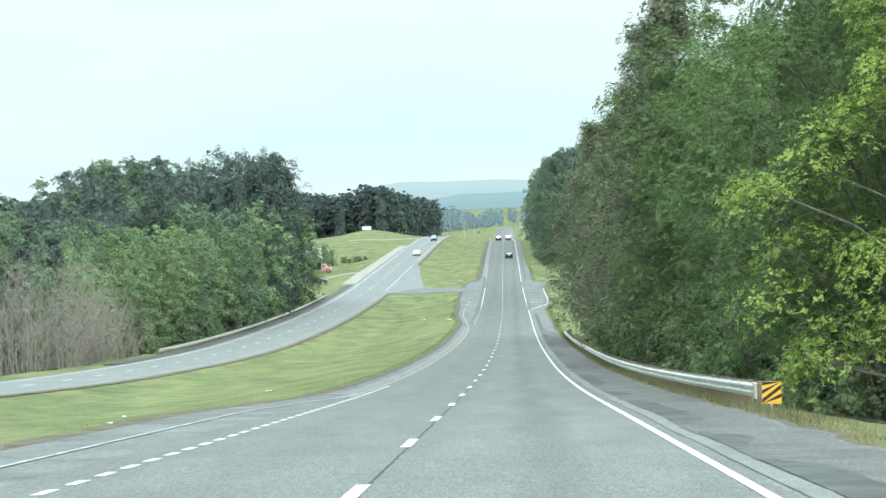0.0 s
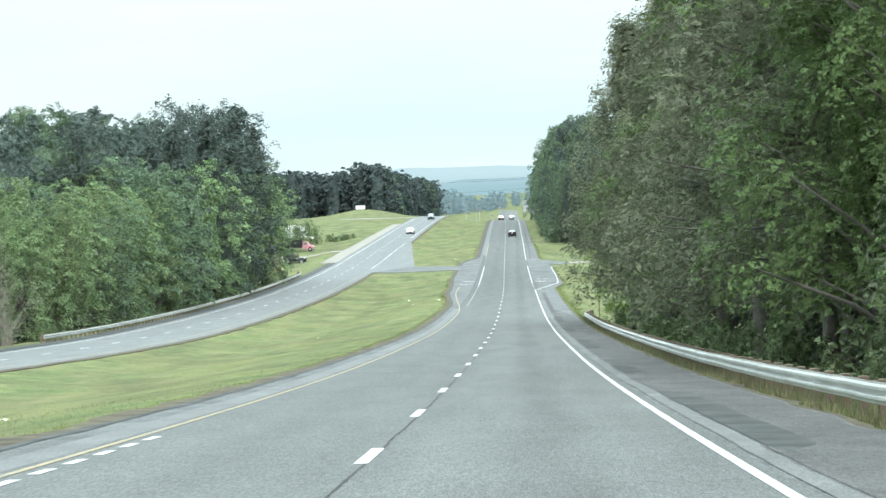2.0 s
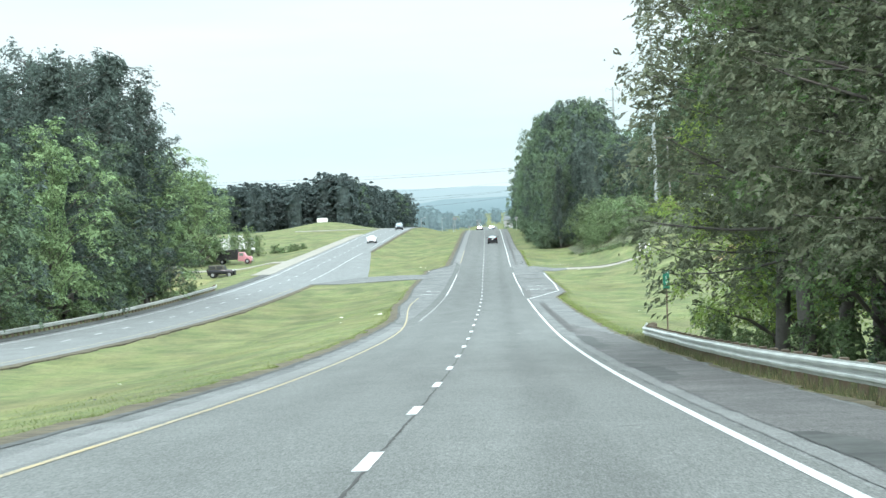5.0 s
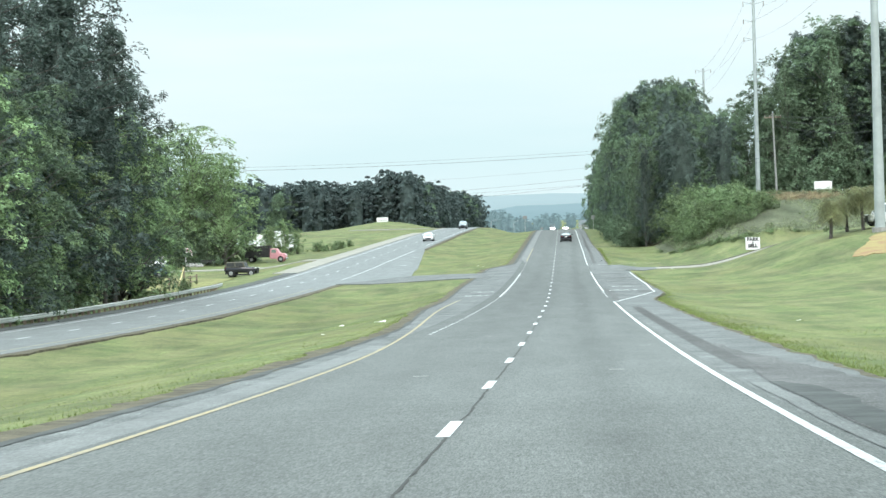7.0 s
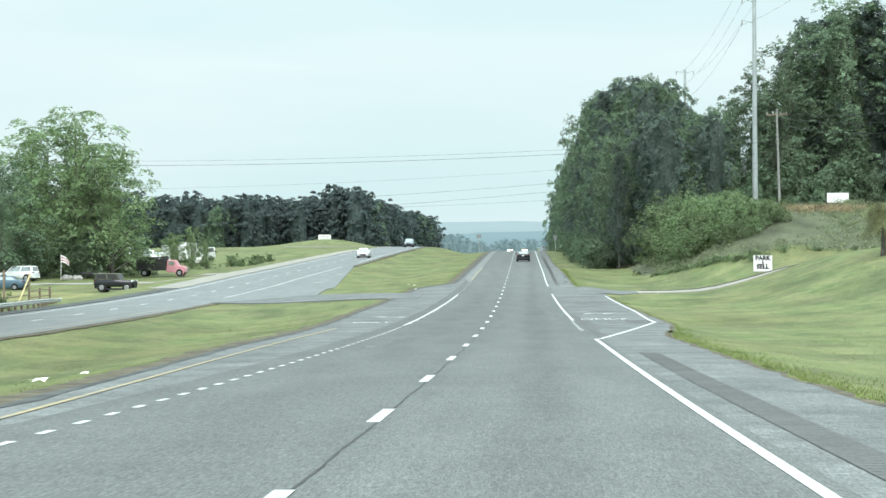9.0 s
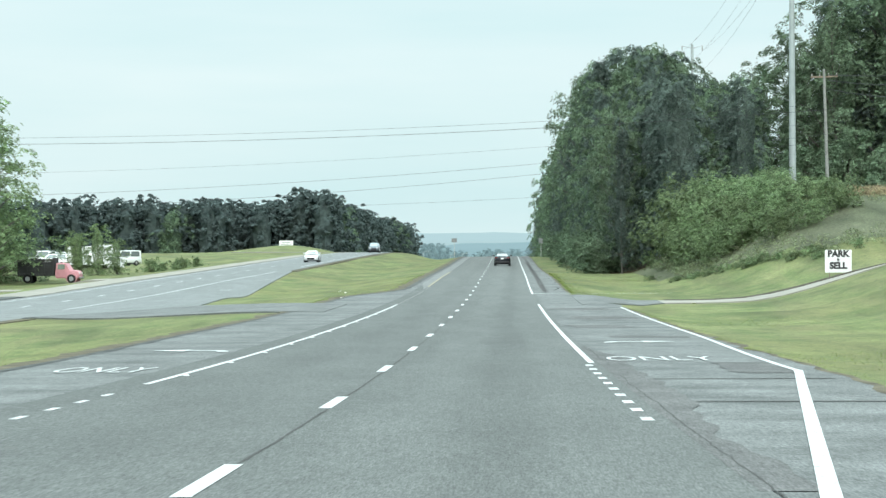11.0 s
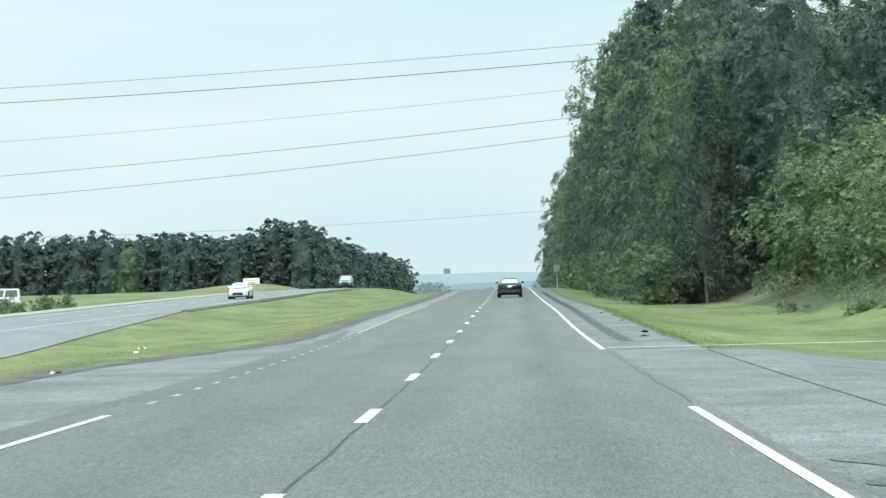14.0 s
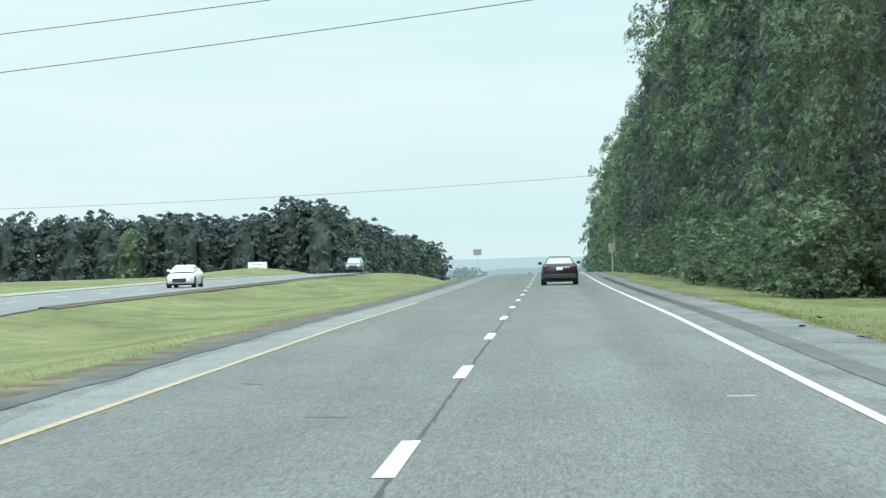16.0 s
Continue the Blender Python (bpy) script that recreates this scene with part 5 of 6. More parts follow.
RUBBER = material("tyre_rubber", (0.02, 0.02, 0.02), 0.9, scale=5, vary=0.2)
RIM = material("alloy_rim", (0.4, 0.4, 0.42), 0.35, 0.8, scale=4, vary=0.1)
# pale half-metal base stands in for sky mirrored in the panes
GLASS = material("sky_pale_glass", (0.36, 0.41, 0.41), 0.08, 0.6, scale=1, vary=0.1, spec=0.7)
DARK_GLASS = material("smoked_plastic_window", (0.035, 0.037, 0.036), 0.25, scale=1, vary=0.2, spec=0.4)
PLASTIC = material("dark_plastic", (0.03, 0.03, 0.032), 0.6, scale=4, vary=0.2)
TAIL = material("red_lamp_lens", (0.12, 0.012, 0.012), 0.25, scale=4, vary=0.2, spec=0.6)
HEAD = material("clear_lamp_lens", (0.7, 0.72, 0.72), 0.15, scale=4, vary=0.1, spec=0.6)
SIGN_WHITE = paint_mat("white_sign_face", (0.78, 0.78, 0.76), 0.5)
SIGN_BLACK = paint_mat("black_sign_paint", (0.02, 0.02, 0.02), 0.5)
SIGN_GREEN = paint_mat("green_sign_face", (0.02, 0.2, 0.13), 0.45)
SIGN_YELLOW = paint_mat("amber_sign_face", (0.75, 0.4, 0.04), 0.45)
SIGN_BACK = material("bare_aluminium", (0.24, 0.25, 0.25), 0.6, 0.25, scale=2, vary=0.1)
POLE_STEEL = material("grey_pole_steel", (0.38, 0.42, 0.42), 0.6, 0.3, scale=0.6, vary=0.15, fine=0.08)
WIRE = material("dark_wire", (0.06, 0.065, 0.065), 0.7, scale=1, vary=0.1)
STONE = material("grey_stone", (0.3, 0.29, 0.27), 0.9, scale=2, vary=0.25, fine=0.15)
PAPER = material("litter_paper", (0.8, 0.78, 0.7), 0.8, scale=6, vary=0.15)
PALM_LEAF = leafy("palm_fronds", (0.19, 0.2, 0.1), through=0.35, cell=0)
ROOF_GREY = material("weathered_roof", (0.13, 0.145, 0.15), 0.9, scale=0.5, vary=0.2)
WALL_GREY = material("stained_wall", (0.34, 0.35, 0.35), 0.9, scale=0.5, vary=0.2, fine=0.1)
PALE_TIMBER = material("new_pale_timber", (0.5, 0.42, 0.22), 0.85, scale=2, vary=0.2, fine=0.15)
DARK_WOOD = material("dark_stake_boards", (0.05, 0.05, 0.05), 0.8, scale=1.5, vary=0.3, fine=0.15)


# ---- guardrails ----
BEAM = [(0.0, 0.42), (0.0, 0.46), (-0.07, 0.49), (-0.07, 0.53), (0.0, 0.565), (0.0, 0.6), (-0.07, 0.635), (-0.07, 0.675), (0.0, 0.705), (0.0, 0.735)]


def guardrail(path, z_of, side, label):
    """A W-beam rail on timber posts along a list of (x, y)."""
    x0, y0 = path[0]
    z0 = z_of(x0, y0)
    t = thing("guardrail", pose(x0, y0, z0), label, "guardrail")
    verts, faces, n = [], [], len(BEAM)
    for x, y in path:
        z = z_of(x, y) - z0 + 0.015 * noise.noise((y * 0.3, x, 0))
        verts += [(x - x0 + side * d, y - y0, z + h) for d, h in BEAM] + [(x - x0 + side * (d + 0.012), y - y0, z + h) for d, h in BEAM]
    for j in range(len(path) - 1):
        a, b = 2 * n * j, 2 * n * (j + 1)
        for k in range(n - 1):
            faces += [(a + k, a + k + 1, b + k + 1, b + k), (a + n + k, b + n + k, b + n + k + 1, a + n + k + 1)]
        faces += [(a + n - 1, a + 2 * n - 1, b + 2 * n - 1, b + n - 1), (a, b, b + n, a + n)]
    part("rail", mesh("rail", verts, faces, STEEL), None, t)
    post = boxed(-0.08, 0.08, -0.08, 0.08, -0.5, 0.74, bevel=0.012)
    pm = bpy.data.meshes.new("post")
    post.to_mesh(pm), post.free()
    pm.materials.append(WOOD_POST)
    blk = boxed(-0.09, 0.09, -0.07, 0.07, 0.42, 0.72, bevel=0.01)
    km = bpy.data.meshes.new("block")
    blk.to_mesh(km), blk.free()
    km.materials.append(WOOD_POST)
    for j in range(0, len(path), 2):
        x, y = path[j]
        z = z_of(x, y) - z0
        p = part("post", pm, None, t)
        p.location = (x - x0 + side * 0.27, y - y0, z)
        b = part("block", km, None, p)
        b.location = (-side * 0.17, 0, 0)
    end = bmesh.new()
    box(end, -0.03, 0.03, -0.32, 0.02, 0.4, 0.75, bevel=0.015)
    e = part("end_shoe", end, STEEL, t)
    e.location = (-side * 0.02, 0, 0)
    return t


right_path = [(6.78 - 0.3 * step(52, 110, 52 + 0.955 * i) + 0.5 * step(230, 237, 52 + 0.955 * i), 52 + 0.955 * i) for i in range(195)]
guardrail(right_path, lambda x, y: ROAD_Z(y) - 0.26, 1, "weathered galvanised guardrail on timber posts beside the shoulder")
left_path = [(left_mid(230 + 0.955 * i) - 5.75 - 1.8 * step(424, 444, 230 + 0.955 * i), 230 + 0.955 * i) for i in range(222)]
guardrail(left_path, lambda x, y: left_z(y) - 0.1 - 0.3 * step(424, 444, y), -1, "weathered guardrail along the far carriageway")


# ---- signs ----
def letters(text, size, mat, parent, loc, rot=(90, 0, 0), name="lettering", sx=1.0, bold=0.0):
    cu = bpy.data.curves.new("text", "FONT")
    cu.body, cu.align_x, cu.align_y, cu.size, cu.extrude, cu.offset = text, "CENTER", "CENTER", size, 0.004, bold
    tmp = bpy.data.objects.new("text", cu)
    me = bpy.data.meshes.new_from_object(tmp)
    bpy.data.objects.remove(tmp)
    me.materials.clear()
    me.materials.append(mat)
    ob = part(name, me, None, parent)
    ob.matrix_basis = pose(*loc, *rot) @ Matrix.Diagonal((sx, 1, 1, 1))
    return ob


def hazard_marker(x, y):
    t = thing("hazard_marker", pose(x, y, ROAD_Z(y) - 0.4, 0, 0, -3), "amber and black striped marker on a post at the guardrail's end", "road sign")
    part("post", rod(bmesh.new(), (0, 0.03, -0.3), (0, 0.03, 0.9), 0.03), STEEL, t)
    panel = part("panel", boxed(-0.21, 0.21, -0.012, 0.0, 0.42, 0.9, bevel=0.004), SIGN_YELLOW, t)
    lo, hi = 0.425, 0.895
    for k in range(4):
        c = 0.26 + 0.19 * k
        pts = []
        for xx in (-0.205, 0.205):
            for dz in (0, 0.09):
                pts.append((xx, c + dz + (xx + 0.22) * 0.75 - 0.02))
        quad = [(pts[0]), (pts[2]), (pts[3]), (pts[1])]
        quad = [(qx, min(max(qz, lo), hi)) for qx, qz in quad]
        part("stripe", mesh("stripe", [(qx, -0.016, qz) for qx, qz in quad], [(0, 1, 2, 3)], SIGN_BLACK), None, panel)
    return t


hazard_marker(7.05, 51.2)


def mile_sign(x, y):
    z = ground(x, y)
    t = thing("mile_sign", pose(x, y, z, 0, 0, -2), "narrow green mile post sign with white lettering", "road sign")
    top = -9.62 - z
    part("post", rod(bmesh.new(), (0, 0.03, -0.2), (0, 0.03, top - 0.1), 0.035), WOOD_POST, t)
    p = part("panel", boxed(-0.125, 0.125, -0.012, 0.0, top - 0.72, top, bevel=0.004), SIGN_GREEN, t)
    letters("MILE", 0.085, SIGN_WHITE, p, (0, -0.016, top - 0.09), sx=1.1)
    letters("1", 0.22, SIGN_WHITE, p, (0, -0.016, top - 0.3))
    letters("7", 0.22, SIGN_WHITE, p, (0, -0.016, top - 0.53))


mile_sign(7.75, 236.5)


def park_sign(x, y):
    z = ground(x, y)
    t = thing("yard_sign", pose(x, y, z, 0, 0, -3), "white board sign with black lettering on short posts", "sign")
    for px in (-0.52, 0.52):
        part("post", boxed(px - 0.03, px + 0.03, 0.0, 0.05, -0.3, 1.4), WOOD_POST, t)
    p = part("board", boxed(-0.78, 0.78, -0.025, 0.0, 0.16, 1.5, bevel=0.006), SIGN_WHITE, t)
    letters("PARK", 0.52, SIGN_BLACK, p, (0, -0.03, 1.26), sx=0.98, bold=0.028)
    letters("&", 0.26, SIGN_BLACK, p, (0, -0.03, 0.91), bold=0.01)
    letters("SELL", 0.52, SIGN_BLACK, p, (0, -0.03, 0.56), sx=1.0, bold=0.028)


park_sign(21.2, 461.5)


def post_sign(x, y, z_top, w, h, mat, label, turn=0, posts=1):
    z = ground(x, y)
    t = thing("road_sign", pose(x, y, z, 0, 0, turn), label, "road sign")
    for px in ((0,) if posts == 1 else (-w * 0.35, w * 0.35)):
        part("post", boxed(px - 0.04, px + 0.04, 0.0, 0.06, -0.3, z_top - z), STEEL, t)
    p = part("panel", boxed(-w / 2, w / 2, -0.03, 0.0, z_top - z - h, z_top - z, bevel=0.005), mat, t)
    return p


post_sign(-9.1, 760, -7.75, 1.0, 0.75, SIGN_BACK, "small grey sign back on a post in the median")
bar = post_sign(6.6, 722, -8.2, 0.75, 0.9, SIGN_BACK, "small pale road sign beside the shoulder")
post_sign(-6.8, 900, ROAD_Z(900) + 2.6, 0.8, 0.6, SIGN_BACK, "small grey sign on a post in the median")
p = post_sign(-53.4, 893, -6.6, 3.4, 1.35, SIGN_WHITE, "pale board sign on top of the grassy mound", 4, 2)
for k in range(2):
    part("writing_bar", boxed(-1.3 + 0.2 * k, 1.3 - 0.3 * k, -0.04, -0.032, 2.0 + 0.45 * k - 1.2, 2.12 + 0.45 * k - 1.2), SIGN_BACK, p)
post_sign(36, 527, -5.05, 2.4, 1.1, SIGN_WHITE, "blank white board sign on top of the bank", -5, 2)


# ---- poles and wires ----
def monopole(x, y, top, r0, r1, label):
    z = ground(x, y)
    t = thing("power_pole", pose(x, y, z), label, "power pole", "steel power poles")
    h = top - z
    bm = bmesh.new()
    tapered(bm, [(0, 0, -0.5), (0, 0, h * 0.5), (0, 0, h)], [r0, (r0 + r1) / 2, r1], 12)
    part("shaft", bm, POLE_STEEL, t, smooth=True)
    part("collar", rod(bmesh.new(), (0, 0, h * 0.18), (0, 0, h * 0.18 + 0.25), r0 * 0.93, n=12), POLE_STEEL, t)
    part("base", rod(bmesh.new(), (0, 0, -0.3), (0, 0, 0.35), r0 * 1.5, n=12), STONE, t)
    for k in range(3):
        for sd in ((-1, 1) if k == 0 else (-1,)):
            zz = h - 0.6 - 2.6 * k
            bm = rod(bmesh.new(), (sd * r1 * 0.8, 0, zz), (sd * 1.5, 0, zz + 0.35), 0.06, 0.04)
            a = part("arm", bm, POLE_STEEL, t)
            part("insulator", rod(bmesh.new(), (sd * 1.5, 0, zz + 0.35), (sd * 1.5, 0, zz - 0.35), 0.07), STONE, a)
    return t


monopole(29.3, 418, 19.0, 0.5, 0.26, "tall tapered grey steel power pole in the grass slope")
monopole(29.2, 552, 22.2, 0.36, 0.2, "tall tapered grey steel power pole on the bank")
monopole(28.8, 675, 20.2, 0.36, 0.2, "tall grey steel power pole rising over the wood")


def timber_pole(x, y, top, label):
    z = ground(x, y)
    t = thing("utility_pole", pose(x, y, z, 0, -1.5, 0), label, "utility pole")
    h = top - z
    bm = bmesh.new()
    tapered(bm, [(0, 0, -0.5), (0, 0, h)], [0.17, 0.12], 9)
    part("shaft", bm, GREY_TIMBER, t, smooth=True)
    part("crossarm", boxed(-1.2, 1.2, -0.06, 0.06, h - 0.75, h - 0.6), WOOD_POST, t)
    for px in (-1.1, -0.4, 0.4, 1.1):
        part("insulator", rod(bmesh.new(), (px, 0, h - 0.6), (px, 0, h - 0.35), 0.05), STONE, t)


timber_pole(30.5, 536, 4.9, "weathered timber utility pole with a crossarm")
timber_pole(-80, 566, 2.0, "weathered timber utility pole with a crossarm")


def wire(pts_of, a, b, n, r, label):
    bm = bmesh.new()
    tapered(bm, [pts_of(a + (b - a) * i / n) for i in range(n + 1)], [r] * (n + 1), 5)
    me = bpy.data.meshes.new("overhead_wire")
    bm.to_mesh(me), bm.free()
    me.materials.append(WIRE)
    tagged(new("overhead_wire", me), label, "wire", "overhead wires")


for k, x0, z0, dy, r in ((0.00044, -30, -0.65, -2, 0.02), (0.00040, -30, -0.3, -7, 0.012), (0.00055, -60, -5.88, -7, 0.013), (0.00065, -60, -7.24, -7, 0.013), (0.0005, -50, -3.6, -7, 0.008)):
    wire(lambda x, k=k, x0=x0, z0=z0, dy=dy: (x, 542 + dy - 0.3 * x, z0 + k * (x - x0) ** 2), -80, 30.5, 28, r, "dark overhead wire sagging across the road")
wire(lambda x: (x, 700, -3.6 + 0.0004 * (x + 60) ** 2), -120, 30, 24, 0.016, "dark overhead wire sagging across the road")
for sd, zt in ((-1.5, 0), (1.5, 0), (-1.5, -2.6), (-1.5, -5.2)):
    for (ya, za), (yb, zb) in (((418, 18.2), (552, 21.4)), ((552, 21.4), (675, 19.4))):
        wire(lambda s, sd=sd, zt=zt, ya=ya, za=za, yb=yb, zb=zb: (29.2 + sd, ya + (yb - ya) * s, za + (zb - za) * s + zt - 6.0 * s * (1 - s)), 0, 1, 14, 0.012, "thin wire between the steel power poles")
for dz, sg in ((0.0, 1.5), (-0.5, 2.0), (-1.3, 2.4)):
    wire(lambda s, dz=dz, sg=sg: (30.5 + 22 * s, 536 - 40 * s, 4.4 + dz + 1.0 * s - 4 * sg * s * (1 - s)), 0, 1, 14, 0.03, "dark sagging service cable from the timber pole")


# ---- palms ----
def palm(x, y, h, seed, lean):
    rng = random.Random(seed)
    z = ground(x, y)
    t = thing("palm", pose(x, y, z - 0.1, lean, 0, seed * 70), "squat palm with drooping olive fronds on the slope", "palm", "palms on the slope")
    bm = bmesh.new()
    tapered(bm, [(0, 0, -0.2), (0.03, 0, h * 0.3), (0, 0.04, h * 0.6), (0, 0, h * 0.75)], [0.2, 0.16, 0.18, 0.22], 9)
    part("trunk", bm, BARK, t, smooth=True)
    for k in range(40):
        a, up = 6.2832 * k / 40 * 2.6, rng.uniform(-1.1, 1.0)
        r = rng.uniform(0.8, 1.15) * (0.6 + 0.19 * h)
        bm = bmesh.new()
        q = []
        for i in range(6):
            s = i / 5
            q.append(Vector((r * s * math.cos(a), r * s * math.sin(a), h * 0.75 + r * (up * s - (0.7 + 0.3 * up) * s * s))))
        across = Vector((-math.sin(a), math.cos(a), 0))
        for i in range(5):
            for sd in (-1, 1):
                for sub in (0, 0.25, 0.5, 0.75):
                    p0 = q[i].lerp(q[i + 1], sub)
                    ln = 0.5 * (0.5 + math.sin(math.pi * (i + sub + 0.6) / 6.2)) * r / 1.2
                    tip = p0 + across * sd * ln + (q[i + 1] - q[i]) * 0.8 - Vector((rng.uniform(-0.1, 0.1), rng.uniform(-0.1, 0.1), rng.uniform(0.2, 0.8) * ln))
                    bm.faces.new([bm.verts.new(p0), bm.verts.new(p0 + (q[i + 1] - q[i]) * 0.13), bm.verts.new(tip)])
        part("frond", bm, PALM_LEAF, t)


palm(25.2, 421, 4.4, 1, 2)
palm(28.6, 424.5, 5.2, 2, -3)
palm(27.4, 427, 4.6, 3, 3)


# ---- vehicles ----
def loft(bm, rings):
    vs = [[bm.verts.new(p) for p in r] for r in rings]
    for a, b in zip(vs, vs[1:]):
        for k in range(len(a)):
            bm.faces.new((a[k], a[(k + 1) % len(a)], b[(k + 1) % len(b)], b[k]))
    bm.faces.new(list(reversed(vs[0])))
    bm.faces.new(vs[-1])
    return bm


def section(y, lo, hi, w):
    return [(-w * 0.94, y, lo), (w * 0.94, y, lo), (w, y, lo + 0.12), (w * 1.0, y, (lo + hi) / 2), (w * 0.97, y, hi - 0.1), (w * 0.88, y, hi), (-w * 0.88, y, hi), (-w * 0.97, y, hi - 0.1), (-w, y, (lo + hi) / 2), (-w, y, lo + 0.12)]


STYLES = {
    "sedan": dict(body=[(-2.36, 0.42, 0.86, 0.78), (-2.28, 0.3, 1.06, 0.85), (-1.75, 0.22, 1.1, 0.91), (-0.6, 0.2, 1.02, 0.93), (0.9, 0.2, 0.97, 0.92), (1.9, 0.24, 0.84, 0.87), (2.28, 0.3, 0.7, 0.78), (2.38, 0.38, 0.6, 0.7)],
                  low=(-1.8, 1.2, 1.03, 0.8), top=(-0.95, 0.35, 1.46, 0.57), wheels=(-1.4, 1.45), r=0.33),
    "suv": dict(body=[(-2.3, 0.5, 1.0, 0.84), (-2.25, 0.36, 1.12, 0.9), (-1.2, 0.3, 1.14, 0.95), (0.8, 0.3, 1.1, 0.95), (1.8, 0.34, 1.02, 0.92), (2.25, 0.42, 0.9, 0.82), (2.3, 0.5, 0.8, 0.78)],
                low=(-2.25, 1.2, 1.08, 0.86), top=(-2.0, 0.5, 1.78, 0.68), wheels=(-1.4, 1.45), r=0.38),
    "jeep": dict(body=[(-2.0, 0.6, 1.18, 0.8), (-1.9, 0.5, 1.25, 0.84), (0.6, 0.48, 1.22, 0.84), (0.75, 0.48, 1.18, 0.76), (1.95, 0.5, 1.12, 0.68), (2.02, 0.6, 1.05, 0.66)],
                 low=(-1.95, 0.62, 1.2, 0.82), top=(-1.85, 0.3, 1.86, 0.74), wheels=(-1.25, 1.35), r=0.42),
    "pickup": dict(body=[(-2.8, 0.55, 1.1, 0.9), (-2.7, 0.45, 1.14, 0.95), (0.3, 0.4, 1.14, 0.97), (1.6, 0.42, 1.12, 0.95), (2.6, 0.45, 1.05, 0.9), (2.75, 0.55, 0.95, 0.85)],
                   low=(-0.9, 1.5, 1.1, 0.88), top=(-0.65, 0.75, 1.85, 0.72), wheels=(-1.7, 1.75), r=0.4),
    "van": dict(body=[(-2.7, 0.5, 1.2, 0.92), (-2.6, 0.4, 1.25, 0.97), (1.2, 0.36, 1.22, 0.97), (2.2, 0.4, 1.1, 0.92), (2.5, 0.5, 0.95, 0.84)],
                low=(-2.65, 1.75, 1.18, 0.94), top=(-2.55, 1.0, 2.15, 0.82), wheels=(-1.7, 1.7), r=0.36),
}


def vehicle(style, x, y, z, turn, mat, label, name="car", tilt=0.0, group=""):
    st = STYLES[style]
    t = thing(name, pose(x, y, z, tilt, 0, turn), label, name, group)
    body = part("body", loft(bmesh.new(), [section(*s) for s in st["body"]]), mat, t, smooth=True)
    (y0, y1, zl, wl_), (y2, y3, zt, wt) = st["low"], st["top"]
    low = [(-wl_, y0, zl), (wl_, y0, zl), (wl_, y1, zl), (-wl_, y1, zl)]
    mid = [(-wt * 1.04, y2 - 0.06, zt - 0.07), (wt * 1.04, y2 - 0.06, zt - 0.07), (wt * 1.04, y3 + 0.08, zt - 0.07), (-wt * 1.04, y3 + 0.08, zt - 0.07)]
    top = [(-wt * 0.9, y2 + 0.08, zt), (wt * 0.9, y2 + 0.08, zt), (wt * 0.9, y3 - 0.1, zt), (-wt * 0.9, y3 - 0.1, zt)]
    cabin = part("cabin", loft(bmesh.new(), [low, mid, top]), CANVAS if style == "jeep" else mat, t)
    for k, nm in enumerate(("rear_window", "side_window", "windscreen", "side_window")):
        a, b, c, d = (Vector(low[k]), Vector(low[(k + 1) % 4]), Vector(mid[(k + 1) % 4]), Vector(mid[k]))
        n = (b - a).cross(d - a).normalized()
        spans = ((0.07, 0.93),) if nm != "side_window" or style == "pickup" else ((0.06, 0.47), (0.53, 0.92))
        for u0, u1 in spans:
            q = []
            for u, v in ((u0, 0.12), (u1, 0.12), (u1, 0.92), (u0, 0.92)):
                q.append(a.lerp(b, u).lerp(d.lerp(c, u), v))
            bm = bmesh.new()
            f = [bm.verts.new(p + n * 0.012) for p in q]
            g = [bm.verts.new(p - n * 0.01) for p in q]
            bm.faces.new(f)
            for i in range(4):
                bm.faces.new((f[i], g[i], g[(i + 1) % 4], f[(i + 1) % 4]))
            part(nm, bm, DARK_GLASS if style == "jeep" else GLASS, cabin)
    r = st["r"]
    half = max(s[3] for s in st["body"])
    for wy in st["wheels"]:
        for sd in (-1, 1):
            w = part("wheel", rod(bmesh.new(), (sd * (half - 0.2), wy, r), (sd * (half + 0.01), wy, r), r, n=20), RUBBER, t, smooth=False)
            part("rim", rod(bmesh.new(), (sd * (half + 0.005), wy, r), (sd * (half + 0.025), wy, r), r * 0.62, r * 0.55, n=14), RIM, w)
            part("wheel_arch", rod(bmesh.new(), (sd * (half - 0.25), wy, r + 0.03), (sd * (half - 0.005), wy, r + 0.03), r * 1.13, n=20), PLASTIC, body)
    yb, yf = st["body"][0][0], st["body"][-1][0]
    hb, hf = st["body"][1][2], st["body"][-2][2]
    wb = st["body"][1][3]
    for sd in (-1, 1):
        part("tail_lamp", boxed(min(sd * wb * 0.62, sd * wb * 1.0), max(sd * wb * 0.62, sd * wb * 1.0), yb - 0.01, yb + 0.14, hb - 0.2, hb - 0.06, bevel=0.02), TAIL, t)
        part("headlamp", boxed(min(sd * wb * 0.5, sd * wb * 0.92), max(sd * wb * 0.5, sd * wb * 0.92), yf - 0.18, yf + 0.005, hf - 0.12, hf + 0.02, bevel=0.02), HEAD, t)
        part("mirror", boxed(min(sd * half * 0.96, sd * (half + 0.16)), max(sd * half * 0.96, sd * (half + 0.16)), st["low"][1] - 0.75, st["low"][1] - 0.6, zl + 0.02, zl + 0.17, bevel=0.03), mat, t)
    part("rear_bumper", boxed(-wb * 0.95, wb * 0.95, yb - 0.05, yb + 0.12, 0.34, 0.56, bevel=0.04), PLASTIC if style in ("jeep", "sedan") else mat, t)
    part("front_grille", boxed(-wb * 0.55, wb * 0.55, yf - 0.08, yf + 0.02, 0.36, hf - 0.08, bevel=0.03), PLASTIC, t)
    part("number_plate", boxed(-0.16, 0.16, yb - 0.022, yb - 0.002, hb - 0.3, hb - 0.15, bevel=0.004), SIGN_WHITE, t)
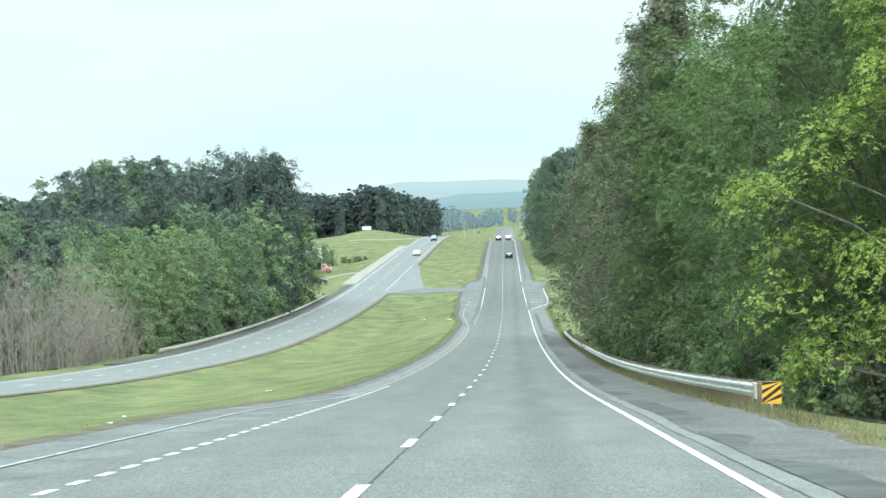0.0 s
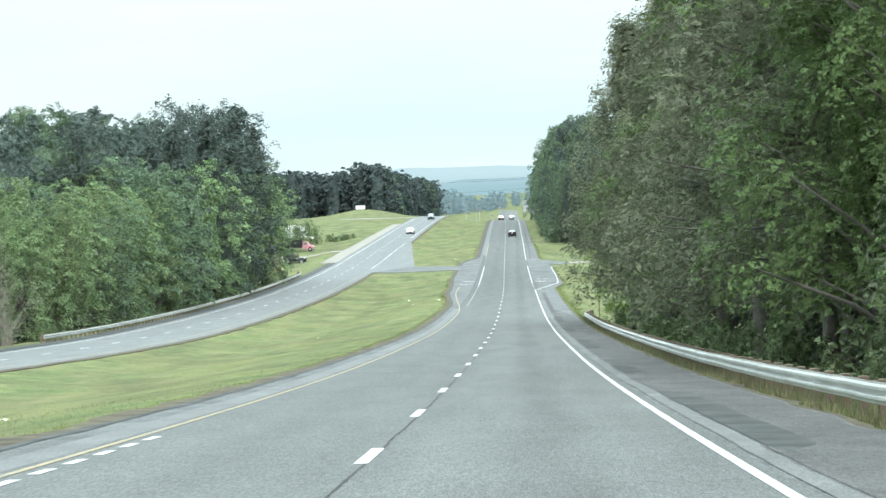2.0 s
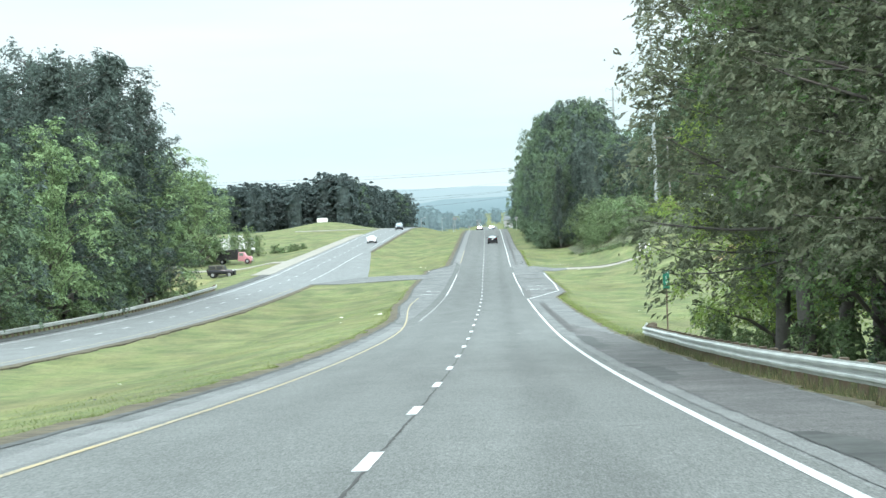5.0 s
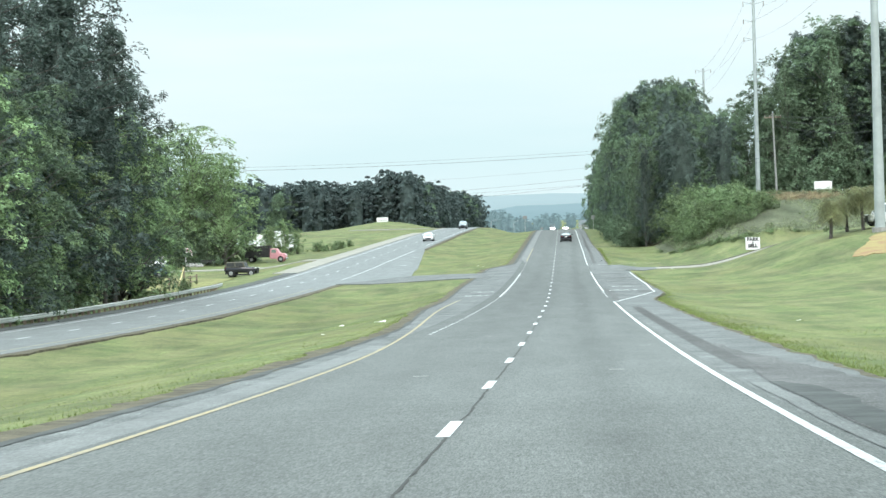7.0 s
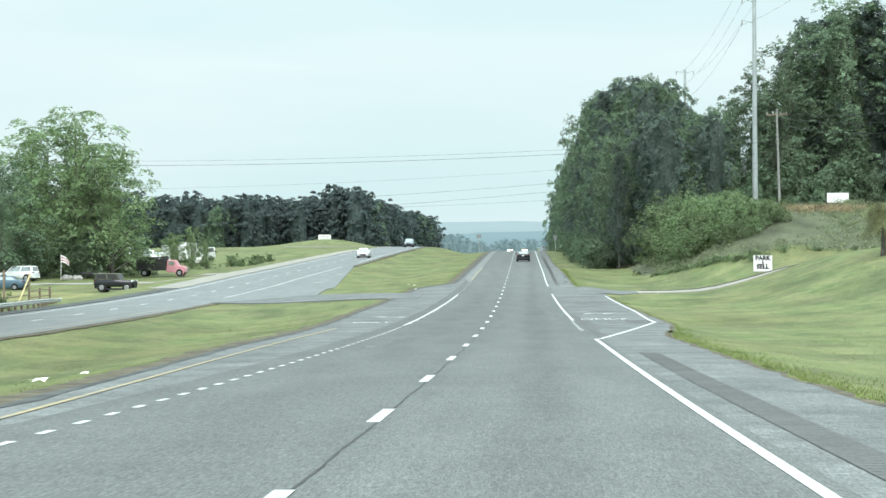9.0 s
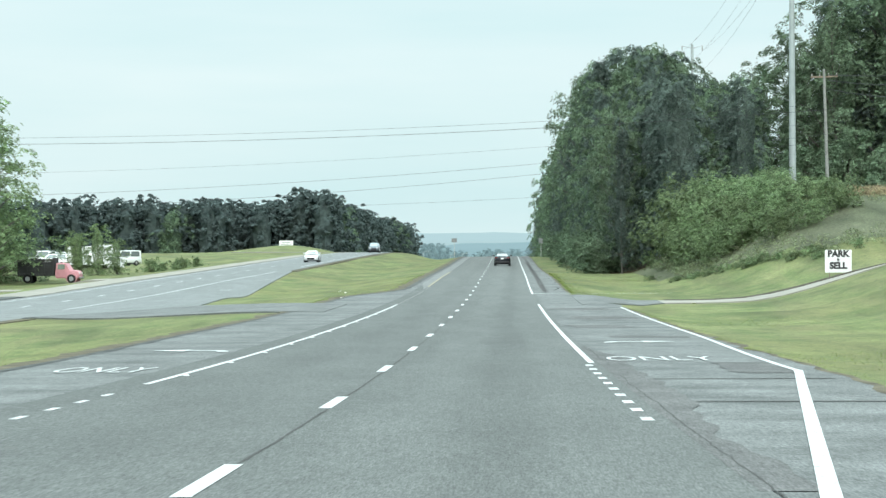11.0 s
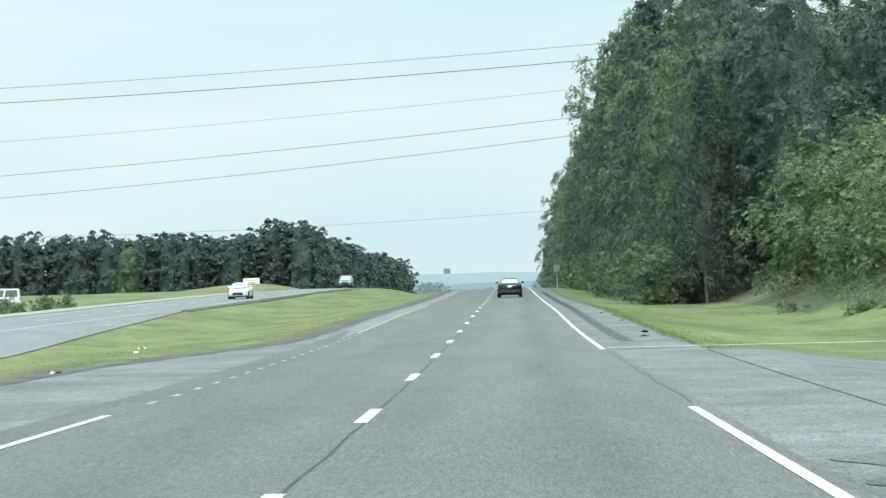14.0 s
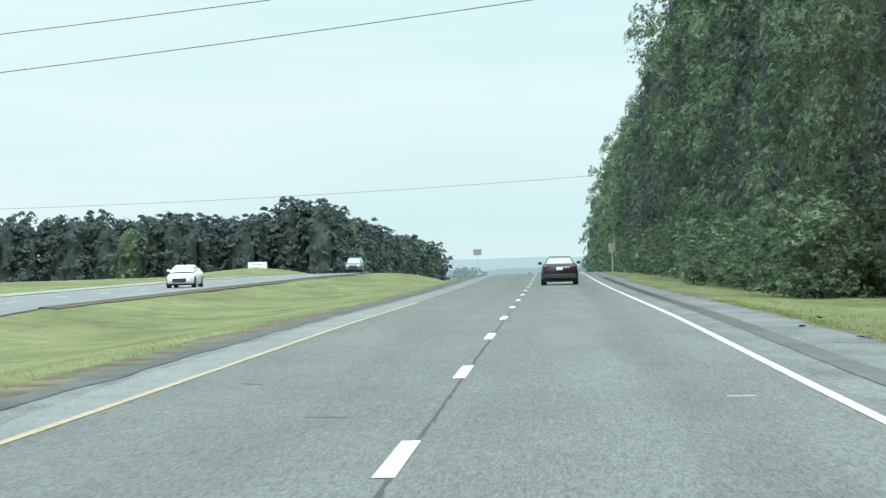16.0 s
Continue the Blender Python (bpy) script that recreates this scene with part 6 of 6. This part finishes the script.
    part("underbody", boxed(-half * 0.85, half * 0.85, yb + 0.3, yf - 0.3, 0.17, 0.34), PLASTIC, t)
    return t, body


def road_tilt(y, zf=ROAD_Z):
    return math.degrees(math.atan2(zf(y + 2) - zf(y - 2), 4))


vehicle("sedan", 1.55 + bend(590), 590, ROAD_Z(590), 0, BLACK_PAINT, "black four-door saloon car seen driving ahead on the asphalt", tilt=road_tilt(590))
vehicle("sedan", left_mid(622) + 1.9, 622, left_z(622), 180, WHITE_CAR, "white four-door saloon car on the far carriageway", tilt=-road_tilt(622, left_z))
vehicle("suv", left_mid(745) + 1.9, 745, left_z(745), 180, GREY_CAR, "dark grey estate car on the far carriageway", tilt=-road_tilt(745, left_z))
for x, y, st, m, nm in ((1.8, 850, "suv", GREY_CAR, "dark grey sport utility car"), (-1.8, 852, "pickup", BLACK_PAINT, "black pickup truck"), (1.8, 886, "suv", WHITE_CAR, "white sport utility car"),
                        (-1.8, 876, "suv", BLACK_PAINT, "black sport utility car"), (1.8, 925, "van", WHITE_CAR, "white van"), (-1.8, 955, "suv", GREY_CAR, "dark grey sport utility car")):
    vehicle(st, x + bend(y), y, ROAD_Z(y), 0, m, nm + " far ahead near the crest", tilt=road_tilt(y), group="cars near the crest")


def parked(style, x, y, turn, mat, label, group="", name="car"):
    return vehicle(style, x, y, ground(x, y) + 0.02, turn, mat, label, group=group, name=name)


t, body = parked("jeep", -39.9, 498.5, -98, BLACK_PAINT, "black soft-top off-road car parked on the grass")
sp = part("spare_wheel", rod(bmesh.new(), (0, -2.02, 0.95), (0, -2.24, 0.95), 0.38, n=18), RUBBER, t)
part("rim", rod(bmesh.new(), (0, -2.235, 0.95), (0, -2.255, 0.95), 0.2, n=12), PLASTIC, sp)


def lorry(x, y, turn):
    z = ground(x, y)
    t = thing("lorry", pose(x, y, z, 0, 0, turn), "faded red cab lorry with a dark stake-sided bed", "lorry")
    cab = part("cab", loft(bmesh.new(), [section(0.9, 0.6, 1.25, 0.9), section(1.0, 0.5, 2.05, 0.86), section(1.9, 0.5, 2.05, 0.84), section(2.35, 0.5, 1.35, 0.9), section(3.1, 0.55, 1.25, 0.8), section(3.3, 0.6, 1.0, 0.72)]), RED_CAR, t, smooth=False)
    for sd in (-1, 1):
        part("side_window", boxed(min(sd * 0.855, sd * 0.885), max(sd * 0.855, sd * 0.885), 1.15, 1.85, 1.4, 1.9, bevel=0.005), GLASS, cab)
        part("headlamp", boxed(sd * 0.55 - 0.12, sd * 0.55 + 0.12, 3.22, 3.33, 0.9, 1.1, bevel=0.02), HEAD, cab)
        part("wing", rod(bmesh.new(), (sd * 0.7, 2.55, 0.55), (sd * 1.0, 2.55, 0.55), 0.55, n=16), RED_CAR, cab)
    bed = part("bed", boxed(-1.0, 1.0, -2.9, 0.75, 0.75, 0.95, bevel=0.02), DARK_WOOD, t)
    for sd in (-1, 1):
        for k in range(6):
            part("board", boxed(sd * 0.98 - 0.02, sd * 0.98 + 0.02, -2.9, 0.75, 0.98 + 0.25 * k, 1.19 + 0.25 * k), DARK_WOOD, bed)
        for k in range(5):
            part("stake", boxed(sd * 1.02 - 0.025, sd * 1.02 + 0.025, -2.85 + 0.87 * k, -2.77 + 0.87 * k, 0.9, 2.5), DARK_WOOD, bed)
    part("headboard", boxed(-1.0, 1.0, 0.7, 0.78, 0.95, 2.55), DARK_WOOD, bed)
    part("load", boxed(-0.9, 0.9, -2.8, 0.65, 0.96, 2.1, bevel=0.1), PLASTIC, bed)
    for wy in (-1.9, 2.55):
        for sd in (-1, 1):
            w = part("wheel", rod(bmesh.new(), (sd * 0.72, wy, 0.45), (sd * 1.02, wy, 0.45), 0.45, n=18), RUBBER, t)
            part("rim", rod(bmesh.new(), (sd * 1.02, wy, 0.45), (sd * 1.04, wy, 0.45), 0.24, n=12), RIM, w)
    part("front_bumper", boxed(-0.85, 0.85, 3.28, 3.42, 0.45, 0.65, bevel=0.03), RIM, t)


lorry(-44.6, 557, -93)
YARD = "vehicles parked in the yard"
parked("suv", -58.4, 538, 75, WHITE_CAR, "white sport utility car parked in the yard", YARD)
parked("sedan", -52.6, 505, 80, BLUE_CAR, "dark teal saloon car parked in the yard", YARD)
parked("pickup", -61.5, 541, 80, WHITE_CAR, "white pickup truck parked in the yard", YARD)
for i, (x, y, st, m) in enumerate(((-66, 655, "van", WHITE_CAR), (-62.5, 650, "suv", WHITE_CAR), (-59.5, 648, "sedan", WHITE_CAR), (-56.5, 650, "suv", GREY_CAR), (-64, 662, "pickup", WHITE_CAR), (-53.5, 655, "van", WHITE_CAR))):
    parked(st, x, y, 80 + 12 * i, m, "pale vehicle parked in the far lot behind the grass", "vehicles in the far lot")
LOT = "vehicles at the top of the slope"
parked("van", 31.6, 427, 100, WHITE_CAR, "white van parked at the top of the slope", LOT)
parked("suv", 34.6, 424, 60, GREY_CAR, "dark sport utility car parked at the slope's top", LOT)
parked("pickup", 36.8, 423, -70, WHITE_CAR, "white pickup truck parked at the slope's top", LOT)
parked("van", 38, 429, 90, WHITE_CAR, "white van parked at the top of the slope", LOT)


def box_truck(x, y, turn):
    t = thing("box_truck", pose(x, y, ground(x, y), 0, 0, turn), "white box truck parked behind the young trees", "truck")
    part("box", boxed(-1.15, 1.15, -3.6, 1.2, 0.9, 3.2, bevel=0.04), WHITE_CAR, t)
    cab = part("cab", loft(bmesh.new(), [section(1.25, 0.5, 2.1, 0.98), section(2.1, 0.5, 2.05, 0.95), section(2.7, 0.5, 1.25, 0.95), section(3.3, 0.55, 1.1, 0.85)]), WHITE_CAR, t)
    for sd in (-1, 1):
        part("side_window", boxed(min(sd * 0.95, sd * 0.99), max(sd * 0.95, sd * 0.99), 1.45, 2.05, 1.35, 1.9), GLASS, cab)
    for wy in (-2.3, 2.4):
        for sd in (-1, 1):
            part("wheel", rod(bmesh.new(), (sd * 0.75, wy, 0.42), (sd * 1.08, wy, 0.42), 0.42, n=16), RUBBER, t)
    part("underbody", boxed(-0.5, 0.5, -3.5, 3.0, 0.5, 0.88), PLASTIC, t)


box_truck(-49.5, 612, -80)
box_truck(-53.5, 640, 15)


# ---- yard fence, flag post, stones, litter ----
def yard_fence():
    g0 = ground(-42.6, 460)
    t = thing("fence", pose(-42.6, 460, g0), "weathered timber gate frame and rail fence beside the yard", "fence")
    tops = ((0.0, 3.1), (10.0, 2.6), (14.5, 1.2), (19.0, 1.2))
    for y, h in tops:
        z = ground(-42.6, 460 + y) - g0
        part("post", boxed(-0.09, 0.09, y - 0.09, y + 0.09, z - 0.3, z + h, bevel=0.012), WOOD_POST, t)
    for (y, _), (y2, _) in zip(tops, tops[1:]):
        z, z2 = ground(-42.6, 460 + y) - g0, ground(-42.6, 460 + y2) - g0
        for h in ((0.75,) if y == 0 else (0.45, 1.0)):
            part("rail", rod(bmesh.new(), (0, y, z + h), (0, y2, z2 + h), 0.05, n=6), WOOD_POST, t)
    part("brace", rod(bmesh.new(), (0.15, 4.6, ground(-42.6, 464.6) - g0), (0.1, 9.9, ground(-42.6, 470) - g0 + 2.5), 0.07, n=6), PALE_TIMBER, t, "pale slanting timber brace")


yard_fence()


def yard_bench(x, y):
    t = thing("bench", pose(x, y, ground(x, y), 0, 0, 8), "low dark timber bench in the yard", "bench")
    for k in range(3):
        part("seat_slat", boxed(-1.1, 1.1, -0.24 + 0.17 * k, -0.1 + 0.17 * k, 0.42, 0.46, bevel=0.008), DARK_WOOD, t)
    for k in range(2):
        part("back_slat", boxed(-1.1, 1.1, 0.24, 0.28, 0.58 + 0.18 * k, 0.71 + 0.18 * k, bevel=0.008), DARK_WOOD, t)
    for px in (-0.9, 0.9):
        part("leg", boxed(px - 0.04, px + 0.04, -0.22, -0.14, -0.1, 0.42), DARK_WOOD, t)
        part("leg", boxed(px - 0.04, px + 0.04, 0.2, 0.26, -0.1, 0.9), DARK_WOOD, t)


yard_bench(-51.4, 545)
ft = thing("flag_post", pose(-54.0, 541, ground(-54.0, 541)), "small faded flag hanging from a pale post in the yard", "flag")
part("pole", rod(bmesh.new(), (0, 0, -0.2), (0, 0, 3.1), 0.04), SIGN_WHITE, ft)
for k in range(5):
    verts, faces = [], []
    for i in range(9):
        q = i / 8
        sag = 0.55 * q * q
        for z in (2.95 - 0.16 * k, 2.95 - 0.16 * (k + 1)):
            verts.append((0.04 + 0.95 * q, 0.09 * math.sin(9 * q + z), z - sag * (1.3 - 0.1 * k)))
    faces = [(2 * i, 2 * i + 1, 2 * i + 3, 2 * i + 2) for i in range(8)]
    part("stripe", mesh("stripe", verts, faces, RED_CAR if k % 2 else SIGN_WHITE), None, ft, "faded red cloth stripe" if k % 2 else "off-white cloth stripe")
for i in range(9):
    x, y = -53.0 + rg.uniform(-1.3, 1.0), 544 + rg.uniform(-1.5, 1.5)
    bm = bmesh.new()
    bmesh.ops.create_icosphere(bm, subdivisions=2, radius=rg.uniform(0.3, 0.6))
    for v in bm.verts:
        v.co *= 1 + 0.35 * noise.noise(v.co * 2.2 + Vector((i, 0, 0)))
        v.co.z *= 0.8
    me = bpy.data.meshes.new("boulder")
    bm.to_mesh(me), bm.free()
    me.materials.append(STONE)
    ob = tagged(new("boulder", me), "grey-brown boulder in the yard's planting bed", "boulder", "boulders in the yard")
    ob.location = (x, y, ground(x, y) + 0.15)
st = new("kerb_block", mesh("kerb_block", [(0, 0, 0), (0.6, 0, 0), (0.6, 0.25, 0), (0, 0.25, 0), (0.05, 0.03, 0.16), (0.55, 0.03, 0.16), (0.55, 0.22, 0.15), (0.05, 0.22, 0.15)],
                                     [(3, 2, 1, 0), (4, 5, 6, 7), (0, 1, 5, 4), (1, 2, 6, 5), (2, 3, 7, 6), (3, 0, 4, 7)], WOOD_POST))
st.location = (-6.75, 35.3, ROAD_Z(35.3) - 0.08)
tagged(st, "broken length of brown timber lying on the median's edge", "timber")
for i, (x, y) in enumerate(((-13.5, 90), (-12, 78), (-10, 110), (-6.9, 303.4), (-6.6, 303.0), (-9.5, 306), (-8.5, 470), (-9.3, 476), (-11, 330), (-14, 240), (-7.6, 455), (10.5, 300), (8.4, 160), (12, 452), (-9, 205), (4.75, 474.4), (5.3, 476.5), (5.0, 479), (5.6, 472), (5.8, 516), (5.45, 500.6), (5.1, 496), (5.2, 505), (4.9, 511))):
    bm = bmesh.new()
    s = rg.uniform(0.07, 0.15)
    vs = [bm.verts.new((s * (u - 1) * rg.uniform(0.6, 1.2), s * (v - 1) * rg.uniform(0.6, 1.2), s * rg.uniform(0.1, 0.7))) for u in range(3) for v in range(3)]
    for u in range(2):
        for v in range(2):
            bm.faces.new((vs[3 * u + v], vs[3 * u + v + 3], vs[3 * u + v + 4], vs[3 * u + v + 1]))
    me = bpy.data.meshes.new("litter")
    bm.to_mesh(me), bm.free()
    me.materials.append(PAPER if i < 14 else PLASTIC)
    ob = tagged(new("litter", me), "crumpled pale scrap of litter on the ground" if i < 14 else "small dark scrap of tyre on the shoulder", "litter", "scraps of litter")
    ob.location = (x, y, max(ground(x, y), ROAD_Z(y) - 0.1 if abs(x) < 7 else -99) + 0.02)


# ---- distant town ----
def town_house(x, y, w, d, h, turn, wall, roof, label):
    z = ground(x, y)
    t = thing("house", pose(x, y, z, 0, 0, turn), label, "building", "buildings of the distant town")
    part("wall", boxed(-w / 2, w / 2, -d / 2, d / 2, -1, h), wall, t)
    rf = mesh("roof", [(-w / 2 - 0.5, -d / 2 - 0.5, h - 0.1), (w / 2 + 0.5, -d / 2 - 0.5, h - 0.1), (w / 2 + 0.5, d / 2 + 0.5, h - 0.1), (-w / 2 - 0.5, d / 2 + 0.5, h - 0.1), (-w / 2, 0, h + d * 0.22), (w / 2, 0, h + d * 0.22)],
              [(0, 1, 5, 4), (2, 3, 4, 5), (1, 2, 5), (3, 0, 4), (3, 2, 1, 0)], roof)
    part("roof", rf, None, t)
    for k in range(max(2, int(w / 4))):
        px = -w / 2 + (k + 0.5) * w / max(2, int(w / 4))
        win = part("window", boxed(px - 0.7, px + 0.7, -d / 2 - 0.04, -d / 2 + 0.02, 1.0, 2.3), GLASS, t)
        part("sill", boxed(px - 0.8, px + 0.8, -d / 2 - 0.12, -d / 2 - 0.02, 0.9, 1.0), SIGN_WHITE, win)


town_house(-9, 1590, 6, 6, 2.4, 5, WALL_GREY, ROOF_GREY, "grey-roofed building in the distant town")
town_house(14, 1440, 14, 10, 4, -8, WALL_GREY, ROOF_GREY, "pale flat building in the distant town")
town_house(22, 1580, 12, 9, 3.2, 0, WALL_GREY, ROOF_GREY, "pale low building in the distant town")
for i, (x, y) in enumerate(((-30, 1150), (-17, 1180), (9, 1150), (13, 1230), (-24, 1280), (11, 1300))):
    t = thing("street_lamp", pose(x, y, ground(x, y)), "slim grey lamp post in the distant town", "street lamp", "lamp posts of the distant town")
    part("pole", rod(bmesh.new(), (0, 0, -0.3), (0, 0, 9), 0.14, 0.08), POLE_STEEL, t)
    part("arm", rod(bmesh.new(), (0, 0, 8.9), (1.6 if x < 0 else -1.6, 0, 9.3), 0.05), POLE_STEEL, t)
    part("lamp_head", boxed((1.3 if x < 0 else -2.0), (2.0 if x < 0 else -1.3), -0.15, 0.15, 9.2, 9.4, bevel=0.03), POLE_STEEL, t)
